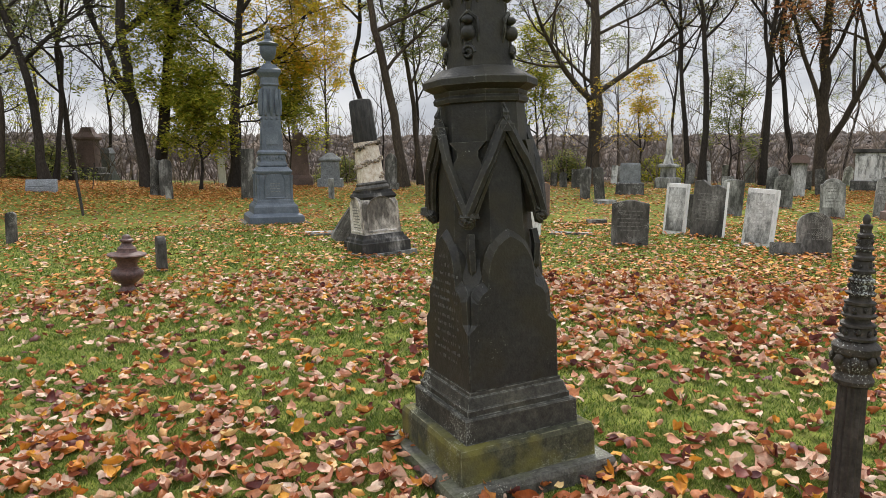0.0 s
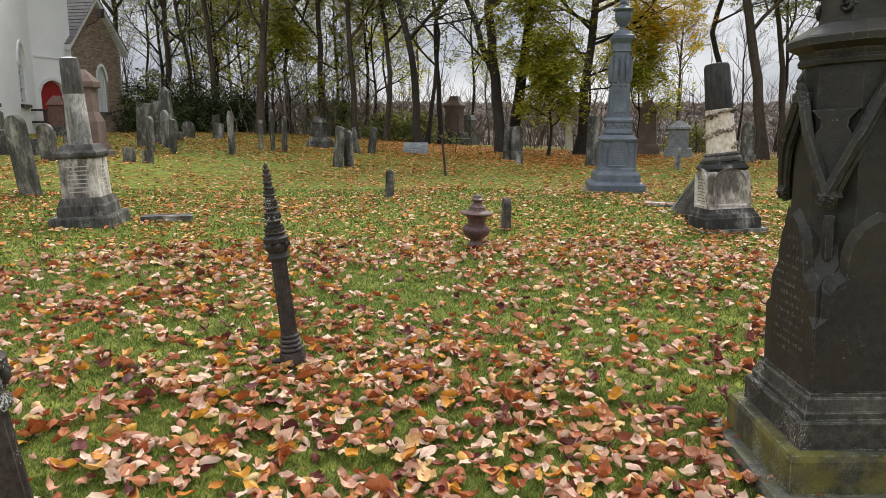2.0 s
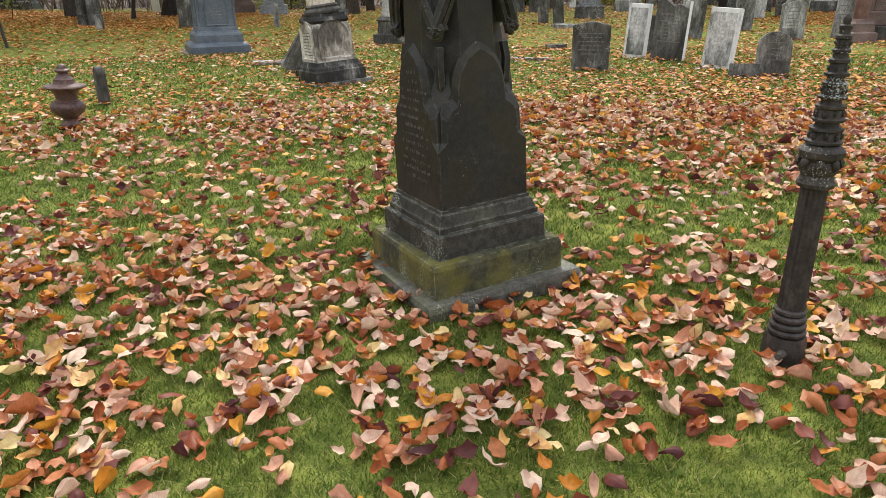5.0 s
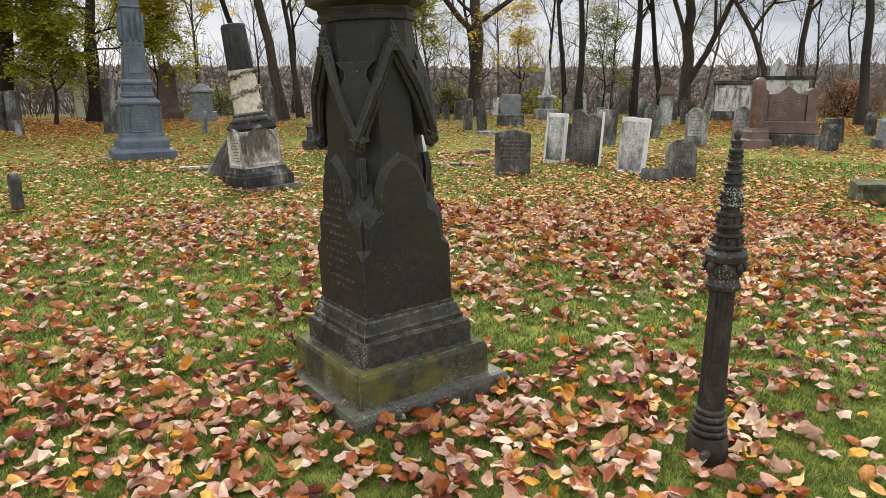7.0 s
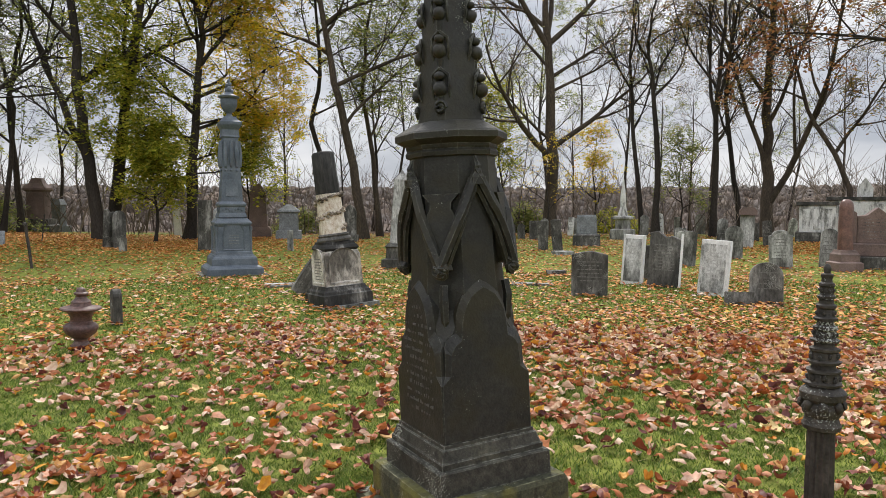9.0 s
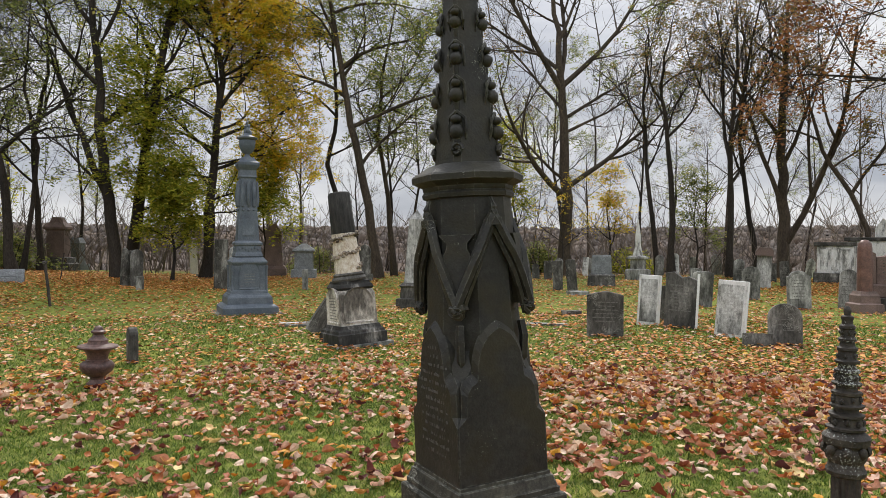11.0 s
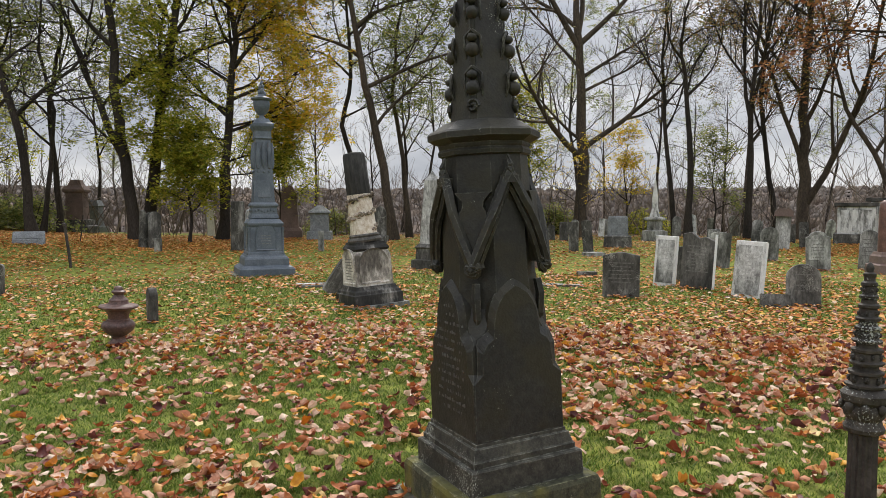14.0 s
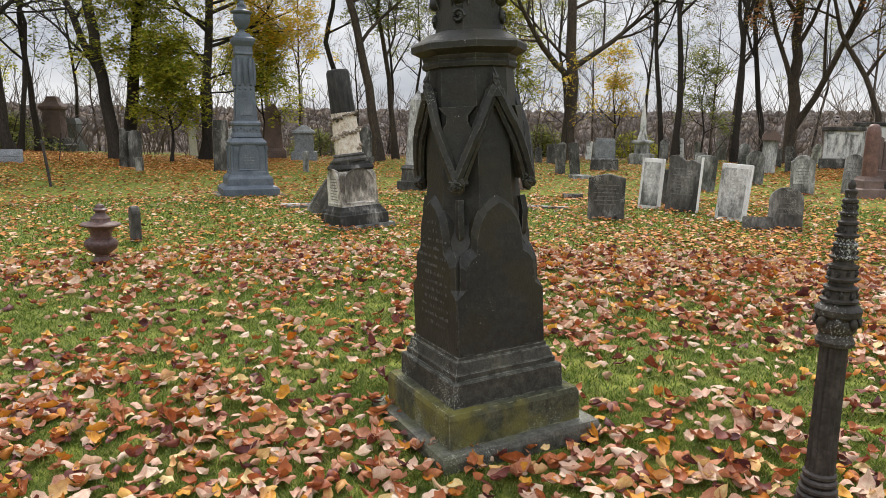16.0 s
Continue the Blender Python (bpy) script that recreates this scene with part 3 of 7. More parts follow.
    for k in range(4):
        for i in range(8):
            z = 2.03 + i * 0.178
            h = 0.127 - (z - 1.985) * 0.109 / 1.465
            d = h * 0.89 * 1.414
            bm = bmesh.new()
            s = 1.12 - 0.06 * i
            if i == 0:
                coil = [Vector((d + 0.010, 0.03 * (1 - a / 18) * math.cos(a * 0.62), z - 0.01 + 0.034 * (1 - a / 18) * math.sin(a * 0.62))) for a in range(15)]
                tube(bm, coil, [0.011] * 15, 6)
            else:
                z -= 0.088
                blob(bm, (d + 0.016 * s, 0, z - 0.012 * s), 0.036 * s, i, 2, (1.0, 0.92, 1.0), 0.07)
                blob(bm, (d + 0.016 * s, 0, z + 0.045 * s), 0.026 * s, i + 9, 2, (1.1, 1.0, 0.8), 0.07)
                for e in (-1, 1):
                    tube(bm, [Vector((d - 0.01, e * 0.036 * s, z - 0.05 * s)), Vector((d + 0.004, e * 0.042 * s, z)), Vector((d + 0.006, e * 0.036 * s, z + 0.05 * s)), Vector((d + 0.012, 0, z + 0.082 * s))], [0.006, 0.009, 0.010, 0.009], 5)
                tube(bm, [Vector((d + 0.004, 0, z - 0.03 * s)), Vector((d + 0.010, 0, z - 0.07 * s)), Vector((d + 0.004, 0, z - 0.115 * s))], [0.018 * s, 0.014 * s, 0.010 * s], 6)
            bmesh.ops.transform(bm, matrix=pose(0, 0, 0, 0, 0, 45 + 90 * k), verts=bm.verts[:])
            part("crocket", bm, M_BLACKSTONE, spire, smooth=60)
    # gablet ribs, bosses, corner daggers and apex knobs on every side
    for k in range(4):
        turn = pose(0, 0, 0, 0, 0, 90 * k)
        for s in (-1, 1):
            for inner in (0, 1):
                bm = bmesh.new()
                pts = []
                for i in range(9):
                    u = i / 8
                    a = u * radians(45)
                    rad = 0.226 + 0.034 * u ** 1.5 - 0.012 * inner
                    zz = 1.70 - 0.42 * u ** 1.25 - 0.052 * inner
                    q = rad / max(math.cos(a), 0.92)
                    pts.append(Vector((s * q * math.sin(a) * (1.0 - 0.05 * inner), -q * math.cos(a), zz)))
                tube(bm, pts, [0.025 - 0.009 * inner] * 9, 6)
                bmesh.ops.transform(bm, matrix=turn, verts=bm.verts[:])
                part("gablet_rib", bm, M_BLACKSTONE, t)
        bm = bmesh.new()
        blob(bm, (0, -0.232, 1.715), 0.022, 1, 1)
        box(bm, -0.036, 0.036, -0.25, -0.2, 1.655, 1.69)
        tube(bm, [Vector((0, -0.222, 1.70)), Vector((0, -0.235, 1.74)), Vector((0, -0.215, 1.785))], [0.02, 0.017, 0.008], 6)
        bmesh.ops.transform(bm, matrix=turn, verts=bm.verts[:])
        part("gablet_finial", bm, M_BLACKSTONE, t)
        # boss on the corner
        bm = bmesh.new()
        rnd = random.Random(k)
        coil = [Vector((0.042 * (1 - i / 40) * math.cos(i * 0.5), -0.262 - 0.0011 * i + 0.006 * math.sin(i * 1.3), 1.262 + 0.045 * (1 - i / 40) * math.sin(i * 0.5))) for i in range(36)]
        tube(bm, coil, [0.014 + 0.003 * math.sin(i * 1.7 + k) for i in range(36)], 6)
        bmesh.ops.transform(bm, matrix=turn @ pose(0, 0, 0, 0, 0, 45), verts=bm.verts[:])
        part("carved_boss", bm, M_BLACKSTONE, t, "carved foliate boss", smooth=50)
        bm = bmesh.new()
        dag = [(0.0, 1.27), (0.05, 1.42), (0.066, 1.52), (0.05, 1.545), (0.052, 1.575), (0.088, 1.615), (-0.088, 1.615), (-0.052, 1.575), (-0.05, 1.545), (-0.066, 1.52), (-0.05, 1.42)]
        prism(bm, dag, -0.236, -0.19)
        bmesh.ops.recalc_face_normals(bm, faces=bm.faces[:])
        for v in bm.verts:
            if v.co.y < -0.22:
                v.co.y -= (1.615 - v.co.z) * 0.09
        bmesh.ops.transform(bm, matrix=turn @ pose(0, 0, 0, 0, 0, 45), verts=bm.verts[:])
        part("dagger_panel", bm, M_BLACKSTONE, t)
        bm = bmesh.new()
        tube(bm, [Vector((0, -0.238, 1.19)), Vector((0, -0.25, 1.12)), Vector((0, -0.244, 1.02)), Vector((0, -0.235, 0.99))], [0.02, 0.022, 0.02, 0.012], 4)
        bmesh.ops.transform(bm, matrix=turn @ pose(0, 0, 0, 0, 0, 45), verts=bm.verts[:])
        part("corner_drop", bm, M_BLACKSTONE, t)


gothic_monument()


# ---- cast-iron fence posts ----
KNOB = []


def iron_post(x, y, lean, label, yaw=0.0, tall=1.0):
    tilt = Vector((0, 0, 1)).rotation_difference(Vector((lean[0], lean[1], 1)).normalized()).to_matrix().to_4x4()
    t = thing("iron_post", Matrix.Translation((x, y, ground_z(x, y))) @ tilt @ pose(0, 0, 0, 0, 0, yaw) @ Matrix.Diagonal((1, 1, tall, 1)), label, "fence post", "cast-iron posts round the plot")
    part("base_block", stack([(0.080, -0.06), (0.082, 0.02), (0.081, 0.10), (0.076, 0.125)], 8, False, bevel=0.006, wobble=0.03, seed=int(x * 10)), M_IRON, t, smooth=40)
    bm = bmesh.new()
    for k, (z, r) in enumerate(((0.14, 0.073), (0.168, 0.069), (0.20, 0.064), (0.228, 0.06))):
        turned(bm, [(r - 0.01, z - 0.014), (r, z - 0.004), (r, z + 0.006), (r - 0.008, z + 0.015)], 16)
    part("rope_moulding", bm, M_IRON, t, smooth=40)
    bm = bmesh.new()
    turned(bm, [(0.055, 0.13), (0.053, 0.25), (0.051, 0.27), (0.047, 0.74)], 28, ribs=0.13)
    part("fluted_shaft", bm, M_IRON, t, "dark fluted iron shaft", smooth=30)
    bm = bmesh.new()
    turned(bm, [(0.05, 0.735), (0.064, 0.742), (0.067, 0.757), (0.06, 0.768), (0.056, 0.785), (0.066, 0.80), (0.070, 0.822), (0.062, 0.84), (0.076, 0.855), (0.079, 0.878), (0.07, 0.888), (0.055, 0.90)], 20)
    collar = part("collar", bm, M_IRONLICHEN, t, "lichen-spotted moulded collar", smooth=35)
    bm = bmesh.new()
    turned(bm, [(0.052, 0.89), (0.046, 0.905), (0.03, 1.1), (0.016, 1.29), (0.021, 1.300), (0.021, 1.309), (0.011, 1.314), (0.014, 1.328), (0.009, 1.342), (0.002, 1.348)], 12)
    spike = part("spike", bm, M_IRONLICHEN, t, "tapering crocketed iron spike", smooth=35)
    rnd = random.Random(int(x * 100))
    for i in range(5):
        # a tier: flanged foot, body set with leaf crockets, thin upper ring
        z, r = 0.90 + 0.079 * i, 0.049 - 0.0066 * i
        bm = bmesh.new()
        turned(bm, [(r * 0.8, z), (r * 1.3, z + 0.004), (r * 1.34, z + 0.013), (r * 1.05, z + 0.019), (r * 0.98, z + 0.046), (r * 1.16, z + 0.051), (r * 1.17, z + 0.060), (r * 0.84, z + 0.066), (r * 0.8, z + 0.079)], 14, wobble=0.13, seed=i)
        part("crocket_ring", bm, M_IRONLICHEN, spike, smooth=35)
        n = 8 if i < 3 else 6
        for k in range(n):
            a = 2 * math.pi * (k + 0.5 * (i % 2)) / n
            if not KNOB:
                kb = bmesh.new()
                blob(kb, (0, 0, 0), 1.0, 3, 1, (1, 1, 1.5), 0.2)
                KNOB.append(bpy.data.meshes.new("knob"))
                kb.to_mesh(KNOB[0]); kb.free()
                KNOB[0].materials.append(M_IRONLICHEN); KNOB[0].shade_smooth()
            ob = new("knob", KNOB[0])
            ob.parent = spike
            ob.matrix_local = Matrix.Translation((r * 1.04 * math.cos(a), r * 1.04 * math.sin(a), z + 0.032 + rnd.uniform(-0.004, 0.004))) @ pose(0, 0, 0, 0, 0, math.degrees(a)) @ Matrix.Scale(r * rnd.uniform(0.18, 0.27), 4)
    for k in range(8):
        a = 2 * math.pi * k / 8
        bm = bmesh.new()
        blob(bm, (0.068 * math.cos(a), 0.068 * math.sin(a), 0.833), 0.017, k, 1, (1, 1, 1.5))
        part("leaf_boss", bm, M_IRONLICHEN, collar, smooth=50)
    bm = bmesh.new()
    tube(bm, [Vector((-0.06, -0.05, 0.07)), Vector((-0.105, -0.075, 0.075))], [0.02, 0.014], 6)
    part("rail_lug", bm, M_IRONLICHEN, t, "broken rail lug with pale lichen")
    return t


iron_post(1.425, 2.30, (0.005, 0.0), "dark fluted cast-iron post with lichened crocketed spike, nearly upright in leaves", 20)
iron_post(-1.803, 0.773, (-0.054, -0.114), "dark fluted cast-iron post with crocketed spike, leaning", 40, 1.047)
iron_post(-2.84, 2.92, (-0.073, -0.068), "slim dark cast-iron post with crocketed spike, leaning in the lawn", 10, 0.97)


# ---- headstones ----
def top_outline(w, h, style):
    a = w / 2
    if style == "round":
        return [(a * math.cos(radians(q)), h - a * 0.85 + a * 0.85 * math.sin(radians(q))) for q in range(0, 181, 15)]
    if style == "segment":
        return [(a * math.cos(radians(q)), h - a * 0.3 + a * 0.3 * math.sin(radians(q))) for q in range(0, 181, 20)]
    if style == "shoulder":
        b = a * 0.72
        return [(a, h - b * 0.75)] + [(b * math.cos(radians(q)), h - b * 0.6 + b * 0.6 * math.sin(radians(q))) for q in range(0, 181, 20)] + [(-a, h - b * 0.75)]
    if style == "gothic":
        return [(a, h - a * 1.2), (a * 0.85, h - a * 0.75), (a * 0.5, h - a * 0.28), (0, h), (-a * 0.5, h - a * 0.28), (-a * 0.85, h - a * 0.75), (-a, h - a * 1.2)]
    if style == "peak":
        return [(a, h - a * 0.22), (a * 0.55, h - a * 0.1), (0, h), (-a * 0.55, h - a * 0.1), (-a, h - a * 0.22)]
    if style == "broken":
        return [(a, h * 0.86), (a * 0.4, h * 0.93), (0, h * 0.9), (-a * 0.5, h), (-a, h * 0.97)]
    return [(a, h), (-a, h)]


def headstone(x, y, w, h, style, mat, label, yaw=0.0, side=0.0, back=0.0, thick=0.085, rows=0, ink=None, base=0.0, group="weathered headstones", cap=None, panel=False, edge=False, stain=None):
    """A tablet standing in the turf; side leans it across, back leans it away from its face."""
    t = thing("headstone", Matrix.Translation((x, y, ground_z(x, y))) @ pose(0, 0, 0, 0, 0, yaw) @ pose(0, 0, 0, back, side, 0), label, "headstone", group)
    z0 = base
    if base:
        part("plinth", stack([(0.5, -0.1), (0.5, base * 0.8), (0.46, base)], bevel=0.01), mat, t).scale = (w * 1.3, thick * 2.6, 1)
    pts = [(-w / 2, z0 - (0.0 if base else 0.12)), (w / 2, z0 - (0.0 if base else 0.12))] + top_outline(w, h, style)
    bm = bmesh.new()
    f = prism(bm, pts, -thick / 2, thick / 2)
    bmesh.ops.recalc_face_normals(bm, faces=bm.faces[:])
    bmesh.ops.bevel(bm, geom=[e for e in bm.edges if e.calc_face_angle(0) > 0.9], offset=min(0.008, thick * 0.12), segments=1, affect='EDGES')
    part("tablet", bm, mat, t)
    # pale strip on the right edge: light on that side, painted in
    if edge:
        bm = bmesh.new()
        box(bm, w / 2 - 0.004, w / 2 + 0.004, -thick * 0.46, thick * 0.46, 0.02, h - 0.02)
        bmesh.ops.recalc_face_normals(bm, faces=bm.faces[:])
        part("lit_edge", bm, M_LITEDGE, t, "white marble edge coloured as side-lit")
    if panel:
        bm = bmesh.new()
        o = [(q[0] * 0.78, z0 + 0.08 + (q[1] - z0) * 0.84) for q in pts]
        o = [(q[0], max(q[1], h * (0.06 if stain else 0.28))) for q in o]
        prism(bm, o, -thick / 2 - 0.007, -thick / 2 + 0.01)
        bmesh.ops.recalc_face_normals(bm, faces=bm.faces[:])
        part("raised_panel", bm, stain or mat, t, "grey-stained face panel" if stain else "")
    if rows:
        bm = bmesh.new()
        rnd = random.Random(int(x * 31 + y * 17))
        yy = -thick / 2 - (0.009 if panel else 0.002)
        for r in range(rows):
            z = h * 0.76 - r * (h * 0.5 / rows)
            half = w * (0.34 if r % 2 == 0 else 0.26) * (0.8 if panel else 1)
            q = -half
            while q < half:
                ww = 0.02 + rnd.random() * 0.06
                box(bm, q, min(half, q + ww), yy, yy + 0.006, z - h * 0.010, z + h * 0.010)
                q += ww + 0.014
        part("inscription", bm, ink or M_INSCR_PALE, t, "rows of worn lettering")
    if cap:
        bm = bmesh.new()
        prism(bm, [(-w * 0.62, h), (w * 0.62, h), (w * 0.62, h + 0.16), (w * 0.4, h + 0.3), (-w * 0.4, h + 0.3), (-w * 0.62, h + 0.16)], -thick * 1.3, thick * 1.3)
        bmesh.ops.recalc_face_normals(bm, faces=bm.faces[:])
        part("cap", bm, cap, t, "brown sandstone cap")
    return t


def slab(name, x, y, sx, sy, sz, mat, label, category, yaw=0, rx=0, ry=0, z=0.0):
    bm = bmesh.new()
    bmesh.ops.create_cube(bm, size=1.0)
    rnd = random.Random(int(x * 13 + y * 7))
    bmesh.ops.scale(bm, vec=(sx, sy, sz), verts=bm.verts[:])
    bmesh.ops.subdivide_edges(bm, edges=bm.edges[:], cuts=2, use_grid_fill=True)
    for v in bm.verts:
        v.co += Vector((rnd.uniform(-1, 1), rnd.uniform(-1, 1), rnd.uniform(-1, 1))) * min(sx, sy, sz) * 0.06
    bmesh.ops.translate(bm, vec=(0, 0, sz / 2 - 0.03), verts=bm.verts[:])
    ob = link_mesh(name, bm, mat)
    ob.matrix_world = Matrix.Translation((x, y, ground_z(x, y) + z)) @ pose(0, 0, 0, rx, ry, yaw)
    return tagged(ob, label, category)


# ---- large monuments on the lawn ----
def zinc_monument():
    x, y = -4.78, 15.65
    t = thing("zinc_monument", pose(x, y, ground_z(x, y), 0, 0, 25) @ Matrix.Diagonal((0.92, 0.92, 1, 1)), "tall blue-grey cast zinc monument with drapery shaft and urn", "grave monument")
    part("foundation", stack([(0.78, -0.1), (0.78, 0.03)], bevel=0.01), M_SLAB, t, "low stone foundation")
    part("base", stack([(0.66, 0.03), (0.66, 0.16), (0.63, 0.19), (0.62, 0.2), (0.54, 0.24), (0.53, 0.38), (0.505, 0.42), (0.48, 0.44), (0.465, 0.47)], bevel=0.004), M_ZINC, t)
    part("die", stack([(0.445, 0.47), (0.435, 0.53), (0.41, 0.55), (0.385, 1.10), (0.41, 1.13), (0.43, 1.16), (0.43, 1.19), (0.39, 1.23), (0.35, 1.28)], bevel=0.004), M_ZINC, t)
    for k in range(4):
        bm = bmesh.new()
        w = 0.25
        pts = [(-w, 0.58), (w, 0.58), (w, 0.95)] + arc(0, 0.95, w, 15, 165, 10) + [(-w, 0.95)]
        f = prism(bm, pts, -0.425, -0.36)
        bmesh.ops.recalc_face_normals(bm, faces=bm.faces[:])
        bmesh.ops.inset_region(bm, faces=[f], thickness=0.035, depth=0.0)
        bmesh.ops.translate(bm, verts=list(f.verts), vec=(0, 0.018, 0))
        bmesh.ops.transform(bm, matrix=pose(0, 0, 0, 0, 0, 90 * k), verts=bm.verts[:])
        panel = part("arched_panel", bm, M_ZINC, t)
        bm = bmesh.new()
        for r in range(4):
            box(bm, -0.12, 0.12, -0.414, -0.4, 0.72 + r * 0.06, 0.738 + r * 0.06)
        bmesh.ops.transform(bm, matrix=pose(0, 0, 0, 0, 0, 90 * k), verts=bm.verts[:])
        part("inscription", bm, M_GRANITE, panel, "rows of raised lettering")
        for s in (-1, 1):
            bm = bmesh.new()
            turned(bm, [(0.035, 0.47), (0.045, 0.5), (0.03, 0.53), (0.028, 1.0), (0.042, 1.04), (0.04, 1.1)], 8)
            bmesh.ops.transform(bm, matrix=pose(0, 0, 0, 0, 0, 90 * k) @ Matrix.Translation((0.405, -0.405, 0)), verts=bm.verts[:])
            if s > 0:
                part("corner_colonnette", bm, M_ZINC, t, smooth=40)
            else:
                bm.free()
    part("frieze", stack([(0.31, 1.28), (0.335, 1.31), (0.32, 1.36), (0.30, 1.40), (0.29, 1.54), (0.325, 1.57), (0.325, 1.61), (0.27, 1.66)], bevel=0.004), M_ZINC, t)
    for k in range(4):
        bm = bmesh.new()
        for i in range(7):
            blob(bm, (-0.22 + i * 0.073, -0.297, 1.47 + 0.03 * math.sin(i * 1.57)), 0.034, i, 1, (1, 0.5, 1.2))
        bmesh.ops.transform(bm, matrix=pose(0, 0, 0, 0, 0, 90 * k), verts=bm.verts[:])
        part("frieze_ornament", bm, M_ZINC, t, smooth=50)
    part("shaft", stack([(0.255, 1.66), (0.25, 1.75), (0.205, 2.5), (0.185, 3.0), (0.18, 3.1)], bevel=0.02), M_ZINC, t)
    for k in range(4):
        bm = bmesh.new()
        pts = [(-0.15, 1.78), (0.15, 1.78), (0.15, 2.02)] + arc(0, 2.02, 0.15, 20, 160, 7) + [(-0.15, 2.02)]
        prism(bm, pts, -0.262, -0.2)
        bmesh.ops.recalc_face_normals(bm, faces=bm.faces[:])
        for v in bm.verts:
            if v.co.y < -0.23:
                v.co.y += (v.co.z - 1.78) * 0.06
        bmesh.ops.transform(bm, matrix=pose(0, 0, 0, 0, 0, 90 * k), verts=bm.verts[:])
        part("shield", bm, M_ZINC, t)
        for s in (-1, 0, 1):
            bm = bmesh.new()
            x0 = s * 0.13
            tube(bm, [Vector((x0, -0.205, 3.02)), Vector((x0, -0.215, 2.85)), Vector((x0 * 1.05, -0.222, 2.66)), Vector((x0 * 1.05, -0.218, 2.5 - 0.06 * abs(s))), Vector((x0, -0.21, 2.42))], [0.03, 0.045, 0.055, 0.04, 0.012], 7)
            blob(bm, (x0, -0.225, 2.36), 0.028, 3, 1)
            bmesh.ops.transform(bm, matrix=pose(0, 0, 0, 0, 0, 90 * k), verts=bm.verts[:])
            part("drapery_fold", bm, M_ZINC, t, smooth=50)
    part("capital", stack([(0.185, 3.08), (0.215, 3.11), (0.20, 3.15), (0.195, 3.27), (0.235, 3.33), (0.26, 3.38), (0.26, 3.44), (0.2, 3.48), (0.14, 3.56)], bevel=0.006), M_ZINC, t)
    bm = bmesh.new()
    turned(bm, [(0.12, 3.55), (0.07, 3.6), (0.06, 3.64), (0.14, 3.7), (0.19, 3.8), (0.205, 3.93), (0.19, 3.96), (0.25, 3.99), (0.26, 4.02), (0.2, 4.04), (0.09, 4.09), (0.075, 4.12)], 20)
    part("urn", bm, M_ZINC, t, smooth=40)
    bm = bmesh.new()
    for i in range(9):
        a = i * 2.4
        blob(bm, (0.045 * math.cos(a) * (1 - i / 12), 0.045 * math.sin(a), 4.12 + 0.034 * i), 0.075 - 0.005 * i, i, 1, (1, 1, 1.25))
    part("flame", bm, M_ZINC, t, "flame-shaped finial", smooth=50)


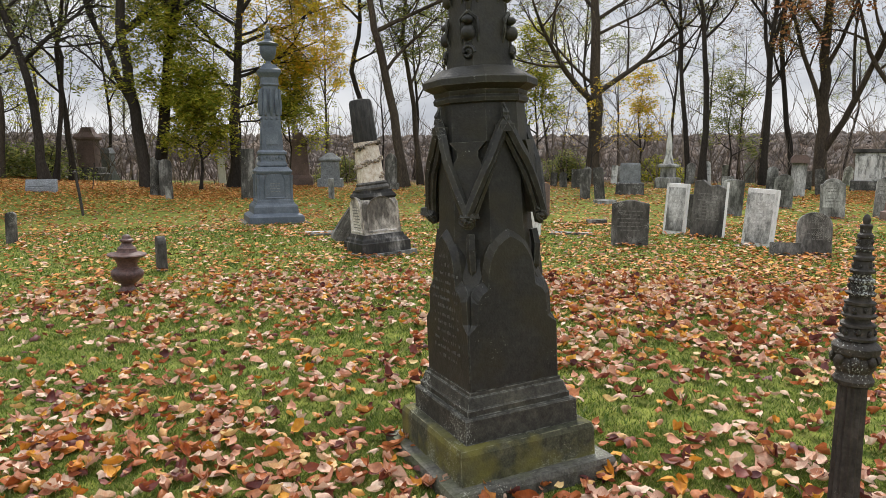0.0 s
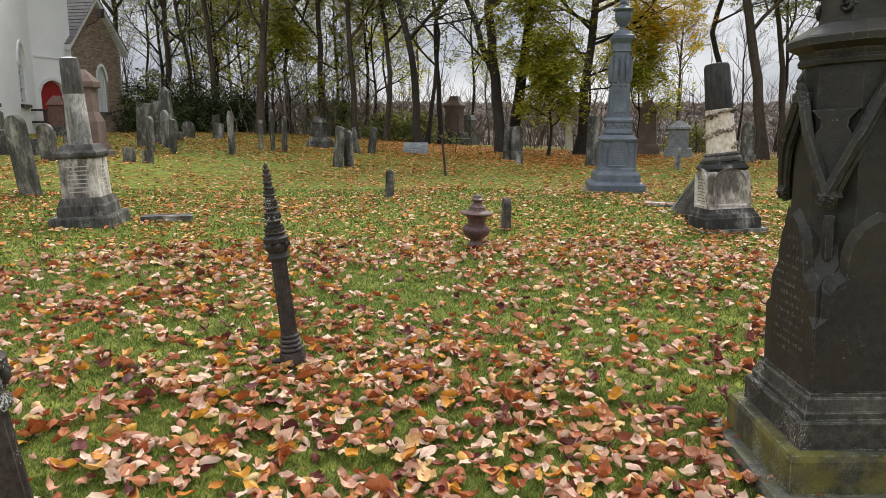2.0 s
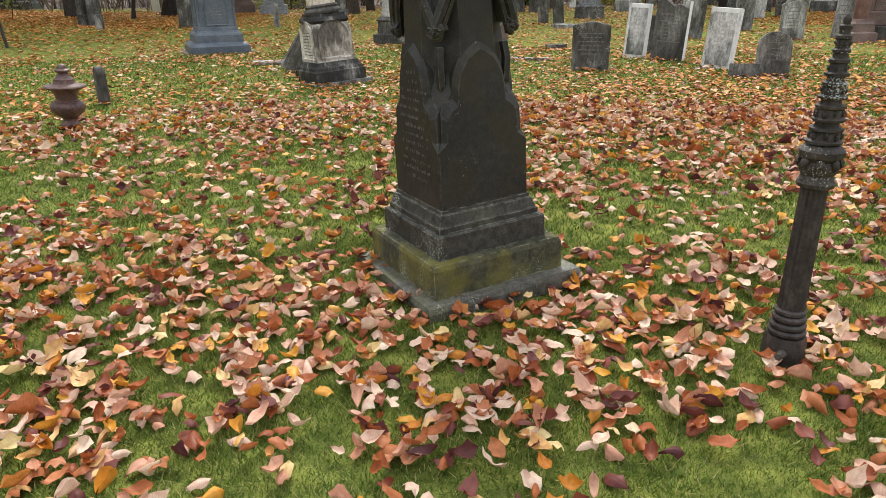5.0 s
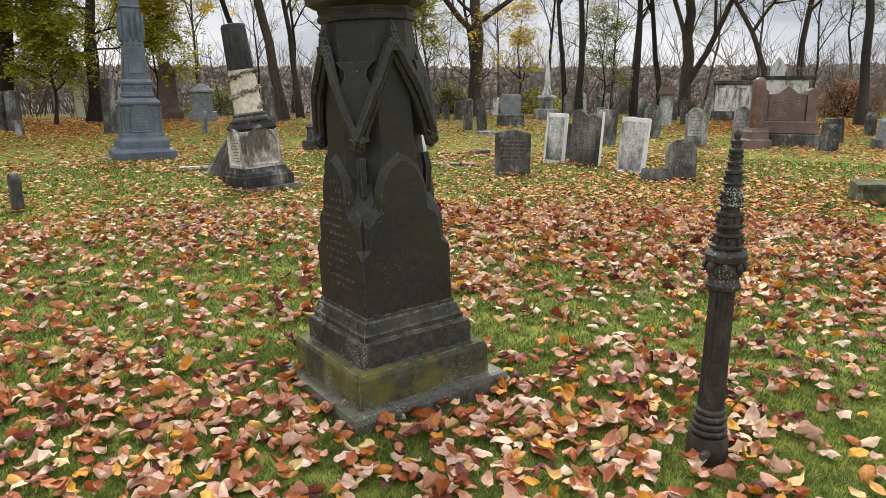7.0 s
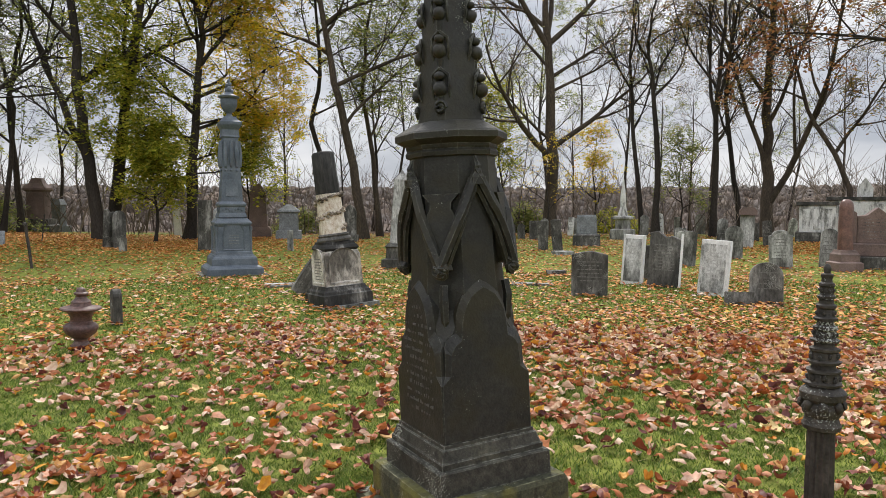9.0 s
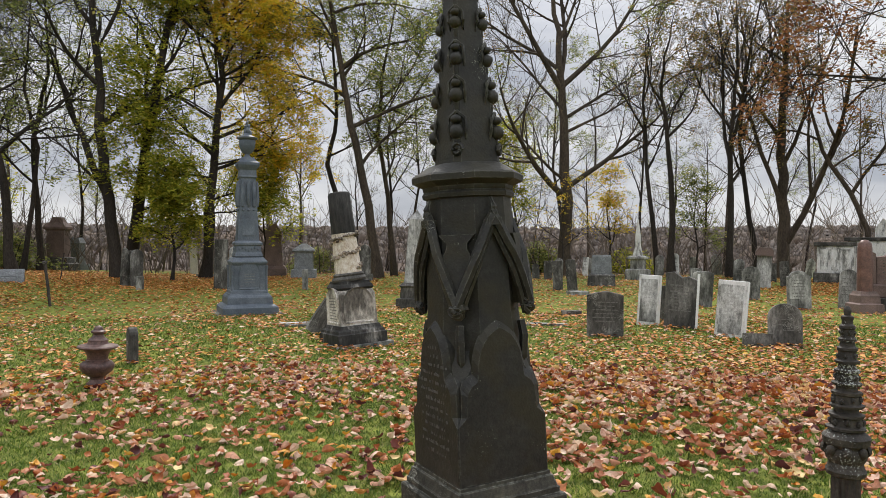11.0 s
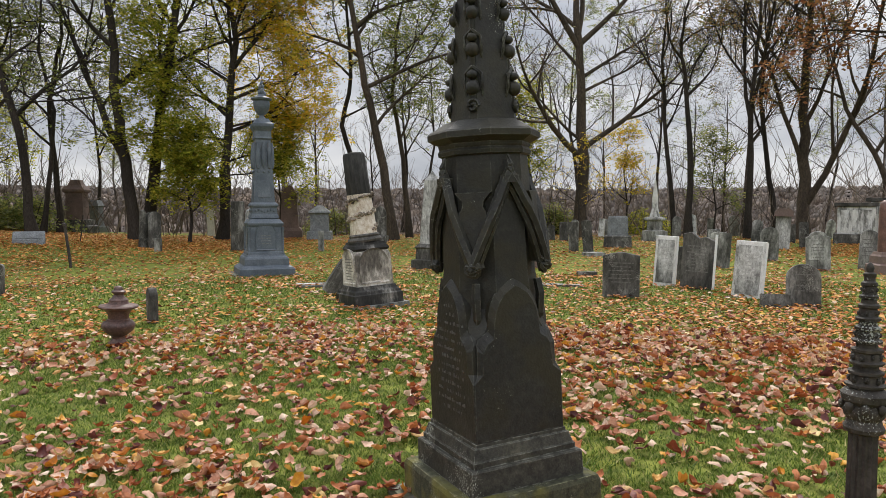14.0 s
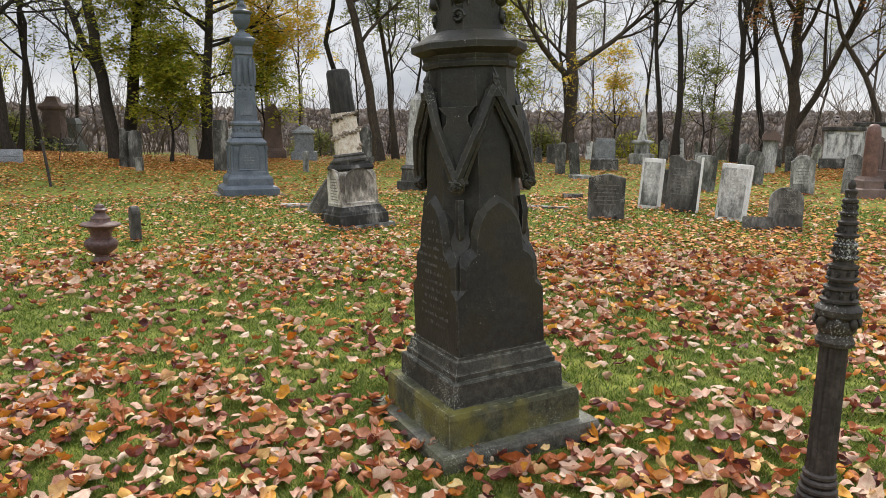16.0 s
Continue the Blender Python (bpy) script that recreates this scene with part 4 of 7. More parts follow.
def broken_column_monument():
    x, y = -1.60, 10.75
    t = thing("column_monument", Matrix.Translation((x, y, ground_z(x, y))) @ pose(0, 0, 0, 0, -4.0, 0) @ pose(0, 0, 0, 0, 0, 31), "leaning broken marble column on a sooty arched pedestal", "grave monument")
    part("foundation", stack([(0.48, -0.2), (0.48, 0.035)], bevel=0.01), M_GREYSTONE, t, "grey foundation edge")
    part("base", stack([(0.41, 0.0), (0.405, 0.19), (0.385, 0.205), (0.375, 0.24), (0.345, 0.27), (0.325, 0.32)], bevel=0.005), M_BLACKENED, t, "blackened moulded base")
    die = part("die", stack([(0.305, 0.32), (0.292, 0.80), (0.25, 0.88)], bevel=0.01), M_MARBLE, t)
    for k in range(4):
        bm = bmesh.new()
        w = 0.245
        pts = [(-w, 0.36), (w, 0.36), (w, 0.66)] + arc(0, 0.66, w, 12, 168, 12) + [(-w, 0.66)]
        f = prism(bm, pts, -0.318, -0.25)
        bmesh.ops.recalc_face_normals(bm, faces=bm.faces[:])
        bmesh.ops.inset_region(bm, faces=[f], thickness=0.03, depth=0.0)
        bmesh.ops.translate(bm, verts=list(f.verts), vec=(0, 0.015, 0))
        bmesh.ops.transform(bm, matrix=pose(0, 0, 0, 0, 0, 90 * k), verts=bm.verts[:])
        panel = part("arched_panel", bm, M_MARBLE, t)
        if k == 3:
            bm = bmesh.new()
            for r in range(8):
                box(bm, -0.15 + 0.02 * (r % 2), 0.15 - 0.03 * (r % 3), -0.306, -0.296, 0.42 + r * 0.045, 0.432 + r * 0.045)
            bmesh.ops.transform(bm, matrix=pose(0, 0, 0, 0, 0, 90 * k), verts=bm.verts[:])
            part("inscription", bm, M_INSCR_PALE, panel, "rows of worn lettering")
    part("cap_moulding", stack([(0.26, 0.86), (0.285, 0.90), (0.265, 0.94), (0.245, 0.96), (0.235, 1.0)], bevel=0.006), M_BLACKENED, t)
    sub = Matrix.Translation((0, 0, 1.0)) @ pose(0, 0, 0, 0, 0, -33) @ pose(0, 0, 0, 0, -3.2, 0) @ pose(0, 0, 0, 0, 0, 33)
    bm = bmesh.new()
    turned(bm, [(0.265, 0.0), (0.275, 0.03), (0.262, 0.06), (0.235, 0.075), (0.248, 0.1), (0.22, 0.125)], 24)
    part("torus", bm, M_SOOTY, t, smooth=40).matrix_local = sub
    bm = bmesh.new()
    turned(bm, [(0.215, 0.12), (0.208, 0.3), (0.192, 0.75)], 24)
    part("column", bm, M_CREAM, t, smooth=40).matrix_local = sub
    bm = bmesh.new()
    turned(bm, [(0.192, 0.74), (0.178, 1.36), (0.155, 1.40), (0.06, 1.415)], 30, ribs=0.05)
    part("broken_top", bm, M_BLACKENED, t, "soot-blackened broken column top", smooth=30).matrix_local = sub
    bm = bmesh.new()
    rnd = random.Random(4)
    for i in range(110):
        u = i / 109
        a = u * 4.6 * math.pi - 1.2
        z = 0.2 + 0.58 * u
        blob(bm, (0.21 * math.cos(a), 0.21 * math.sin(a), z + rnd.uniform(-0.03, 0.03)), rnd.uniform(0.024, 0.042), i, 1, (1, 1, 0.7), 0.3)
    part("garland", bm, M_GARLAND, t, "carved spiral leaf garland").matrix_local = sub
    # dark slab leaning on the pedestal's far side
    slab("leaning_slab", -2.36, 11.75, 0.5, 0.1, 0.62, M_DARKSTONE, "dark weathered slab leaning on the column pedestal", "stone slab", 25, 0, 34)
    slab("flat_stone", -2.95, 13.0, 0.8, 0.5, 0.08, M_GREYSTONE, "pale flat stone lying in the grass", "stone slab", 12)


def leaning_column():
    x, y = -9.62, 5.86
    t = thing("column_monument", Matrix.Translation((x, y, ground_z(x, y))) @ pose(0, 0, 0, 0, 0, 58) @ pose(0, 0, 0, 0, -2.6, 0) @ pose(0, 0, 0, 0, 0, -18) @ Matrix.Diagonal((0.8, 0.8, 1, 1)), "leaning marble column monument on a stepped dark pedestal", "grave monument")
    part("foundation", stack([(0.54, -0.15), (0.54, 0.13), (0.52, 0.16)], bevel=0.01), M_DARKSTONE, t)
    part("base", stack([(0.42, 0.16), (0.415, 0.3), (0.39, 0.33), (0.38, 0.36), (0.355, 0.42)], bevel=0.006), M_DARKSTONE, t)
    die = part("die", stack([(0.325, 0.42), (0.315, 0.98)], bevel=0.012), M_MARBLE, t, "white marble die stained with soot")
    for k in range(4):
        bm = bmesh.new()
        for r in range(7):
            box(bm, -0.2 + 0.03 * (r % 3), 0.2 - 0.04 * (r % 2), -0.325, -0.31, 0.5 + r * 0.06, 0.515 + r * 0.06)
        bmesh.ops.transform(bm, matrix=pose(0, 0, 0, 0, 0, 90 * k), verts=bm.verts[:])
        part("inscription", bm, M_INSCR_FRESH, die, "rows of worn lettering")
    part("cap_moulding", stack([(0.33, 0.98), (0.36, 1.02), (0.36, 1.06), (0.31, 1.1), (0.27, 1.16), (0.25, 1.18)], bevel=0.006), M_SOOTY, t)
    bm = bmesh.new()
    turned(bm, [(0.2, 1.17), (0.195, 1.4), (0.17, 1.9)], 24, wobble=0.03)
    part("column", bm, M_GREYSTONE, t, smooth=40)
    bm = bmesh.new()
    turned(bm, [(0.172, 1.89), (0.158, 2.36), (0.14, 2.385)], 24)
    part("broken_top", bm, M_SOOTY, t, "dark stained column top", smooth=40)
    bm = bmesh.new()
    turned(bm, [(0.14, 2.385), (0.10, 2.40), (0.03, 2.405)], 20)
    part("pale_break", bm, M_WHITE, t, "pale broken end")
    slab("kerb_stone", -9.05, 6.75, 0.75, 0.3, 0.12, M_DARKSTONE, "low dark kerb stone beside the column", "kerb stone", 50)


def pillar(name, x, y, prof, mat, label, yaw=0, base=None, base_mat=None, cap=None, n=4, side=0.0, back=0.0, group=""):
    t = thing(name, Matrix.Translation((x, y, ground_z(x, y))) @ pose(0, 0, 0, 0, 0, yaw) @ pose(0, 0, 0, back, side, 0), label, "grave monument", group)
    if base:
        part("base", stack(base, bevel=0.01), base_mat or mat, t)
    part("shaft", stack(prof, n, bevel=0.012 if n == 4 else 0.0), mat, t, smooth=None if n == 4 else 40)
    if cap:
        part("cap", stack(cap, n, bevel=0.008 if n == 4 else 0.0), mat, t, smooth=None if n == 4 else 40)
    return t


def lawn_urn():
    x, y = -3.90, 7.28
    t = thing("garden_urn", Matrix.Translation((x, y, ground_z(x, y))) @ pose(0, 0, 0, 0, 2, 0), "lidded rusty-brown iron urn standing in the lawn", "urn")
    bm = bmesh.new(); turned(bm, [(0.10, -0.03), (0.105, 0.03), (0.085, 0.06), (0.065, 0.09), (0.075, 0.115)], 24)
    part("foot", bm, M_URN, t, smooth=40)
    bm = bmesh.new(); turned(bm, [(0.06, 0.11), (0.10, 0.135), (0.15, 0.175), (0.172, 0.22), (0.172, 0.25), (0.15, 0.28), (0.118, 0.292), (0.118, 0.302), (0.106, 0.31), (0.108, 0.35), (0.125, 0.39), (0.155, 0.42)], 28)
    part("bowl", bm, M_URN, t, smooth=40)
    bm = bmesh.new(); turned(bm, [(0.155, 0.416), (0.195, 0.43), (0.21, 0.446), (0.20, 0.458), (0.165, 0.464), (0.11, 0.478), (0.098, 0.50), (0.10, 0.52), (0.085, 0.535)], 28)
    part("rim", bm, M_URN, t, smooth=40)
    bm = bmesh.new(); turned(bm, [(0.085, 0.53), (0.062, 0.555), (0.05, 0.575), (0.052, 0.585), (0.072, 0.598), (0.074, 0.615), (0.05, 0.63), (0.046, 0.65), (0.034, 0.664), (0.012, 0.674)], 20)
    part("lid_knob", bm, M_URN, t, smooth=40)


zinc_monument()
broken_column_monument()
leaning_column()
lawn_urn()

# row of tablets to the right of the gothic monument
headstone(2.60, 11.85, 0.62, 0.79, "peak", M_DARKSTONE, "dark lichened headstone with peaked top", -14, 0, 0, 0.12, 6)
headstone(3.80, 13.55, 0.42, 0.98, "flat", M_WHITE, "white marble tablet headstone, slightly leaning", -32, 2.2, -4, 0.10, 7, M_INSCR_FRESH, edge=True, panel=True, stain=M_STAINED)
headstone(4.42, 14.4, 0.35, 0.72, "flat", M_DARKSTONE, "small dark headstone behind the tablets", -10, 0, 0)
headstone(4.24, 12.95, 0.60, 1.06, "broken", M_SOOTY, "dark sooty marble tablet with pale edge", -38, 2, -3, 0.13, 9, M_INSCR_PALE, edge=True)
headstone(4.66, 11.65, 0.49, 0.96, "flat", M_WHITE, "white marble tablet headstone stained grey, leaning", -38, 3, -5, 0.10, 8, M_INSCR_FRESH, edge=True, panel=True, stain=M_STAINED)
headstone(5.06, 10.5, 0.48, 0.66, "round", M_DARKSTONE, "dark round-topped headstone with white lichen", -20, -1, -3, 0.10, 4)
slab("broken_stone", 4.62, 10.45, 0.42, 0.1, 0.24, M_DARKSTONE, "broken dark slab leaning against the round headstone", "stone slab", -15, -14)
headstone(6.38, 17.9, 0.50, 0.93, "segment", M_GREYSTONE, "grey weathered headstone with curved top", -18, 3, 0)
headstone(8.60, 20.2, 0.50, 0.97, "round", M_GREYSTONE, "grey round-topped headstone", -20, 1, 0, rows=4)
headstone(8.52, 17.15, 0.54, 0.96, "shoulder", M_GREYSTONE, "grey headstone with hooded top and raised panel", -22, -2, 0, 0.14, 6, M_INSCR_PALE, panel=True)
headstone(11.5, 26.0, 0.50, 1.22, "flat", M_GREYSTONE, "grey headstone under a brown peaked cap", -20, 2, 0, 0.16, cap=M_BROWNSTONE)
headstone(9.72, 17.2, 0.40, 0.98, "round", M_GREYSTONE, "pale grey headstone beside the red column", -24, 2, 0, rows=5)
headstone(3.56, 24.0, 0.34, 1.03, "flat", M_DARKSTONE, "dark narrow headstone", -8, -2, 0)
headstone(3.92, 23.1, 0.34, 1.10, "segment", M_DARKSTONE, "dark leaning narrow headstone", -8, -5, 0)
slab("flat_stone", 3.85, 21.8, 0.6, 0.5, 0.14, M_GREYSTONE, "pale flat stone in the grass", "stone slab", 10)
slab("flat_stone", 2.58, 15.3, 0.42, 0.2, 0.13, M_DARKSTONE, "small dark flush stone in the grass", "stone slab", 5)
slab("flat_stone", 1.80, 13.45, 0.8, 0.22, 0.07, M_GREYSTONE, "thin pale stone lying in leaves", "stone slab", -6)
headstone(1.55, 17.3, 0.34, 0.88, "broken", M_BROWNSTONE, "low brown stone block post", 0, 0, 0, 0.28)
headstone(1.02, 13.2, 0.34, 1.02, "flat", M_WHITE, "white tablet standing behind the gothic monument", -30, 2, 0, 0.08)
for i, (x, y, w, h, st, mt, sd) in enumerate(((3.35, 33.0, 0.3, 0.66, "flat", M_DARKSTONE, 2), (3.75, 32.4, 0.34, 0.7, "round", M_DARKSTONE, -2), (4.2, 31.5, 0.38, 0.86, "flat", M_DARKSTONE, 0), (4.9, 33.0, 0.4, 0.95, "round", M_GREYSTONE, 1),
                                              (6.7, 36.0, 0.3, 0.95, "flat", M_WHITE, 3), (7.15, 36.5, 0.3, 0.9, "flat", M_GREYSTONE, -2), (10.3, 35.2, 0.42, 1.07, "round", M_GREYSTONE, 2), (10.95, 34.7, 0.4, 1.16, "round", M_WHITE, -2),
                                              (12.8, 37.5, 0.4, 0.95, "flat", M_GREYSTONE, 1), (14.2, 38.0, 0.55, 1.1, "round", M_GREYSTONE, 0), (11.3, 27.8, 0.4, 1.05, "round", M_GREYSTONE, 2), (12.7, 26.8, 0.34, 1.0, "segment", M_DARKSTONE, -3),
                                              (17.8, 35.1, 0.42, 0.95, "gothic", M_WHITE, 5), (13.6, 30.0, 0.4, 0.8, "flat", M_DARKSTONE, 0), (10.2, 29.5, 0.5, 0.6, "flat", M_GREYSTONE, 0), (9.2, 26.5, 0.36, 0.7, "round", M_GREYSTONE, -4),
                                              (30.4, 42.0, 0.55, 1.15, "flat", M_WHITE, 3), (31.2, 41.0, 0.6, 1.1, "flat", M_WHITE, -2), (30.0, 38.8, 0.6, 1.12, "round", M_GREYSTONE, 2), (15.5, 20.0, 0.32, 0.72, "shoulder", M_DARKSTONE, 0),
                                              (10.72, 15.05, 0.42, 0.69, "broken", M_DARKSTONE, 3), (12.45, 17.3, 0.44, 0.64, "flat", M_DARKSTONE, -4), (15.2, 19.0, 0.3, 0.4, "round", M_GREYSTONE, 0))):
    headstone(x, y, w, h, st, mt, {M_WHITE: "pale weathered marble headstone", M_GREYSTONE: "grey weathered headstone", M_DARKSTONE: "dark weathered headstone"}[mt] + {"flat": " with a square top", "round": " with a round top", "broken": " with a broken top", "segment": " with a curved top", "gothic": " with a pointed top", "shoulder": " with shoulders"}[st], -15 - i % 4 * 4, sd, 0, 0.1, rows=3 if h > 0.9 else 0)

pillar("obelisk_monument", 0.0, 0.0, [(0.25, 0.62), (0.17, 2.2), (0.0, 2.44)], M_GREYSTONE, "grey stained obelisk on a stepped base", -8, [(0.42, -0.1), (0.42, 0.22), (0.33, 0.24), (0.32, 0.5), (0.36, 0.54), (0.28, 0.62)], M_DARKSTONE).matrix_world = pose(-1.0, 17.25, 0, 0, 1.0, -8)
pillar("die_monument", 5.56, 26.4, [(0.38, 0.45), (0.36, 1.1), (0.34, 1.17)], M_GRANITE, "grey granite block monument on a dark base", -12, [(0.52, -0.1), (0.5, 0.4), (0.42, 0.45)], M_DARKSTONE)
pillar("obelisk_monument", 8.45, 32.2, [(0.17, 1.1), (0.10, 1.5), (0.09, 2.0), (0.02, 2.78)], M_WHITE, "slender white marble obelisk on a dark pedestal", 30, [(0.42, -0.1), (0.4, 0.45), (0.25, 0.5), (0.24, 0.9), (0.36, 0.95), (0.36, 1.03), (0.24, 1.1)], M_GREYSTONE)
# group of family monuments
pillar("column_monument", 9.62, 16.3, [(0.165, 0.5), (0.157, 1.5), (0.14, 1.62), (0.085, 1.69), (0.015, 1.71)], M_REDGRANITE, "polished red granite round-topped column", 0, [(0.30, -0.1), (0.29, 0.2), (0.235, 0.23), (0.23, 0.4), (0.20, 0.44), (0.18, 0.5)], M_BROWNSTONE, n=20)


def family_monument():
    x, y = 10.72, 16.9
    t = thing("family_monument", pose(x, y, ground_z(x, y), 0, 0, -24), "broad red-brown granite family monument on a dark stepped base", "grave monument")
    for nm, sx, sy, z0, z1, mt in (("lower_base", 0.84, 0.45, -0.1, 0.3, M_DARKSTONE), ("upper_base", 0.74, 0.36, 0.3, 0.62, M_BROWNSTONE)):
        bm = bmesh.new(); box(bm, -sx, sx, -sy, sy, z0, z1)
        bmesh.ops.recalc_face_normals(bm, faces=bm.faces[:])
        bmesh.ops.bevel(bm, geom=bm.edges[:], offset=0.025, segments=1, affect='EDGES')
        part(nm, bm, mt, t)
    bm = bmesh.new(); prism(bm, [(-0.44, 0.62), (0.44, 0.62), (0.44, 1.28), (0.22, 1.31), (0.0, 1.50), (-0.22, 1.31), (-0.44, 1.28)], -0.24, 0.24)
    bmesh.ops.recalc_face_normals(bm, faces=bm.faces[:])
    bmesh.ops.bevel(bm, geom=bm.edges[:], offset=0.012, segments=1, affect='EDGES')
    part("tablet", bm, M_BROWNSTONE, t, "gabled granite tablet")
    for s in (-1, 1):
        bm = bmesh.new(); prism(bm, [(-0.11, 0.62), (0.11, 0.62), (0.11, 1.36), (0.0, 1.43), (-0.11, 1.36)], -0.3, 0.3)
        bmesh.ops.translate(bm, vec=(s * 0.56, 0, 0), verts=bm.verts[:])
        bmesh.ops.recalc_face_normals(bm, faces=bm.faces[:])
        part("pier", bm, M_BROWNSTONE, t)
    bm = bmesh.new()
    for r in range(7):
        for q in range(24):
            if (q * 7 + r * 5) % 11 > 2:
                box(bm, -0.3 + q * 0.025, -0.285 + q * 0.025, -0.2435, -0.23, 0.74 + r * 0.075, 0.752 + r * 0.075 + 0.02 * ((q * 3 + r) % 3) / 3)
    part("inscription", bm, M_GREYSTONE, t, "rows of pale lettering")


family_monument()


def white_tomb(x, y, w, d, h, urns, yaw, label):
    t = thing("box_tomb", pose(x, y, ground_z(x, y), 0, 0, yaw), label, "tomb")
    def slabpart(nm, a, b, z0, z1, mt):
        bm = bmesh.new(); box(bm, -a, a, -b, b, z0, z1)
        bmesh.ops.recalc_face_normals(bm, faces=bm.faces[:])
        bmesh.ops.bevel(bm, geom=bm.edges[:], offset=0.02, segments=1, affect='EDGES')
        return part(nm, bm, mt, t)
    slabpart("base", w * 0.56, d * 0.62, -0.1, 0.42, M_DARKSTONE)
    slabpart("body", w * 0.47, d * 0.5, 0.42, h - 0.16, M_WHITE)
    slabpart("lid", w * 0.55, d * 0.6, h - 0.16, h, M_SOOTY)
    for k in range(3):
        bm = bmesh.new(); box(bm, w * (-0.38 + 0.28 * k), w * (-0.38 + 0.28 * k + 0.2), -d * 0.5 - 0.03, -d * 0.5 + 0.02, 0.55, h - 0.3)
        bmesh.ops.recalc_face_normals(bm, faces=bm.faces[:])
        part("carved_panel", bm, M_WHITE, t)
    if urns:
        bm = bmesh.new(); prism(bm, [(-0.3, h), (0.3, h), (0.3, h + 0.4), (0.0, h + 0.85), (-0.3, h + 0.4)], -0.12, 0.12)
        bmesh.ops.recalc_face_normals(bm, faces=bm.faces[:])
        part("gable_top", bm, M_WHITE, t)


white_tomb(16.1, 29.6, 1.45, 1.0, 1.72, False, -28, "pale marble box tomb with dark lid")
white_tomb(18.6, 30.4, 2.7, 1.0, 1.95, True, -28, "tall white marble tomb with gabled top")
slab("mossy_block", 6.85, 8.1, 0.95, 0.6, 0.30, M_MOSSY, "low mossy green stone block", "stone block", -25)
pillar("die_monument", 31.0, 45.0, [(0.5, 0.3), (0.45, 0.8), (0.3, 1.0)], M_REDGRANITE, "low red granite monument far off", -20, [(0.6, -0.5), (0.58, 0.3)], M_DARKSTONE)
pillar("die_monument", 12.75, 15.6, [(0.3, 0.22), (0.28, 0.66), (0.22, 0.73)], M_GRANITE, "small grey block monument on a dark base", -30, [(0.42, -0.1), (0.4, 0.22)], M_DARKSTONE)

# behind and left of the zinc monument
headstone(-4.18, 8.72, 0.17, 0.47, "gothic", M_DARKSTONE, "small narrow weathered marker stub with pointed top", -50, -2, 0, 0.11)
pillar("pillar_monument", -19.2, 33.0, [(0.42, 0.62), (0.38, 1.9), (0.5, 1.98), (0.5, 2.08), (0.3, 2.3), (0.2, 2.55)], M_BROWNSTONE, "red-brown sandstone pillar monument", 10, [(0.75, -0.2), (0.74, 0.3), (0.6, 0.34), (0.58, 0.6), (0.46, 0.62)], M_DARKSTONE)
pillar("pillar_monument", -19.4, 35.0, [(0.3, 0.3), (0.26, 1.3), (0.32, 1.36), (0.2, 1.65)], M_GRANITE, "grey-green granite pillar monument", 0, [(0.45, -0.3), (0.43, 0.3)], M_GRANITE)
pillar("obelisk_monument", -9.0, 34.0, [(0.45, 0.5), (0.36, 1.9), (0.40, 1.95), (0.40, 2.1), (0.12, 2.58)], M_BROWNSTONE, "red-brown sandstone pedestal obelisk", 12, [(0.62, -0.2), (0.6, 0.35), (0.5, 0.5)], M_BROWNSTONE)
pillar("die_monument", -7.15, 32.4, [(0.42, 0.4), (0.4, 1.2), (0.5, 1.26), (0.48, 1.34), (0.1, 1.62)], M_GRANITE, "grey granite monument with peaked cap", 8, [(0.58, -0.1), (0.56, 0.4)], M_GRANITE)
headstone(-5.15, 23.5, 0.18, 0.7, "flat", M_GREYSTONE, "narrow grey marker post", 0, 0, 0, 0.15)
headstone(-3.95, 30.0, 0.5, 1.6, "gothic", M_DARKSTONE, "dark pointed headstone", 0, 0, 0, 0.25, base=0.3)
headstone(-8.25, 24.0, 0.55, 1.75, "flat", M_DARKSTONE, "dark tall narrow slab headstone behind the zinc monument", 60, 0, 2)
headstone(-7.95, 24.6, 0.5, 1.5, "round", M_GREYSTONE, "grey slab headstone seen edge-on", 55, 2, 0)
headstone(-11.9, 24.7, 0.5, 1.42, "broken", M_DARKSTONE, "dark leaning slab headstone", 55, 0, 6)
headstone(-11.5, 24.6, 0.5, 1.36, "round", M_DARKSTONE, "dark leaning slab headstone, edge-on", 60, 3, -3)
headstone(-10.8, 23.35, 0.2, 0.46, "flat", M_DARKSTONE, "low dark marker stub", 0, 0, 0, 0.2)
headstone(-13.15, 34.5, 0.36, 1.66, "flat", M_WHITE, "narrow white headstone at the wood's edge", 30, -3, 0)
slab("flat_stone", -11.3, 32.0, 1.5, 0.4, 0.16, M_GREYSTONE, "long low stone at the lawn's edge", "stone slab", 5)


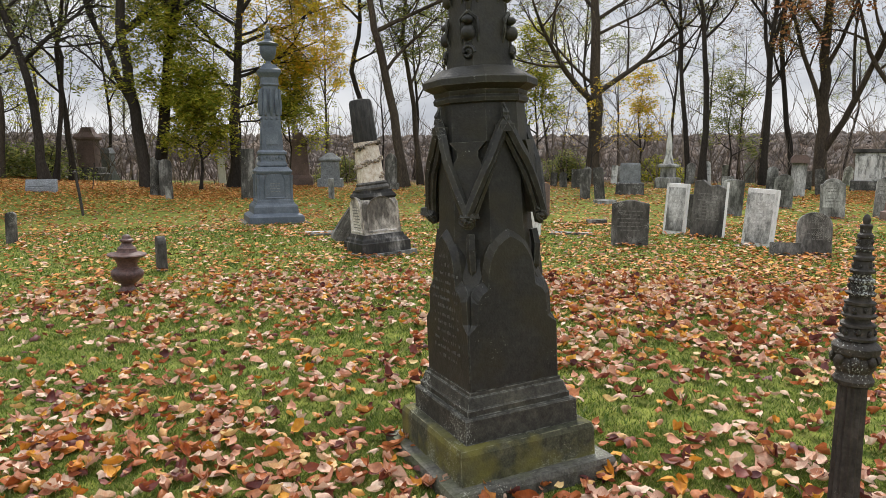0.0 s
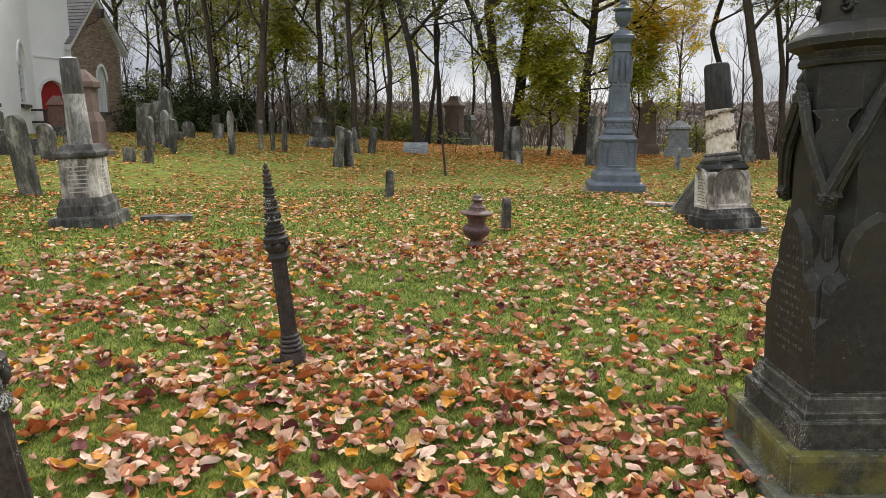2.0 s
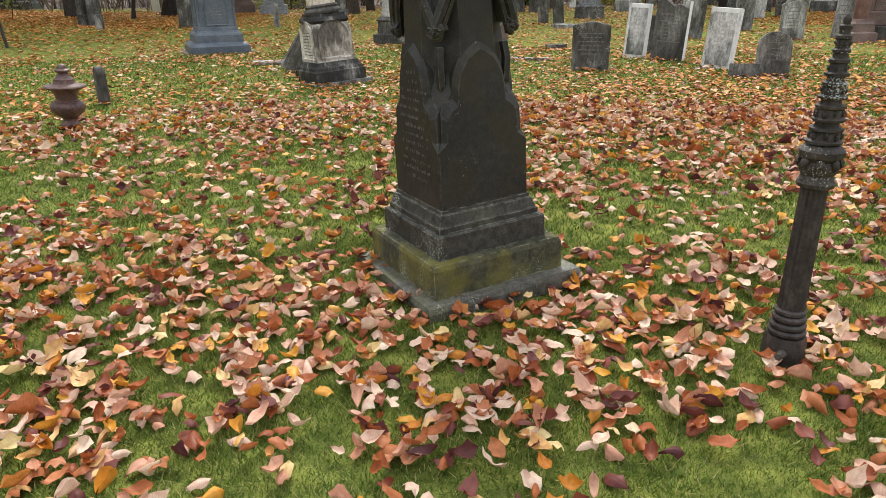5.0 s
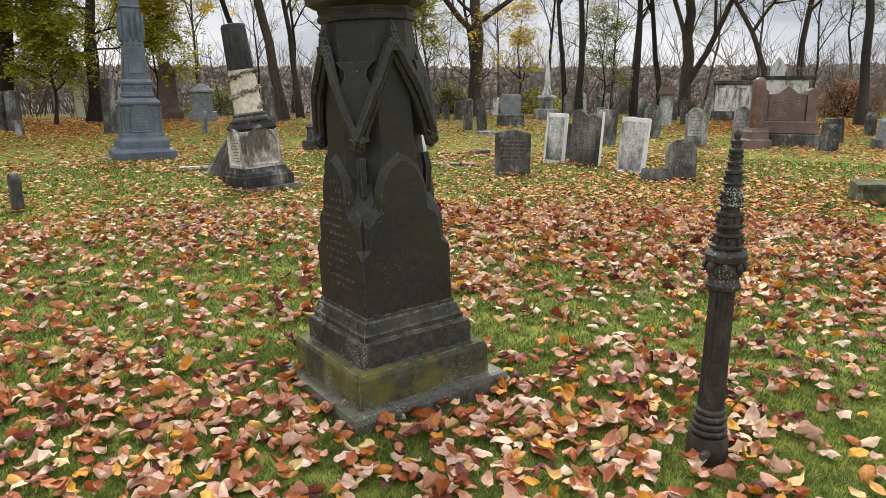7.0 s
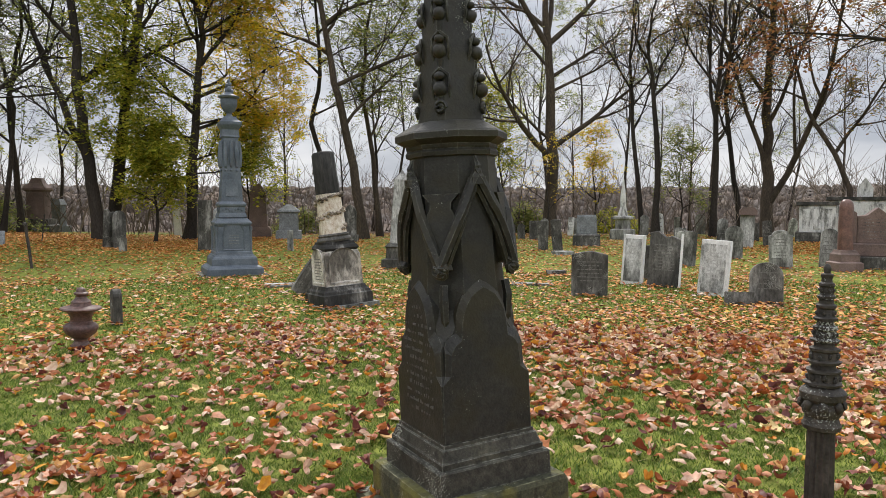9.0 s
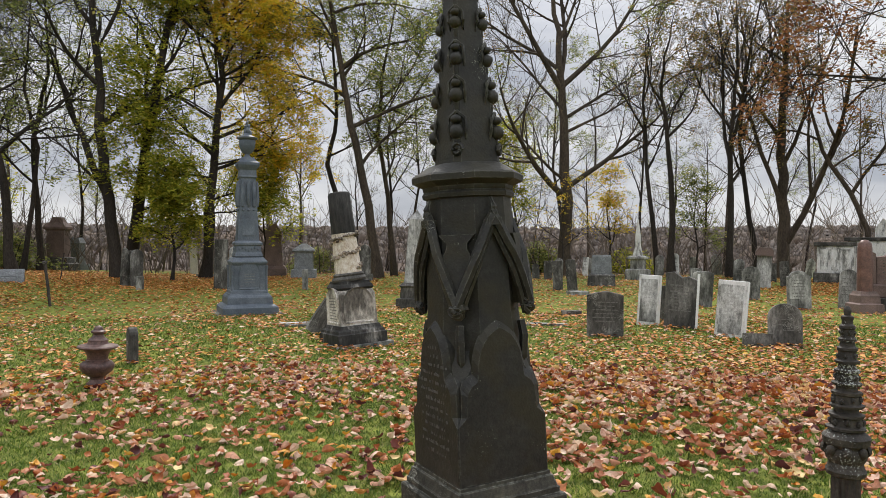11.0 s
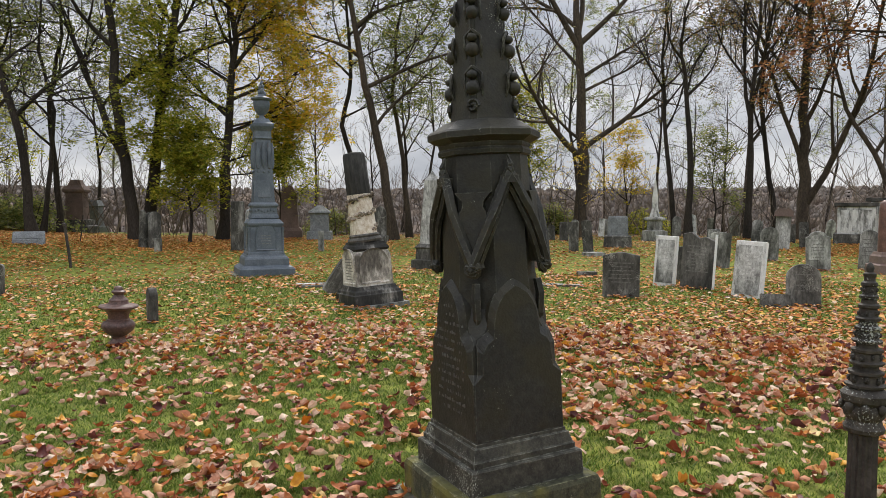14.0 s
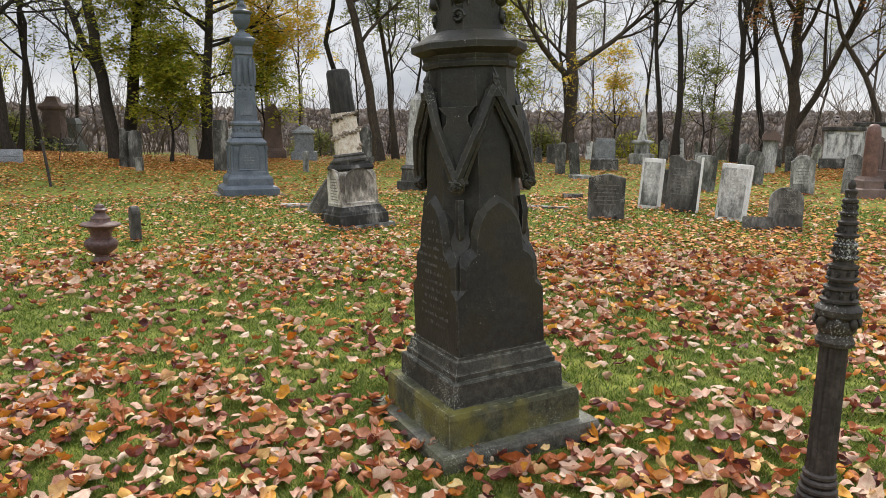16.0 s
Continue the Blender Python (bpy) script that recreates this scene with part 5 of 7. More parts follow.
def slant_marker(x, y):
    t = thing("slant_marker", pose(x, y, ground_z(x, y), 0, 0, 30), "low slanted grey granite grave marker", "grave marker")
    bm = bmesh.new()
    for sx in (0,):
        a = [bm.verts.new(p) for p in ((-0.5, -0.3, -0.05), (0.5, -0.3, -0.05), (0.5, 0.25, -0.05), (-0.5, 0.25, -0.05), (-0.5, -0.25, 0.16), (0.5, -0.25, 0.16), (0.5, 0.2, 0.44), (-0.5, 0.2, 0.44))]
        for q in ((3, 2, 1, 0), (4, 5, 6, 7), (0, 1, 5, 4), (1, 2, 6, 5), (2, 3, 7, 6), (3, 0, 4, 7)):
            bm.faces.new([a[i] for i in q])
    bmesh.ops.bevel(bm, geom=bm.edges[:], offset=0.015, segments=1, affect='EDGES')
    part("body", bm, M_GRANITE, t)
    bm = bmesh.new()
    prism(bm, [(-0.42, 0.0), (0.42, 0.0), (0.42, 0.4), (-0.42, 0.4)], -0.012, 0.0)
    bmesh.ops.recalc_face_normals(bm, faces=bm.faces[:])
    bmesh.ops.transform(bm, matrix=Matrix.Translation((0, -0.215, 0.19)) @ pose(0, 0, 0, -58, 0, 0), verts=bm.verts[:])
    part("polished_face", bm, M_GRANITE, t, "grey polished face")


slant_marker(-15.6, 23.7)


def flag_bar(x, y, h, side, label, r=0.025):
    bm = bmesh.new()
    tube(bm, [Vector((0, 0, -0.1)), Vector((0.01, 0, h * 0.5)), Vector((0, 0, h))], [r, r, r * 0.9], 6)
    blob(bm, (0, 0, h), r * 1.7, 1, 1)
    ob = link_mesh("metal_stake", bm, M_IRON)
    ob.matrix_world = Matrix.Translation((x, y, ground_z(x, y))) @ pose(0, 0, 0, 0, side, 0)
    tagged(ob, label, "metal stake")


flag_bar(-9.95, 16.65, 1.08, -7, "thin dark iron stake leaning in the grass", 0.035)
flag_bar(-14.9, 25.7, 1.0, 8, "thin dark stake leaning in leaves", 0.02)

# toward the church
headstone(-8.28, 11.6, 0.16, 0.56, "round", M_DARKSTONE, "small dark marker stub", 20, 2, 0, 0.14)
headstone(-13.4, 7.05, 0.50, 1.52, "round", M_DARKSTONE, "tall dark slate headstone leaning sideways", 8, -5.5, 4, 0.12)
for x, y, w, h, st, mt, sd, yw in ((-19.7, 7.45, 0.62, 1.06, "flat", M_DARKSTONE, -4, 60), (-20.1, 8.25, 0.5, 1.12, "flat", M_DARKSTONE, -3, 62), (-22.9, 9.95, 0.55, 1.25, "round", M_DARKSTONE, 0, 62), (-20.6, 9.1, 0.5, 0.57, "flat", M_GREYSTONE, 0, 62),
                                   (-20.5, 7.9, 0.45, 0.9, "segment", M_DARKSTONE, 5, 60), (-20.9, 10.45, 0.62, 0.55, "segment", M_DARKSTONE, 3, 62), (-20.6, 11.1, 0.6, 0.5, "broken", M_DARKSTONE, -3, 62), (-18.9, 10.6, 0.45, 1.0, "round", M_DARKSTONE, -5, 62),
                                   (-19.9, 14.5, 0.5, 1.15, "round", M_DARKSTONE, 0, 20), (-19.3, 14.9, 0.45, 1.1, "flat", M_DARKSTONE, 5, 15), (-17.6, 12.1, 0.32, 0.4, "flat", M_DARKSTONE, 0, 50), (-17.2, 12.4, 0.3, 0.36, "flat", M_DARKSTONE, 0, 50),
                                   (-21.4, 15.4, 0.6, 1.5, "flat", M_DARKSTONE, 2, 55), (-22.2, 16.6, 0.6, 1.55, "flat", M_DARKSTONE, 2, 55), (-20.9, 15.9, 0.4, 1.3, "gothic", M_GREYSTONE, -2, 40), (-23.5, 14.0, 0.5, 0.3, "flat", M_DARKSTONE, 0, 50), (-24.6, 13.9, 0.4, 0.35, "flat", M_DARKSTONE, 0, 50),
                                   (-18.3, 16.5, 0.42, 1.45, "gothic", M_DARKSTONE, 5, -20), (-19.2, 18.7, 0.4, 1.1, "round", M_DARKSTONE, 3, 0), (-18.8, 18.9, 0.35, 1.5, "gothic", M_DARKSTONE, -2, 0), (-18.4, 19.1, 0.3, 1.3, "gothic", M_DARKSTONE, 2, 10), (-13.9, 16.7, 0.4, 1.25, "flat", M_DARKSTONE, 9, 20),
                                   (-13.6, 16.9, 0.35, 1.15, "round", M_DARKSTONE, -3, 25), (-16.9, 21.5, 0.4, 1.0, "flat", M_DARKSTONE, -20, 10), (-16.5, 21.9, 0.4, 1.05, "round", M_DARKSTONE, 12, 15), (-24.8, 20.0, 0.5, 0.7, "round", M_DARKSTONE, 0, 40), (-23.9, 20.8, 0.45, 0.65, "flat", M_DARKSTONE, 4, 40), (-26.5, 23.0, 0.5, 0.9, "flat", M_DARKSTONE, 0, 30)):
    headstone(x, y, w, h, st, mt, ("grey" if mt == M_GREYSTONE else "dark") + " weathered headstone" + (" leaning sideways" if abs(sd) > 3 else " upright") + {"flat": ", square-topped", "round": ", round-topped", "broken": ", broken", "segment": ", curved top", "gothic": ", pointed top"}[st], yw - (38 if h > 0.8 else 15), sd * 1.2, 0, 0.12)
pillar("obelisk_monument", -23.6, 18.0, [(0.22, 0.8), (0.15, 1.9), (0.02, 2.08)], M_DARKSTONE, "small grey obelisk on a stepped base", 20, [(0.45, -0.1), (0.42, 0.3), (0.32, 0.34), (0.3, 0.7), (0.24, 0.8)], M_DARKSTONE)
pillar("pedestal_monument", -19.2, 22.0, [(0.22, 0.4), (0.18, 0.95), (0.24, 1.0), (0.14, 1.2)], M_DARKSTONE, "dark pedestal monument with round top", 10, [(0.42, -0.1), (0.4, 0.25), (0.28, 0.4)], M_DARKSTONE)
pillar("obelisk_monument", -25.2, 11.85, [(0.46, 1.05), (0.44, 1.35), (0.36, 1.4), (0.34, 2.55), (0.42, 2.62), (0.55, 2.78), (0.55, 2.84), (0.36, 2.95), (0.32, 3.1), (0.22, 5.6), (0.02, 6.0)], M_BROWNSTONE, "tall red-brown sandstone obelisk on a dark stepped base", 52, [(0.85, -0.3), (0.84, 0.35), (0.68, 0.4), (0.66, 0.95), (0.5, 1.05)], M_DARKSTONE)
pillar("pedestal_monument", -19.75, 12.3, [(0.40, 0.35), (0.38, 1.0), (0.27, 1.28), (0.25, 1.95), (0.34, 2.0), (0.34, 2.15), (0.05, 2.5)], M_BROWNSTONE, "red-brown sandstone pedestal monument with gabled top", 40, [(0.56, -0.2), (0.55, 0.12), (0.47, 0.16), (0.46, 0.35)], M_BROWNSTONE)
pillar("pedestal_monument", -28.4, 16.5, [(0.3, 0.4), (0.27, 1.2), (0.34, 1.25), (0.2, 1.5), (0.1, 1.62)], M_REDGRANITE, "red granite pedestal monument by the church door", 40, [(0.48, -0.2), (0.46, 0.4)], M_DARKSTONE)


# ---- church ----
def wall_with_openings(t, name, a, b, z0, z1, openings, mat, thick=0.35, gable=0.0):
    """A wall from a to b (x, y), openings given as (centre along, half width, sill, head, pointed)."""
    A, B = Vector((*a, 0)), Vector((*b, 0))
    L = (B - A).length
    d = (B - A).normalized()
    nrm = Vector((d.y, -d.x, 0))
    m = Matrix(((d.x, -nrm.x, 0, A.x), (d.y, -nrm.y, 0, A.y), (0, 0, 1, 0), (0, 0, 0, 1)))
    bm = bmesh.new()
    def strip(x0, x1, za, zb, zc=None, zd=None):
        prism(bm, [(x0, za), (x1, za), (x1, zb if zc is None else zd), (x0, zb if zc is None else zc)], 0.0, thick)
    def roof(x):
        return z1 + (gable * (1 - abs(2 * x / L - 1)) if gable else 0.0)
    x = 0.0
    for c, h, sill, head, pointed in sorted(openings):
        strip(x, c - h, z0, 0, roof(x), roof(c - h)) if not (gable and x < L / 2 < c - h) else (strip(x, L / 2, z0, 0, roof(x), roof(L / 2)), strip(L / 2, c - h, z0, 0, roof(L / 2), roof(c - h)))
        if sill > z0:
            strip(c - h, c + h, z0, sill)
        k = 8
        for i in range(k):
            xa, xb = c - h + 2 * h * i / k, c - h + 2 * h * (i + 1) / k
            def head_z(q):
                u = abs(q - c) / h
                return head + (pointed * math.sqrt(max(0.0, 1 - u ** 1.6)) if pointed else 0.0)
            prism(bm, [(xa, head_z(xa)), (xb, head_z(xb)), (xb, roof(xb)), (xa, roof(xa))], 0.0, thick)
        x = c + h
    if gable and x < L / 2:
        strip(x, L / 2, z0, 0, roof(x), roof(L / 2)); x = L / 2
    strip(x, L, z0, 0, roof(x), roof(L))
    bmesh.ops.recalc_face_normals(bm, faces=bm.faces[:])
    bmesh.ops.transform(bm, matrix=m, verts=bm.verts[:])
    bmesh.ops.remove_doubles(bm, verts=bm.verts[:], dist=0.001)
    return part(name, bm, mat, t), m, L


def gothic_window(t, m, c, h, sill, head, point, rows=7, cols=4, glass=None):
    """Pointed sash window: frame, glazing bars, sill and glass."""
    def pt(u):
        return head + point * math.sqrt(max(0.0, 1 - abs(u) ** 1.6))
    w = part("window", stack([(0.001, 0), (0.001, 0.002)]), M_TRIM, t)
    bm = bmesh.new()
    us = [-1 + 2 * i / 12 for i in range(13)]
    outer = [(c - h, sill)] + [(c + u * h, pt(u)) for u in us] + [(c + h, sill)]
    inner = [(c - h * 0.86, sill + 0.1)] + [(c + u * h * 0.86, pt(u) - 0.1) for u in us] + [(c + h * 0.86, sill + 0.1)]
    for i in range(len(outer) - 1):
        prism(bm, [outer[i], outer[i + 1], inner[i + 1], inner[i]], 0.08, 0.16)
    prism(bm, [outer[-1], outer[0], inner[0], inner[-1]], 0.08, 0.16)
    bmesh.ops.recalc_face_normals(bm, faces=bm.faces[:])
    bmesh.ops.transform(bm, matrix=m, verts=bm.verts[:])
    part("window_frame", bm, M_TRIM, w)
    hood = bmesh.new()
    for i in range(12):
        u0, u1 = us[i], us[i + 1]
        prism(hood, [(c + u0 * h * 1.02, pt(u0) + 0.01), (c + u1 * h * 1.02, pt(u1) + 0.01), (c + u1 * h * 1.16, pt(u1) + 0.14), (c + u0 * h * 1.16, pt(u0) + 0.14)], -0.06, 0.02)
    bmesh.ops.recalc_face_normals(hood, faces=hood.faces[:])
    bmesh.ops.transform(hood, matrix=m, verts=hood.verts[:])
    part("hood_mould", hood, M_RENDER, w)
    bm = bmesh.new()
    for i in range(1, cols):
        x = c - h + 2 * h * i / cols
        prism(bm, [(x - 0.022, sill + 0.05), (x + 0.022, sill + 0.05), (x + 0.022, pt((x - c) / h) - 0.06), (x - 0.022, pt((x - c) / h) - 0.06)], 0.10, 0.14)
    for i in range(1, rows):
        z = sill + (head + point * 0.6 - sill) * i / rows
        prism(bm, [(c - h * 0.9, z - 0.022), (c + h * 0.9, z - 0.022), (c + h * 0.9, z + 0.022), (c - h * 0.9, z + 0.022)], 0.10, 0.14)
    bmesh.ops.recalc_face_normals(bm, faces=bm.faces[:])
    bmesh.ops.transform(bm, matrix=m, verts=bm.verts[:])
    part("glazing", bm, M_TRIM, w)
    bm = bmesh.new()
    prism(bm, outer, 0.17, 0.19)
    bmesh.ops.transform(bm, matrix=m, verts=bm.verts[:])
    part("pane", bm, glass or M_GLASS, w, "dark glass")
    bm = bmesh.new()
    box(bm, c - h * 1.2, c + h * 1.2, -0.12, 0.1, sill - 0.14, sill)
    bmesh.ops.recalc_face_normals(bm, faces=bm.faces[:])
    bmesh.ops.transform(bm, matrix=m, verts=bm.verts[:])
    part("window_sill", bm, M_DARKSTONE, w, "dark stone sill")


CH_Z0, CH_EAVE, GABLE_EAVE = 0.5, 7.45, 5.25


def church():
    t = thing("church", pose(0, 0, 0), "white-painted church with pointed windows, red door and brick gable", "church")
    K_1, K0, K1, K2 = (-14.3, 1.2), (-32.2, 17.75), (-32.75, 19.95), (-33.9, 23.3)
    # nave side wall, seen obliquely
    L = math.dist(K_1, K0)
    wins = [(L - 1.75, 0.52, 2.15, 3.75, 0.95), (L - 6.0, 0.56, 2.12, 3.75, 0.95), (L - 11.3, 0.60, 2.08, 3.75, 0.95)]
    w, m, L = wall_with_openings(t, "nave_wall", K_1, K0, CH_Z0, CH_EAVE, wins, M_RENDER)
    for c, h, s, e, p in wins:
        gothic_window(t, m, c, h, s, e, p, rows=9, cols=4)
    w2, m2, L2 = wall_with_openings(t, "porch_wall", K0, K1, CH_Z0, CH_EAVE, [(0.98, 0.66, CH_Z0, 2.75, 0.55)], M_RENDER)
    door = bmesh.new()
    us = [-1 + 2 * i / 10 for i in range(11)]
    prism(door, [(0.98 - 0.64, 0.86)] + [(0.98 + u * 0.64, 2.75 + 0.53 * math.sqrt(max(0, 1 - abs(u) ** 1.6))) for u in us] + [(0.98 + 0.64, 0.86)], 0.14, 0.2)
    bmesh.ops.recalc_face_normals(door, faces=door.faces[:])
    bmesh.ops.transform(door, matrix=m2, verts=door.verts[:])
    d = part("door", door, M_REDDOOR, t, "red painted arched double door")
    bm = bmesh.new()
    for x in (0.975,):
        box(bm, x - 0.02, x + 0.02, 0.11, 0.15, 0.9, 3.2)
    for x0, x1 in ((0.45, 0.88), (1.08, 1.5)):
        for z in (1.0, 1.9):
            box(bm, x0, x1, 0.12, 0.15, z, z + 0.7)
    bmesh.ops.recalc_face_normals(bm, faces=bm.faces[:])
    bmesh.ops.transform(bm, matrix=m2, verts=bm.verts[:])
    part("door_leaf", bm, M_REDDOOR, d)
    bm = bmesh.new()
    for i in range(10):
        u0, u1 = us[i], us[i + 1]
        f = lambda u: 2.75 + 0.55 * math.sqrt(max(0, 1 - abs(u) ** 1.6))
        prism(bm, [(0.98 + u0 * 0.68, f(u0)), (0.98 + u1 * 0.68, f(u1)), (0.98 + u1 * 0.8, f(u1) + 0.12), (0.98 + u0 * 0.8, f(u0) + 0.12)], -0.05, 0.05)
    bmesh.ops.recalc_face_normals(bm, faces=bm.faces[:])
    bmesh.ops.transform(bm, matrix=m2, verts=bm.verts[:])
    part("door_hood", bm, M_TRIM, t)
    bm = bmesh.new()
    box(bm, 0.1, 2.1, -0.04, 0.02, 4.28, 4.34)
    box(bm, 1.72, 1.80, -0.1, -0.02, 0.9, 5.1)
    bmesh.ops.recalc_face_normals(bm, faces=bm.faces[:])
    bmesh.ops.transform(bm, matrix=m2, verts=bm.verts[:])
    part("downspout", bm, M_TRIM, t, "white downspout and string course")
    # eaves trim along both walls
    for mm, ll in ((m, math.dist(K_1, K0)), (m2, math.dist(K0, K1))):
        bm = bmesh.new()
        box(bm, -0.02, ll + 0.05, -0.32, 0.2, CH_EAVE, CH_EAVE + 0.2)
        box(bm, -0.02, ll + 0.05, -0.2, 0.1, CH_EAVE - 0.16, CH_EAVE - 0.002)
        bmesh.ops.recalc_face_normals(bm, faces=bm.faces[:])
        bmesh.ops.transform(bm, matrix=mm, verts=bm.verts[:])
        part("eaves_trim", bm, M_TRIM, t)
    # brick gable end
    Lg = math.dist(K1, K2)
    gw = [(Lg * 0.56, 0.36, 1.9, 3.4, 0.75)]
    g, mg, Lg = wall_with_openings(t, "gable_wall", K1, K2, CH_Z0, 4.95, gw, M_MORTAR, gable=2.3)
    gothic_window(t, mg, *gw[0], rows=4, cols=2, glass=M_TRIM)
    bm = bmesh.new()
    for s in (0, 1):
        a, b = ((-0.35, 4.75), (Lg / 2, 7.27)) if s == 0 else ((Lg / 2, 7.27), (Lg + 0.35, 4.75))
        prism(bm, [a, b, (b[0], b[1] + 0.24), (a[0], a[1] + 0.24)], -0.25, 0.12)
    bmesh.ops.recalc_face_normals(bm, faces=bm.faces[:])
    bmesh.ops.transform(bm, matrix=mg, verts=bm.verts[:])
    part("rake_board", bm, M_TRIM, t, "white rake boards")
    bm = bmesh.new()
    tube(bm, [Vector((1.1, -0.05, 6.0)), Vector((1.25, -0.5, 6.2)), Vector((1.5, -0.55, 6.55))], [0.03, 0.03, 0.03], 6)
    box(bm, 1.42, 1.66, -0.7, -0.45, 6.45, 6.85)
    bmesh.ops.recalc_face_normals(bm, faces=bm.faces[:])
    bmesh.ops.transform(bm, matrix=mg, verts=bm.verts[:])
    part("wall_lamp", bm, M_WOOD, t, "dark lantern on a wall bracket")
    # roofs
    def roof_plane(name, p, q, up, rows, cut=0.0):
        P, Q, U = Vector(p), Vector(q), Vector(up)
        bm = bmesh.new()
        for i in range(rows):
            a, b = i / rows, (i + 1.25) / rows
            n = (Q - P).cross(U).normalized()
            if n.z < 0:
                n = -n
            lo, hi = U * a, U * min(b, 1.02)
            vs = [bm.verts.new(c) for c in (P + lo + n * 0.05, Q + lo + n * 0.05, Q + hi + n * 0.012, P + hi + n * 0.012, P + lo + n * 0.015, Q + lo + n * 0.015)]
            bm.faces.new(vs[:4]); bm.faces.new((vs[4], vs[5], vs[1], vs[0]))
        part(name, bm, M_SLATE, t, "grey slate courses")
    d1 = (Vector((*K0, 0)) - Vector((*K_1, 0))).normalized()
    n1 = Vector((d1.y, -d1.x, 0))
    roof_plane("nave_roof", (K_1[0] + n1.x * 0.35, K_1[1] + n1.y * 0.35, CH_EAVE + 0.2), (K0[0] + n1.x * 0.35 + d1.x * 0.4, K0[1] + n1.y * 0.35 + d1.y * 0.4, CH_EAVE + 0.2), (-n1.x * 6.0, -n1.y * 6.0, 4.8), 28)
    d2 = (Vector((*K1, 0)) - Vector((*K0, 0))).normalized()
    dg = (Vector((*K2, 0)) - Vector((*K1, 0))).normalized()
    back = Vector((-dg.y, dg.x, 0))
    e0 = Vector((*K1, GABLE_EAVE + 0.2)) - back * 0.3 - dg * 0.35
    roof_plane("transept_roof", e0 + Vector((0, 0, -0.45)), e0 + back * 9 + Vector((0, 0, -0.45)), dg * (Lg / 2 + 0.35) + Vector((0, 0, 2.5)), 14)
    e1 = Vector((*K2, GABLE_EAVE)) - back * 0.3 + dg * 0.35
    roof_plane("transept_roof", e1 + Vector((0, 0, -0.3)), e1 + back * 9 + Vector((0, 0, -0.3)), -dg * (Lg / 2 + 0.35) + Vector((0, 0, 2.5)), 14)
    # far walls close the building
    bm = bmesh.new()
    for a, b in ((K2, (K2[0] + back.x * 9, K2[1] + back.y * 9)), (K_1, (K_1[0] - n1.x * 9, K_1[1] - n1.y * 9))):
        A, B = Vector((*a, 0)), Vector((*b, 0))
        q = [bm.verts.new((A.x, A.y, CH_Z0)), bm.verts.new((B.x, B.y, CH_Z0)), bm.verts.new((B.x, B.y, 5.2)), bm.verts.new((A.x, A.y, 5.2))]
        f = bm.faces.new(q)
        r = bmesh.ops.extrude_face_region(bm, geom=[f])
        bmesh.ops.translate(bm, vec=f.normal * 0.3, verts=[v for v in r["geom"] if isinstance(v, bmesh.types.BMVert)])
    part("rear_wall", bm, M_RENDER, t)
    # rail by the door
    rail = thing("handrail", m2 @ Matrix.Translation((-0.2, -0.5, 0)), "dark wooden handrail by the church door", "handrail")
    for x in (-2.2, -1.0, 0.2):
        bm = bmesh.new(); box(bm, x - 0.05, x + 0.05, -0.05, 0.05, 0.7, 1.95)
        bmesh.ops.recalc_face_normals(bm, faces=bm.faces[:]); part("post", bm, M_WOOD, rail)
    for z in (1.35, 1.88):
        bm = bmesh.new(); box(bm, -2.3, 0.3, -0.04, 0.04, z, z + 0.1)
        bmesh.ops.recalc_face_normals(bm, faces=bm.faces[:]); part("rail", bm, M_WOOD, rail)
    return t, g, mg, Lg, gw[0]


CHURCH, GABLE, GABLE_M, GABLE_L, GABLE_WIN = church()


# ---- trees ----
class Skeleton:
    def __init__(self):
        self.v, self.f, self.tips = [], [], []

    def limb(self, pts, radii, sides):
        base = len(self.v)
        for i, p in enumerate(pts):
            d = (pts[min(i + 1, len(pts) - 1)] - pts[max(i - 1, 0)]).normalized()
            u = d.cross(Vector((0.3, 0.1, 1)) if abs(d.z) < 0.9 else Vector((1, 0.2, 0))).normalized()
            w = d.cross(u)
            for k in range(sides):
                a = 2 * math.pi * k / sides
                self.v.append(p + (u * math.cos(a) + w * math.sin(a)) * radii[i])
        for i in range(len(pts) - 1):
            for k in range(sides):
                k2 = (k + 1) % sides
                self.f.append((base + i * sides + k, base + i * sides + k2, base + (i + 1) * sides + k2, base + (i + 1) * sides + k))


# kids: shoots on a limb, a branch, a branchlet; wander: how crooked; lift: how far the ends turn up
SPECS = {
    "locust": dict(kids=(8, 6, 4), wander=0.34, lift=0.05, spread=(0.55, 1.15), ratio=(0.34, 0.6)),
    "bare": dict(kids=(9, 6, 4), wander=0.20, lift=0.10, spread=(0.5, 0.95), ratio=(0.34, 0.58)),
    "upright": dict(kids=(8, 6, 3), wander=0.20, lift=0.16, spread=(0.4, 0.85), ratio=(0.3, 0.52)),
    "small": dict(kids=(6, 4), wander=0.26, lift=0.08, spread=(0.5, 1.1), ratio=(0.35, 0.55)),
}
TWIG = 0.0085


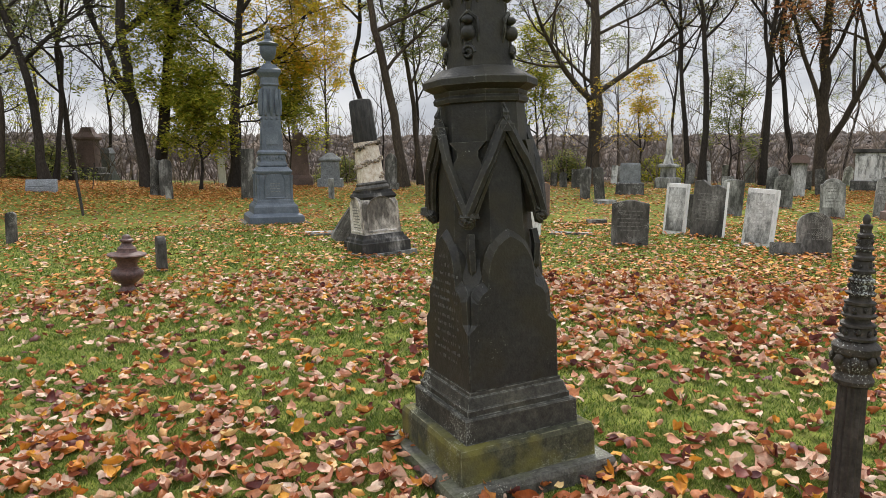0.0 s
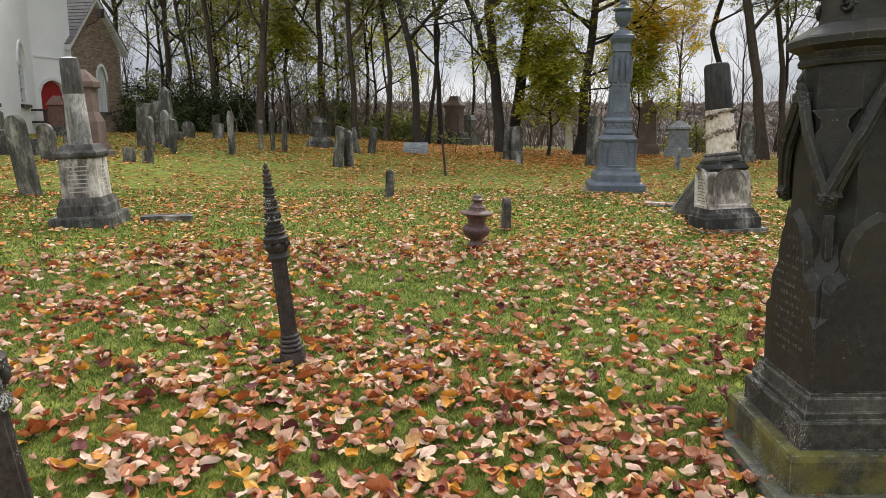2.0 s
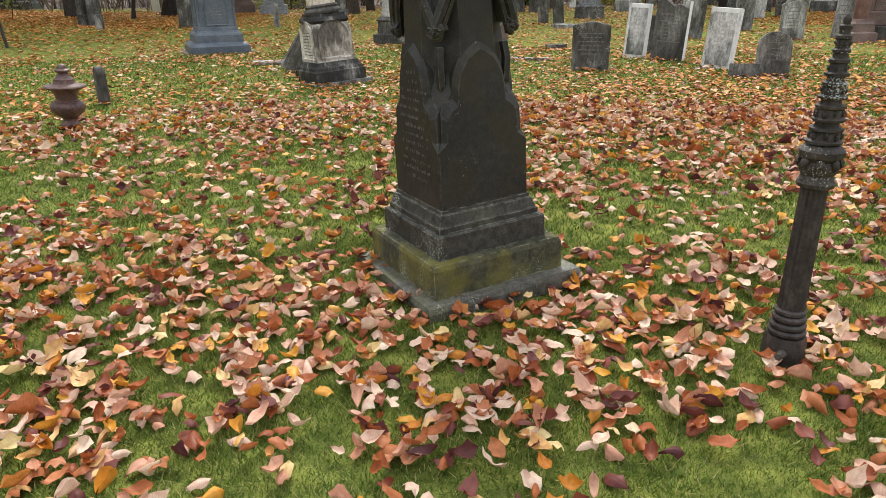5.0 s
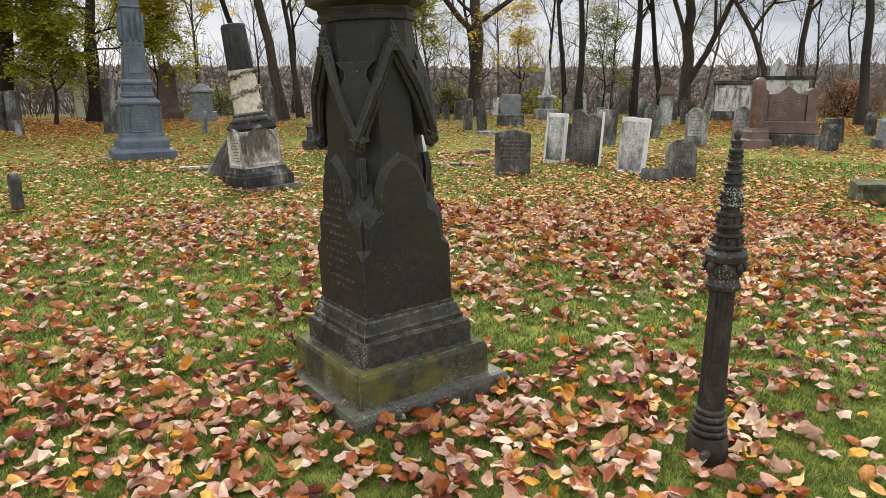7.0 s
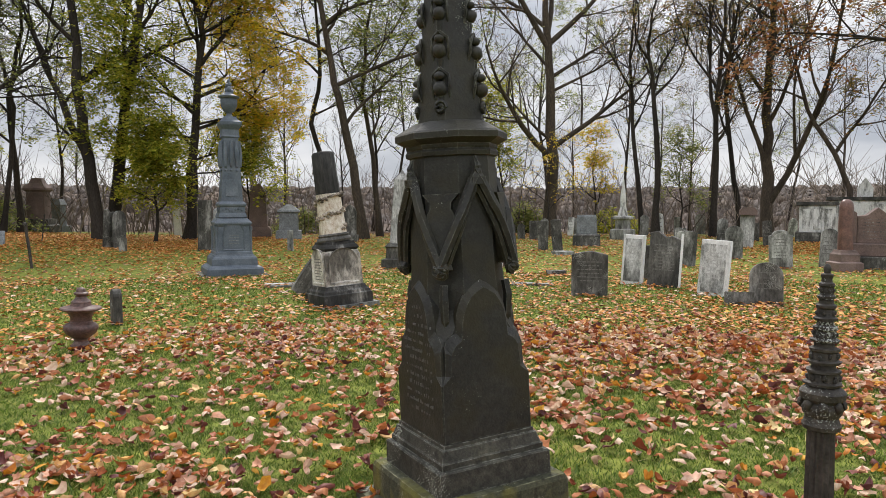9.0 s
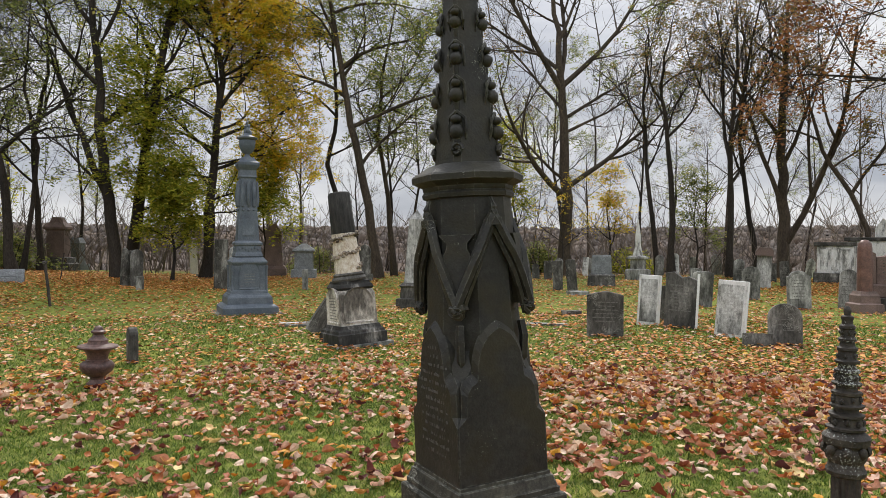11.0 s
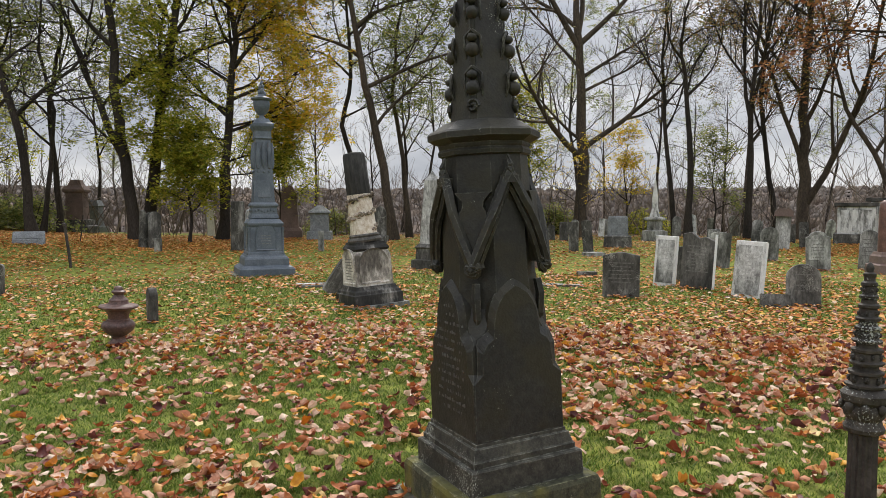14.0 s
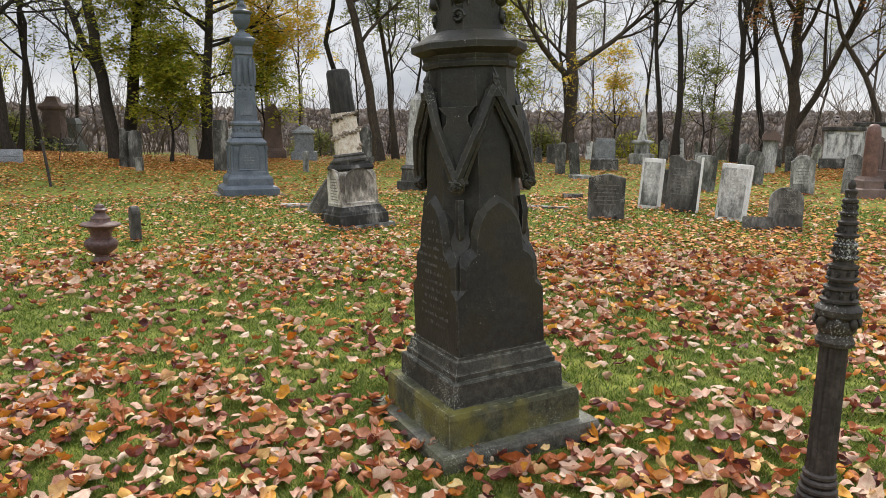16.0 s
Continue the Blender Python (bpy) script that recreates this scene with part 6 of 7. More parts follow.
def branch(sk, rnd, p, d, length, r, level, spec, last):
    """A crooked limb with alternate side shoots, each in turn a smaller limb."""
    n = (6, 6, 4, 3, 3)[level]
    drift = Vector((rnd.uniform(-1, 1), rnd.uniform(-1, 1), rnd.uniform(-0.7, 0.7)))
    pts, radii = [p.copy()], [r]
    for i in range(n):
        drift = drift * 0.55 + Vector((rnd.uniform(-1, 1), rnd.uniform(-1, 1), rnd.uniform(-0.8, 0.8))) * 0.75
        d = (d + drift * spec["wander"] + Vector((0, 0, spec["lift"]))).normalized()
        p = p + d * (length / n)
        pts.append(p.copy())
        radii.append(max(TWIG * 0.75, r * (1 - 0.78 * (i + 1) / n)))
    sk.limb(pts, radii, (7, 6, 4, 3, 3)[level])
    if level >= last:
        sk.tips.append((pts[-1], d)); sk.tips.append((pts[1], d))
        return
    if level == last - 1:
        sk.tips.append((pts[-1], d))
    kids = spec["kids"][min(level - 1, len(spec["kids"]) - 1)]
    turn = rnd.uniform(0, 6.28)
    for k in range(kids):
        u = 0.2 + 0.8 * (k + rnd.uniform(0.1, 0.9)) / kids
        i = min(n - 1, int(u * n)); fr = min(1.0, u * n - i)
        q = pts[i].lerp(pts[i + 1], fr)
        rr = radii[i] * (1 - fr) + radii[i + 1] * fr
        ax = (pts[i + 1] - pts[i]).normalized()
        turn += 2.4 + rnd.uniform(-0.6, 0.6)
        e1 = ax.cross(Vector((0.2, 0.1, 1)) if abs(ax.z) < 0.9 else Vector((1, 0, 0))).normalized()
        side = e1 * math.cos(turn) + ax.cross(e1) * math.sin(turn)
        sp = rnd.uniform(*spec["spread"])
        nd = (ax * math.cos(sp) + side * math.sin(sp)).normalized()
        branch(sk, rnd, q, nd, length * rnd.uniform(*spec["ratio"]) * (1.2 - 0.45 * u), max(TWIG, min(rr * 0.7, r * rnd.uniform(0.3, 0.5))), level + 1, spec, last)


def fronds(name, tips, per, size, spread, mat, parent, rnd, leaflets=5, slim=0.2, droop=0.5, label=""):
    """Sprays of separate small leaves hanging along a common stalk."""
    pos, fac = [], []
    for p, d in tips:
        for _ in range(per if per >= 1 else int(rnd.random() < per)):
            c = p + Vector((rnd.gauss(0, spread), rnd.gauss(0, spread), rnd.gauss(0, spread * 0.6)))
            a = Vector((rnd.uniform(-1, 1), rnd.uniform(-1, 1), rnd.uniform(-1.2, 0.35) * droop)).normalized()
            s = size * rnd.uniform(0.65, 1.35)
            b = a.cross(Vector((rnd.uniform(-0.4, 0.4), rnd.uniform(-0.4, 0.4), 1))).normalized()
            w = a.cross(b)
            for j in range(leaflets):
                o = c + a * s * (j / leaflets) - Vector((0, 0, s * 0.25 * (j / leaflets) ** 2))
                e = (b * (1 if j % 2 else -1) + a * rnd.uniform(0.2, 0.7) + w * rnd.uniform(-0.5, 0.5)).normalized()
                l = s * rnd.uniform(0.32, 0.5)
                g = e.cross(w + b * rnd.uniform(-0.5, 0.5)).normalized() * l * slim
                k = len(pos)
                pos += [o, o + e * l * 0.45 + g, o + e * l, o + e * l * 0.45 - g]
                fac.append((k, k + 1, k + 2, k + 3))
    if pos:
        return from_arrays(name, pos, fac, mat, parent, label)


def place(px, dist):
    """x, y of a bearing given on a flat scale of 1230 to the metre at distance one."""
    a = math.atan((px - 784) / 1230.0) - 0.023
    return dist * math.sin(a), dist * math.cos(a)


def tree(px, dist, r, kind, seed, trunk, limbs, label, bark=None, leaves=None, second=None, last=4, own=0):
    """trunk: (sideways, height) along the stem; limbs: (height, degrees from upright, length, radius); own: further limbs at random."""
    rnd = random.Random(seed)
    spec = SPECS[kind]
    x, y = place(px, dist)
    t = thing("tree", pose(x, y, ground_z(x, y) - 0.1, 0, 0, -math.degrees(math.atan2(x, y))), label, "tree", "trees at the cemetery's edge")
    top = trunk[-1][1]
    pts, radii = [], []
    deep = rnd.uniform(-0.05, 0.05)
    for (x0, z0), (x1, z1) in zip(trunk, trunk[1:]):
        for k in range(3):
            u = k / 3
            z = z0 + (z1 - z0) * u
            pts.append(Vector((x0 + (x1 - x0) * u + rnd.uniform(-0.5, 0.5) * r * 0.5, deep * z + rnd.uniform(-0.5, 0.5) * r * 0.5, z)))
    pts.append(Vector((trunk[-1][0], deep * top, top)))
    for q in pts:
        u = q.z / top
        radii.append(max(TWIG, 0.8 * r * (max(0.0, 1 - u) ** 0.75 * 0.92 + 0.05) * (1 + 0.55 * max(0.0, 1 - q.z / 0.9) ** 2)))
    stem = Skeleton()
    stem.limb(pts, radii, 12)
    from_arrays("trunk", stem.v, stem.f, bark or M_BARK, t, "rough ridged trunk", smooth=True)
    tips = []

    def limb(p, d, length, rad):
        sk = Skeleton()
        branch(sk, rnd, p, d, length, rad, 1, spec, last)
        from_arrays("limb", sk.v, sk.f, bark or M_BARK, t, smooth=True)
        tips.extend(sk.tips)

    def at(z):
        for i in range(len(pts) - 1):
            if pts[i + 1].z >= z:
                u = (z - pts[i].z) / max(1e-6, pts[i + 1].z - pts[i].z)
                return pts[i].lerp(pts[i + 1], u), radii[i] * (1 - u) + radii[i + 1] * u
        return pts[-1], radii[-1]
    for z, ang, length, rad in limbs:
        p, rr = at(z)
        a = radians(ang)
        d = Vector((math.sin(a), rnd.uniform(-0.35, 0.35), math.cos(a))).normalized()
        limb(p, d, length, min(rad, rr * 0.85))
    for k in range(own):
        z = top * (0.42 + 0.56 * (k + rnd.random()) / own)
        p, rr = at(z)
        q = k * 2.4 + rnd.uniform(-0.5, 0.5)
        a = rnd.uniform(0.55, 1.05)
        d = Vector((math.cos(q) * math.sin(a), math.sin(q) * math.sin(a), math.cos(a)))
        limb(p, d, top * rnd.uniform(0.2, 0.36) * (1.25 - 0.6 * z / top), min(rr * 0.6, 0.11))
    if leaves:
        per, size, spread, mat, keep, leaflets, slim = leaves
        tips = [q for q in tips if rnd.random() < keep]
        if second:
            gold = [q for q in tips if q[0].x * 0.55 + (q[0].z - 8.0) * 0.12 + rnd.gauss(0, 0.45) > 0.35 and q[0].z > 4.6]
            ids = {id(q) for q in gold}
            fronds("lower_crown", [q for q in tips if id(q) not in ids], per, size, spread, second, t, rnd, leaflets, slim, label="yellow-green outer leaves")
            tips = gold
        fronds("crown", tips, per, size, spread, mat, t, rnd, leaflets, slim)
    return t


LOC = (1, 0.42, 0.2, M_FOLI_GREEN, 0.34, 7, 0.24)
THIN = (1, 0.40, 0.18, M_FOLI_GREEN, 0.15, 7, 0.24)
SPARSE = (1, 0.28, 0.14, M_FOLI_BROWNISH, 0.12, 4, 0.32)
RUST = (1, 0.34, 0.16, M_FOLI_BROWNISH, 0.3, 5, 0.28)
L_LOC = "locust tree with rough dark bark and feathery thin green leaves"
L_BARE = "bare autumn tree with spreading limbs and fine twigs"
tree(212, 32.0, 0.34, "locust", 11, [(0, 0), (-0.3, 2.5), (-0.6, 5.1), (-0.8, 9.2), (-1.0, 13.0), (-1.1, 17.0)],
     [(3.4, -24, 9.5, 0.17), (3.8, -62, 4.0, 0.07), (6.4, 38, 7.5, 0.16), (8.0, -48, 5.5, 0.1), (9.5, 34, 6.0, 0.1), (10.5, -35, 6.0, 0.1), (12.0, 25, 5.0, 0.08)],
     "tall forked locust tree with dark bark and sparse green leaves", M_BARKDARK, THIN, own=3)
tree(236, 33.0, 0.36, "locust", 12, [(0, 0), (0.15, 2.6), (0.6, 6.2), (1.1, 9.3), (1.8, 12.5), (2.4, 17.0)],
     [(3.0, 72, 3.4, 0.06), (6.4, -20, 6.5, 0.12), (7.5, 48, 5.0, 0.1), (9.5, -42, 5.5, 0.1), (11.0, 40, 5.0, 0.08)], "locust tree with rough dark bark and thin yellow-green leaves", M_BARKDARK, (1, 0.38, 0.2, M_FOLI_OLIVE, 0.3, 7, 0.24), own=4)
tree(672, 33.0, 0.31, "locust", 13, [(0, 0), (-0.35, 3.5), (-0.9, 6.0), (-1.4, 8.0), (-1.9, 11.0), (-2.4, 14.0), (-2.6, 17.0)],
     [(7.2, 62, 6.5, 0.11), (5.4, 38, 4.5, 0.10), (8.6, -38, 5.5, 0.1), (10.0, 40, 6.0, 0.1), (11.5, -30, 5.0, 0.08), (12.5, 45, 5.0, 0.08)], L_LOC, M_BARK, LOC, own=3)
tree(702, 35.0, 0.19, "locust", 14, [(0, 0), (-0.3, 4.0), (-0.8, 7.0), (-0.6, 10.0), (0.3, 15.0)], [(5.0, 40, 3.5, 0.07), (7.0, -45, 4.0, 0.07), (9.0, 42, 5.0, 0.07)], L_LOC, M_BARK, LOC, own=3)
tree(617, 34.0, 0.20, "locust", 15, [(0, 0), (-0.2, 3.0), (-0.9, 5.6), (-0.45, 8.0), (-0.6, 11.0), (-0.9, 15.5)], [(6.0, 50, 3.0, 0.06), (8.0, -50, 4.0, 0.07), (10.0, 45, 5.0, 0.07)], L_LOC, M_BARKDARK, LOC, own=3)
tree(1006, 36.0, 0.43, "bare", 25, [(0, 0), (0.05, 4.0), (-0.1, 8.0), (-0.25, 10.8), (-0.5, 13.5), (-0.9, 17.5)],
     [(4.0, -52, 8.0, 0.17), (5.0, -66, 4.5, 0.09), (4.6, 55, 7.5, 0.16), (7.4, 66, 5.0, 0.09), (8.6, -48, 6.0, 0.1), (9.6, -28, 8.5, 0.16), (10.2, 14, 8.0, 0.15), (9.8, 40, 8.5, 0.16), (10.6, -44, 7.0, 0.12), (12.0, 30, 6.0, 0.1)],
     "large bare oak-like tree with wide limbs and a few yellow leaves", M_BARK, SPARSE, own=2)
tree(1173, 37.0, 0.18, "upright", 16, [(0, 0), (-0.3, 3.0), (-0.6, 6.0), (-0.8, 9.0), (-0.5, 12.0), (-0.6, 13.6)], [(5.5, 32, 4.0, 0.07), (7.5, -35, 4.5, 0.07), (9.0, 30, 4.0, 0.06)], L_LOC, M_BARKDARK, THIN, own=4)
tree(1195, 36.0, 0.23, "locust", 17, [(0, 0), (0.1, 4.0), (-0.2, 7.5), (-0.5, 9.0), (-0.3, 11.0), (0.2, 13.4)], [(7.0, 42, 4.5, 0.08), (8.8, -40, 4.0, 0.08), (9.5, 30, 4.0, 0.07)], L_LOC, M_BARKDARK, RUST, own=4)
tree(1301, 36.0, 0.22, "upright", 18, [(0, 0), (0.05, 4.0), (0.0, 7.0), (0.3, 10.0), (0.2, 14.0)], [(4.6, 40, 3.5, 0.06), (5.6, -24, 7.5, 0.1), (6.2, 20, 7.5, 0.1), (7.2, -42, 5.0, 0.07), (8.0, 40, 5.0, 0.07)], L_BARE, M_BARKDARK, RUST, own=3)
tree(1352, 38.0, 0.19, "upright", 19, [(0, 0), (-0.4, 3.0), (-0.9, 7.0), (-0.6, 11.0), (-1.0, 14.5)], [(5.0, -30, 4.5, 0.07), (7.0, 32, 5.0, 0.07)], L_BARE, M_BARKDARK, RUST, own=4)
tree(1392, 37.0, 0.40, "upright", 20, [(0, 0), (0.1, 3.0), (0.0, 6.0), (0.1, 9.0), (0.3, 14.5)],
     [(1.6, 36, 10.5, 0.18), (3.4, -24, 9.0, 0.13), (5.5, 28, 7.5, 0.11), (6.8, -32, 6.5, 0.1), (8.0, 20, 6.5, 0.09), (9.0, -22, 6.0, 0.08)], "bare multi-stemmed tree with upright limbs", M_BARK, RUST, own=3)
tree(1548, 36.0, 0.19, "locust", 21, [(0, 0), (0.0, 2.4), (-0.6, 4.0), (-1.8, 6.0), (-2.5, 9.0), (-3.0, 11.0)], [(4.0, 25, 6.0, 0.09), (6.5, -55, 3.5, 0.06)], L_BARE, M_BARK, RUST, own=3)
tree(20, 34.0, 0.26, "locust", 23, [(0, 0), (-0.1, 3.0), (-0.4, 5.0), (-1.3, 8.0), (-1.8, 14.0)], [(5.0, 30, 6.0, 0.1), (8.0, 45, 5.0, 0.08), (7.0, -50, 4.0, 0.08)], L_LOC, M_BARKDARK, THIN, own=4)
tree(40, 35.0, 0.15, "locust", 24, [(0, 0), (0.4, 3.0), (0.6, 5.5), (0.1, 8.0), (0.4, 13.0)], [(5.0, -40, 4.0, 0.06)], L_LOC, M_BARKDARK, LOC, own=4)
tree(74, 36.0, 0.19, "locust", 34, [(0, 0), (-0.1, 3.0), (-0.3, 6.0), (0.3, 9.0), (0.1, 14.0)], [(4.0, -48, 4.0, 0.06), (6.5, 40, 4.5, 0.07)], L_LOC, M_BARKDARK, THIN, own=4)
for px, dist, r, seed, side, lv, lab in ((1625, 38, 0.26, 22, 0.3, RUST, L_BARE), (-60, 36, 0.24, 26, 0.2, LOC, L_LOC), (-140, 36, 0.26, 27, -0.3, LOC, L_LOC), (-230, 38, 0.28, 28, -0.5, LOC, L_LOC), (-330, 39, 0.2, 36, 0.2, LOC, L_LOC),
                                         (-420, 36, 0.34, 29, 0.9, THIN, L_LOC), (-560, 40, 0.27, 30, 0.0, LOC, L_LOC), (-660, 42, 0.22, 35, -0.3, LOC, L_LOC), (-760, 44, 0.32, 31, 0.4, LOC, L_LOC), (-980, 48, 0.34, 32, 0.4, LOC, L_LOC), (-1180, 50, 0.34, 33, 0.0, SPARSE, L_BARE)):
    q = random.Random(seed * 3)
    tree(px, dist, r * 0.8, "locust", seed, [(0, 0), (side * 0.4 + q.uniform(-0.3, 0.3), 3.5), (side + q.uniform(-0.5, 0.5), 7.0), (side * 1.4 + q.uniform(-0.5, 0.5), 10.5), (side * 1.8, 16.5)],
         [(5.0, q.choice((-45, 45)), 4.5, 0.08), (6.8, q.choice((-35, 35)), 6.0, 0.11), (8.5, q.choice((-50, 50)), 5.5, 0.09)], lab, M_BARK, lv, own=6)

# the golden tree behind the zinc monument and other leafy trees
GOLD = (8, 0.36, 0.42, M_FOLI_YEL, 0.92, 7, 0.3)
tree(368, 33.0, 0.30, "small", 41, [(0, 0), (0.1, 3.0), (0.4, 6.0), (0.7, 9.0), (0.3, 11.5), (-0.6, 13.5), (-1.0, 16.5)],
     [(2.6, -72, 3.2, 0.05), (3.0, 74, 3.0, 0.05), (3.6, 66, 3.2, 0.06), (4.2, -60, 3.4, 0.06), (4.6, -78, 4.2, 0.06), (5.2, 78, 4.2, 0.06), (5.9, -74, 4.6, 0.07), (6.8, 84, 4.4, 0.07), (5.0, 62, 4.6, 0.09), (5.6, -50, 4.4, 0.08), (6.4, 72, 4.6, 0.09), (7.2, -62, 4.4, 0.08), (7.8, 52, 5.0, 0.09), (8.6, -40, 4.6, 0.08), (9.2, 66, 4.6, 0.08), (9.8, 30, 4.6, 0.08), (10.4, -58, 4.4, 0.08), (11.2, 56, 4.4, 0.07), (11.8, -24, 4.4, 0.07), (12.6, 40, 4.0, 0.06), (13.4, -52, 3.6, 0.06), (14.4, 30, 3.2, 0.05)],
     "golden yellow-green autumn tree with full crown", M_BARKDARK, GOLD, M_FOLI_OLIVE, last=3, own=10)
for px, dist, top, r, seed, lv, lab, own in ((308, 31.0, 4.6, 0.09, 42, (4, 0.34, 0.3, M_FOLI_OLIVE, 0.95, 6, 0.32), "young yellow-green leafy tree", 9),
                                             (470, 35.0, 6.0, 0.08, 47, (3, 0.36, 0.26, M_FOLI_OLIVE, 0.9, 5, 0.32), "young yellow-green leafy tree", 7),
                                             (-330, 38.0, 6.0, 0.08, 43, (3, 0.36, 0.26, M_FOLI_OLIVE, 0.9, 5, 0.32), "young yellow-green leafy tree", 8),
                                             (1085, 38.0, 5.5, 0.08, 44, (2, 0.3, 0.24, M_FOLI_YEL, 0.7, 5, 0.34), "small tree with thin yellow leaves", 7),
                                             (1000, 34.0, 5.0, 0.06, 48, (1, 0.22, 0.2, M_FOLI_YEL, 0.4, 4, 0.34), "small tree with thin yellow leaves", 7),
                                             (905, 38.0, 7.5, 0.09, 45, (3, 0.36, 0.26, M_FOLI_OLIVE, 0.9, 5, 0.32), "small tree with thin olive leaves", 8),
                                             (1240, 38.0, 5.0, 0.07, 49, (2, 0.3, 0.24, M_FOLI_GREEN, 0.7, 5, 0.34), "small tree with thin green leaves", 7),
                                             (-190, 42, 11, 0.14, 61, (2, 0.42, 0.34, M_FOLI_OLIVE, 0.9, 6, 0.3), "leafy understorey tree with thin green crown", 10),
                                             (-400, 43, 12, 0.14, 62, (1, 0.42, 0.34, M_FOLI_GREEN, 0.8, 6, 0.3), "leafy understorey tree with thin green crown", 10),
                                             (-560, 44, 12, 0.14, 63, (2, 0.42, 0.34, M_FOLI_OLIVE, 0.9, 6, 0.3), "leafy understorey tree with thin green crown", 10),
                                             (-760, 47, 13, 0.15, 65, (1, 0.42, 0.34, M_FOLI_GREEN, 0.8, 6, 0.3), "leafy understorey tree with thin green crown", 10),
                                             (-90, 41, 9, 0.12, 66, (2, 0.42, 0.34, M_FOLI_OLIVE, 0.9, 6, 0.3), "leafy understorey tree with thin green crown", 9)):
    tree(px, dist, r, "small", seed, [(0, 0), (0.1, top * 0.3), (-0.1, top * 0.6), (0.1, top)], [(top * 0.3, 55, top * 0.3, r * 0.5), (top * 0.36, -55, top * 0.3, r * 0.5)], lab, M_BARKDARK, lv, last=3, own=own)
tree(1760, 31.0, 0.24, "locust", 46, [(0, 0), (-0.2, 4.0), (-0.4, 8.0), (-0.6, 14.5)], [(7.0, -62, 7.0, 0.1), (8.5, -66, 7.0, 0.1), (9.8, -56, 7.0, 0.1), (11.0, -60, 7.0, 0.1), (8.0, 50, 5.0, 0.08)],
     "rust-brown leafy oak tree", M_BARKDARK, (1, 0.42, 0.2, M_FOLI_RUST, 0.7, 5, 0.34), own=5)

# low leafy trees in front of the wood towards the church share two forms
leafy = [tree(-480, 41, 0.11, "small", 71, [(0, 0), (0.2, 2.5), (-0.1, 5.0), (0.2, 8.5)], [(1.8, 62, 3.0, 0.05), (2.4, -58, 3.2, 0.05), (3.2, 50, 3.0, 0.05)], "leafy understorey tree with yellow-green crown", M_BARK, (1, 0.40, 0.36, M_FOLI_OLIVE, 0.8, 6, 0.3), last=3, own=10),
         tree(-560, 47, 0.12, "small", 72, [(0, 0), (-0.2, 2.5), (0.1, 5.5), (-0.2, 9.5)], [(1.6, -60, 3.2, 0.05), (2.2, 60, 3.2, 0.05), (3.0, -46, 3.2, 0.05)], "leafy understorey tree with green crown", M_BARK, (1, 0.40, 0.36, M_FOLI_GREEN, 0.8, 6, 0.3), last=3, own=11)]
rnd_l = random.Random(70)
for i in range(5):
    x, y = place((-170, -280, -370, -450, -620)[i], (40, 43, 41, 45, 50)[i])
    copy_thing(leafy[(0, 1, 1, 0, 1, 1, 0)[i % 7]], Matrix.Translation((x, y, ground_z(x, y) - 0.1)) @ pose(0, 0, 0, 0, 0, rnd_l.uniform(0, 360)) @ Matrix.Scale(rnd_l.uniform(0.65, 1.1), 4))

# slender fill trees share the same forms
FILL = (1, 0.3, 0.16, M_FOLI_BROWNISH, 0.15, 5, 0.22)
proto = [tree(690, 44.0, 0.15, "upright", 51, [(0, 0), (0.3, 4), (0.0, 8), (0.4, 13)], [(5, 30, 4, 0.06)], L_BARE, M_BARKDARK, FILL, last=3, own=8),
         tree(1010, 46.0, 0.18, "locust", 52, [(0, 0), (-0.4, 4), (-0.9, 7), (-0.6, 14)], [(6, -35, 5, 0.07)], L_LOC, M_BARKDARK, LOC, last=3, own=9),
         tree(1290, 47.0, 0.14, "bare", 53, [(0, 0), (0.2, 5), (0.5, 9), (0.3, 12.5)], [(6, 40, 4, 0.06)], L_BARE, M_BARK, FILL, last=3, own=8)]
rnd_f = random.Random(77)
for i in range(36):
    px = -1150 + i * 84 + rnd_f.uniform(-35, 35)
    x, y = place(px, rnd_f.uniform(41, 56))
    s = rnd_f.uniform(0.6, 1.05)
    if px < -700 and y < 25 and x > -40:
        continue
    copy_thing(proto[i % 3], Matrix.Translation((x, y, ground_z(x, y) - 0.15)) @ pose(0, 0, 0, 0, 0, rnd_f.uniform(0, 360)) @ Matrix.Scale(s, 4))


# ---- evergreen shrubs and brush at the wood's edge ----
def shrub(x, y, rad, h, mat, seed, label, n=1600, size=0.16):
    rnd = random.Random(seed)
    t = thing("shrub", pose(x, y, ground_z(x, y)), label, "shrub")
    bm = bmesh.new()
    for k in range(7):
        a = rnd.uniform(0, 6.28)
        tube(bm, [Vector((0, 0, -0.1)), Vector((math.cos(a) * rad * 0.3, math.sin(a) * rad * 0.3, h * 0.4)), Vector((math.cos(a) * rad * 0.6, math.sin(a) * rad * 0.6, h * 0.85))], [0.05, 0.03, 0.01], 4)
    part("stem", bm, M_BARKDARK, t)
    tips = []
    for k in range(n // 8):
        a, u = rnd.uniform(0, 6.28), math.sqrt(rnd.random())
        zz = rnd.random()
        rr = rad * u * (1 - 0.55 * zz ** 2) * (1 + 0.25 * math.sin(3 * a + seed))
        tips.append((Vector((rr * math.cos(a), rr * math.sin(a), h * zz * (1 - 0.35 * u * u))), Vector((0, 0, 1))))
    fronds("foliage", tips, 3, size * 2.4, 0.2, mat, t, rnd, 5, 0.34)


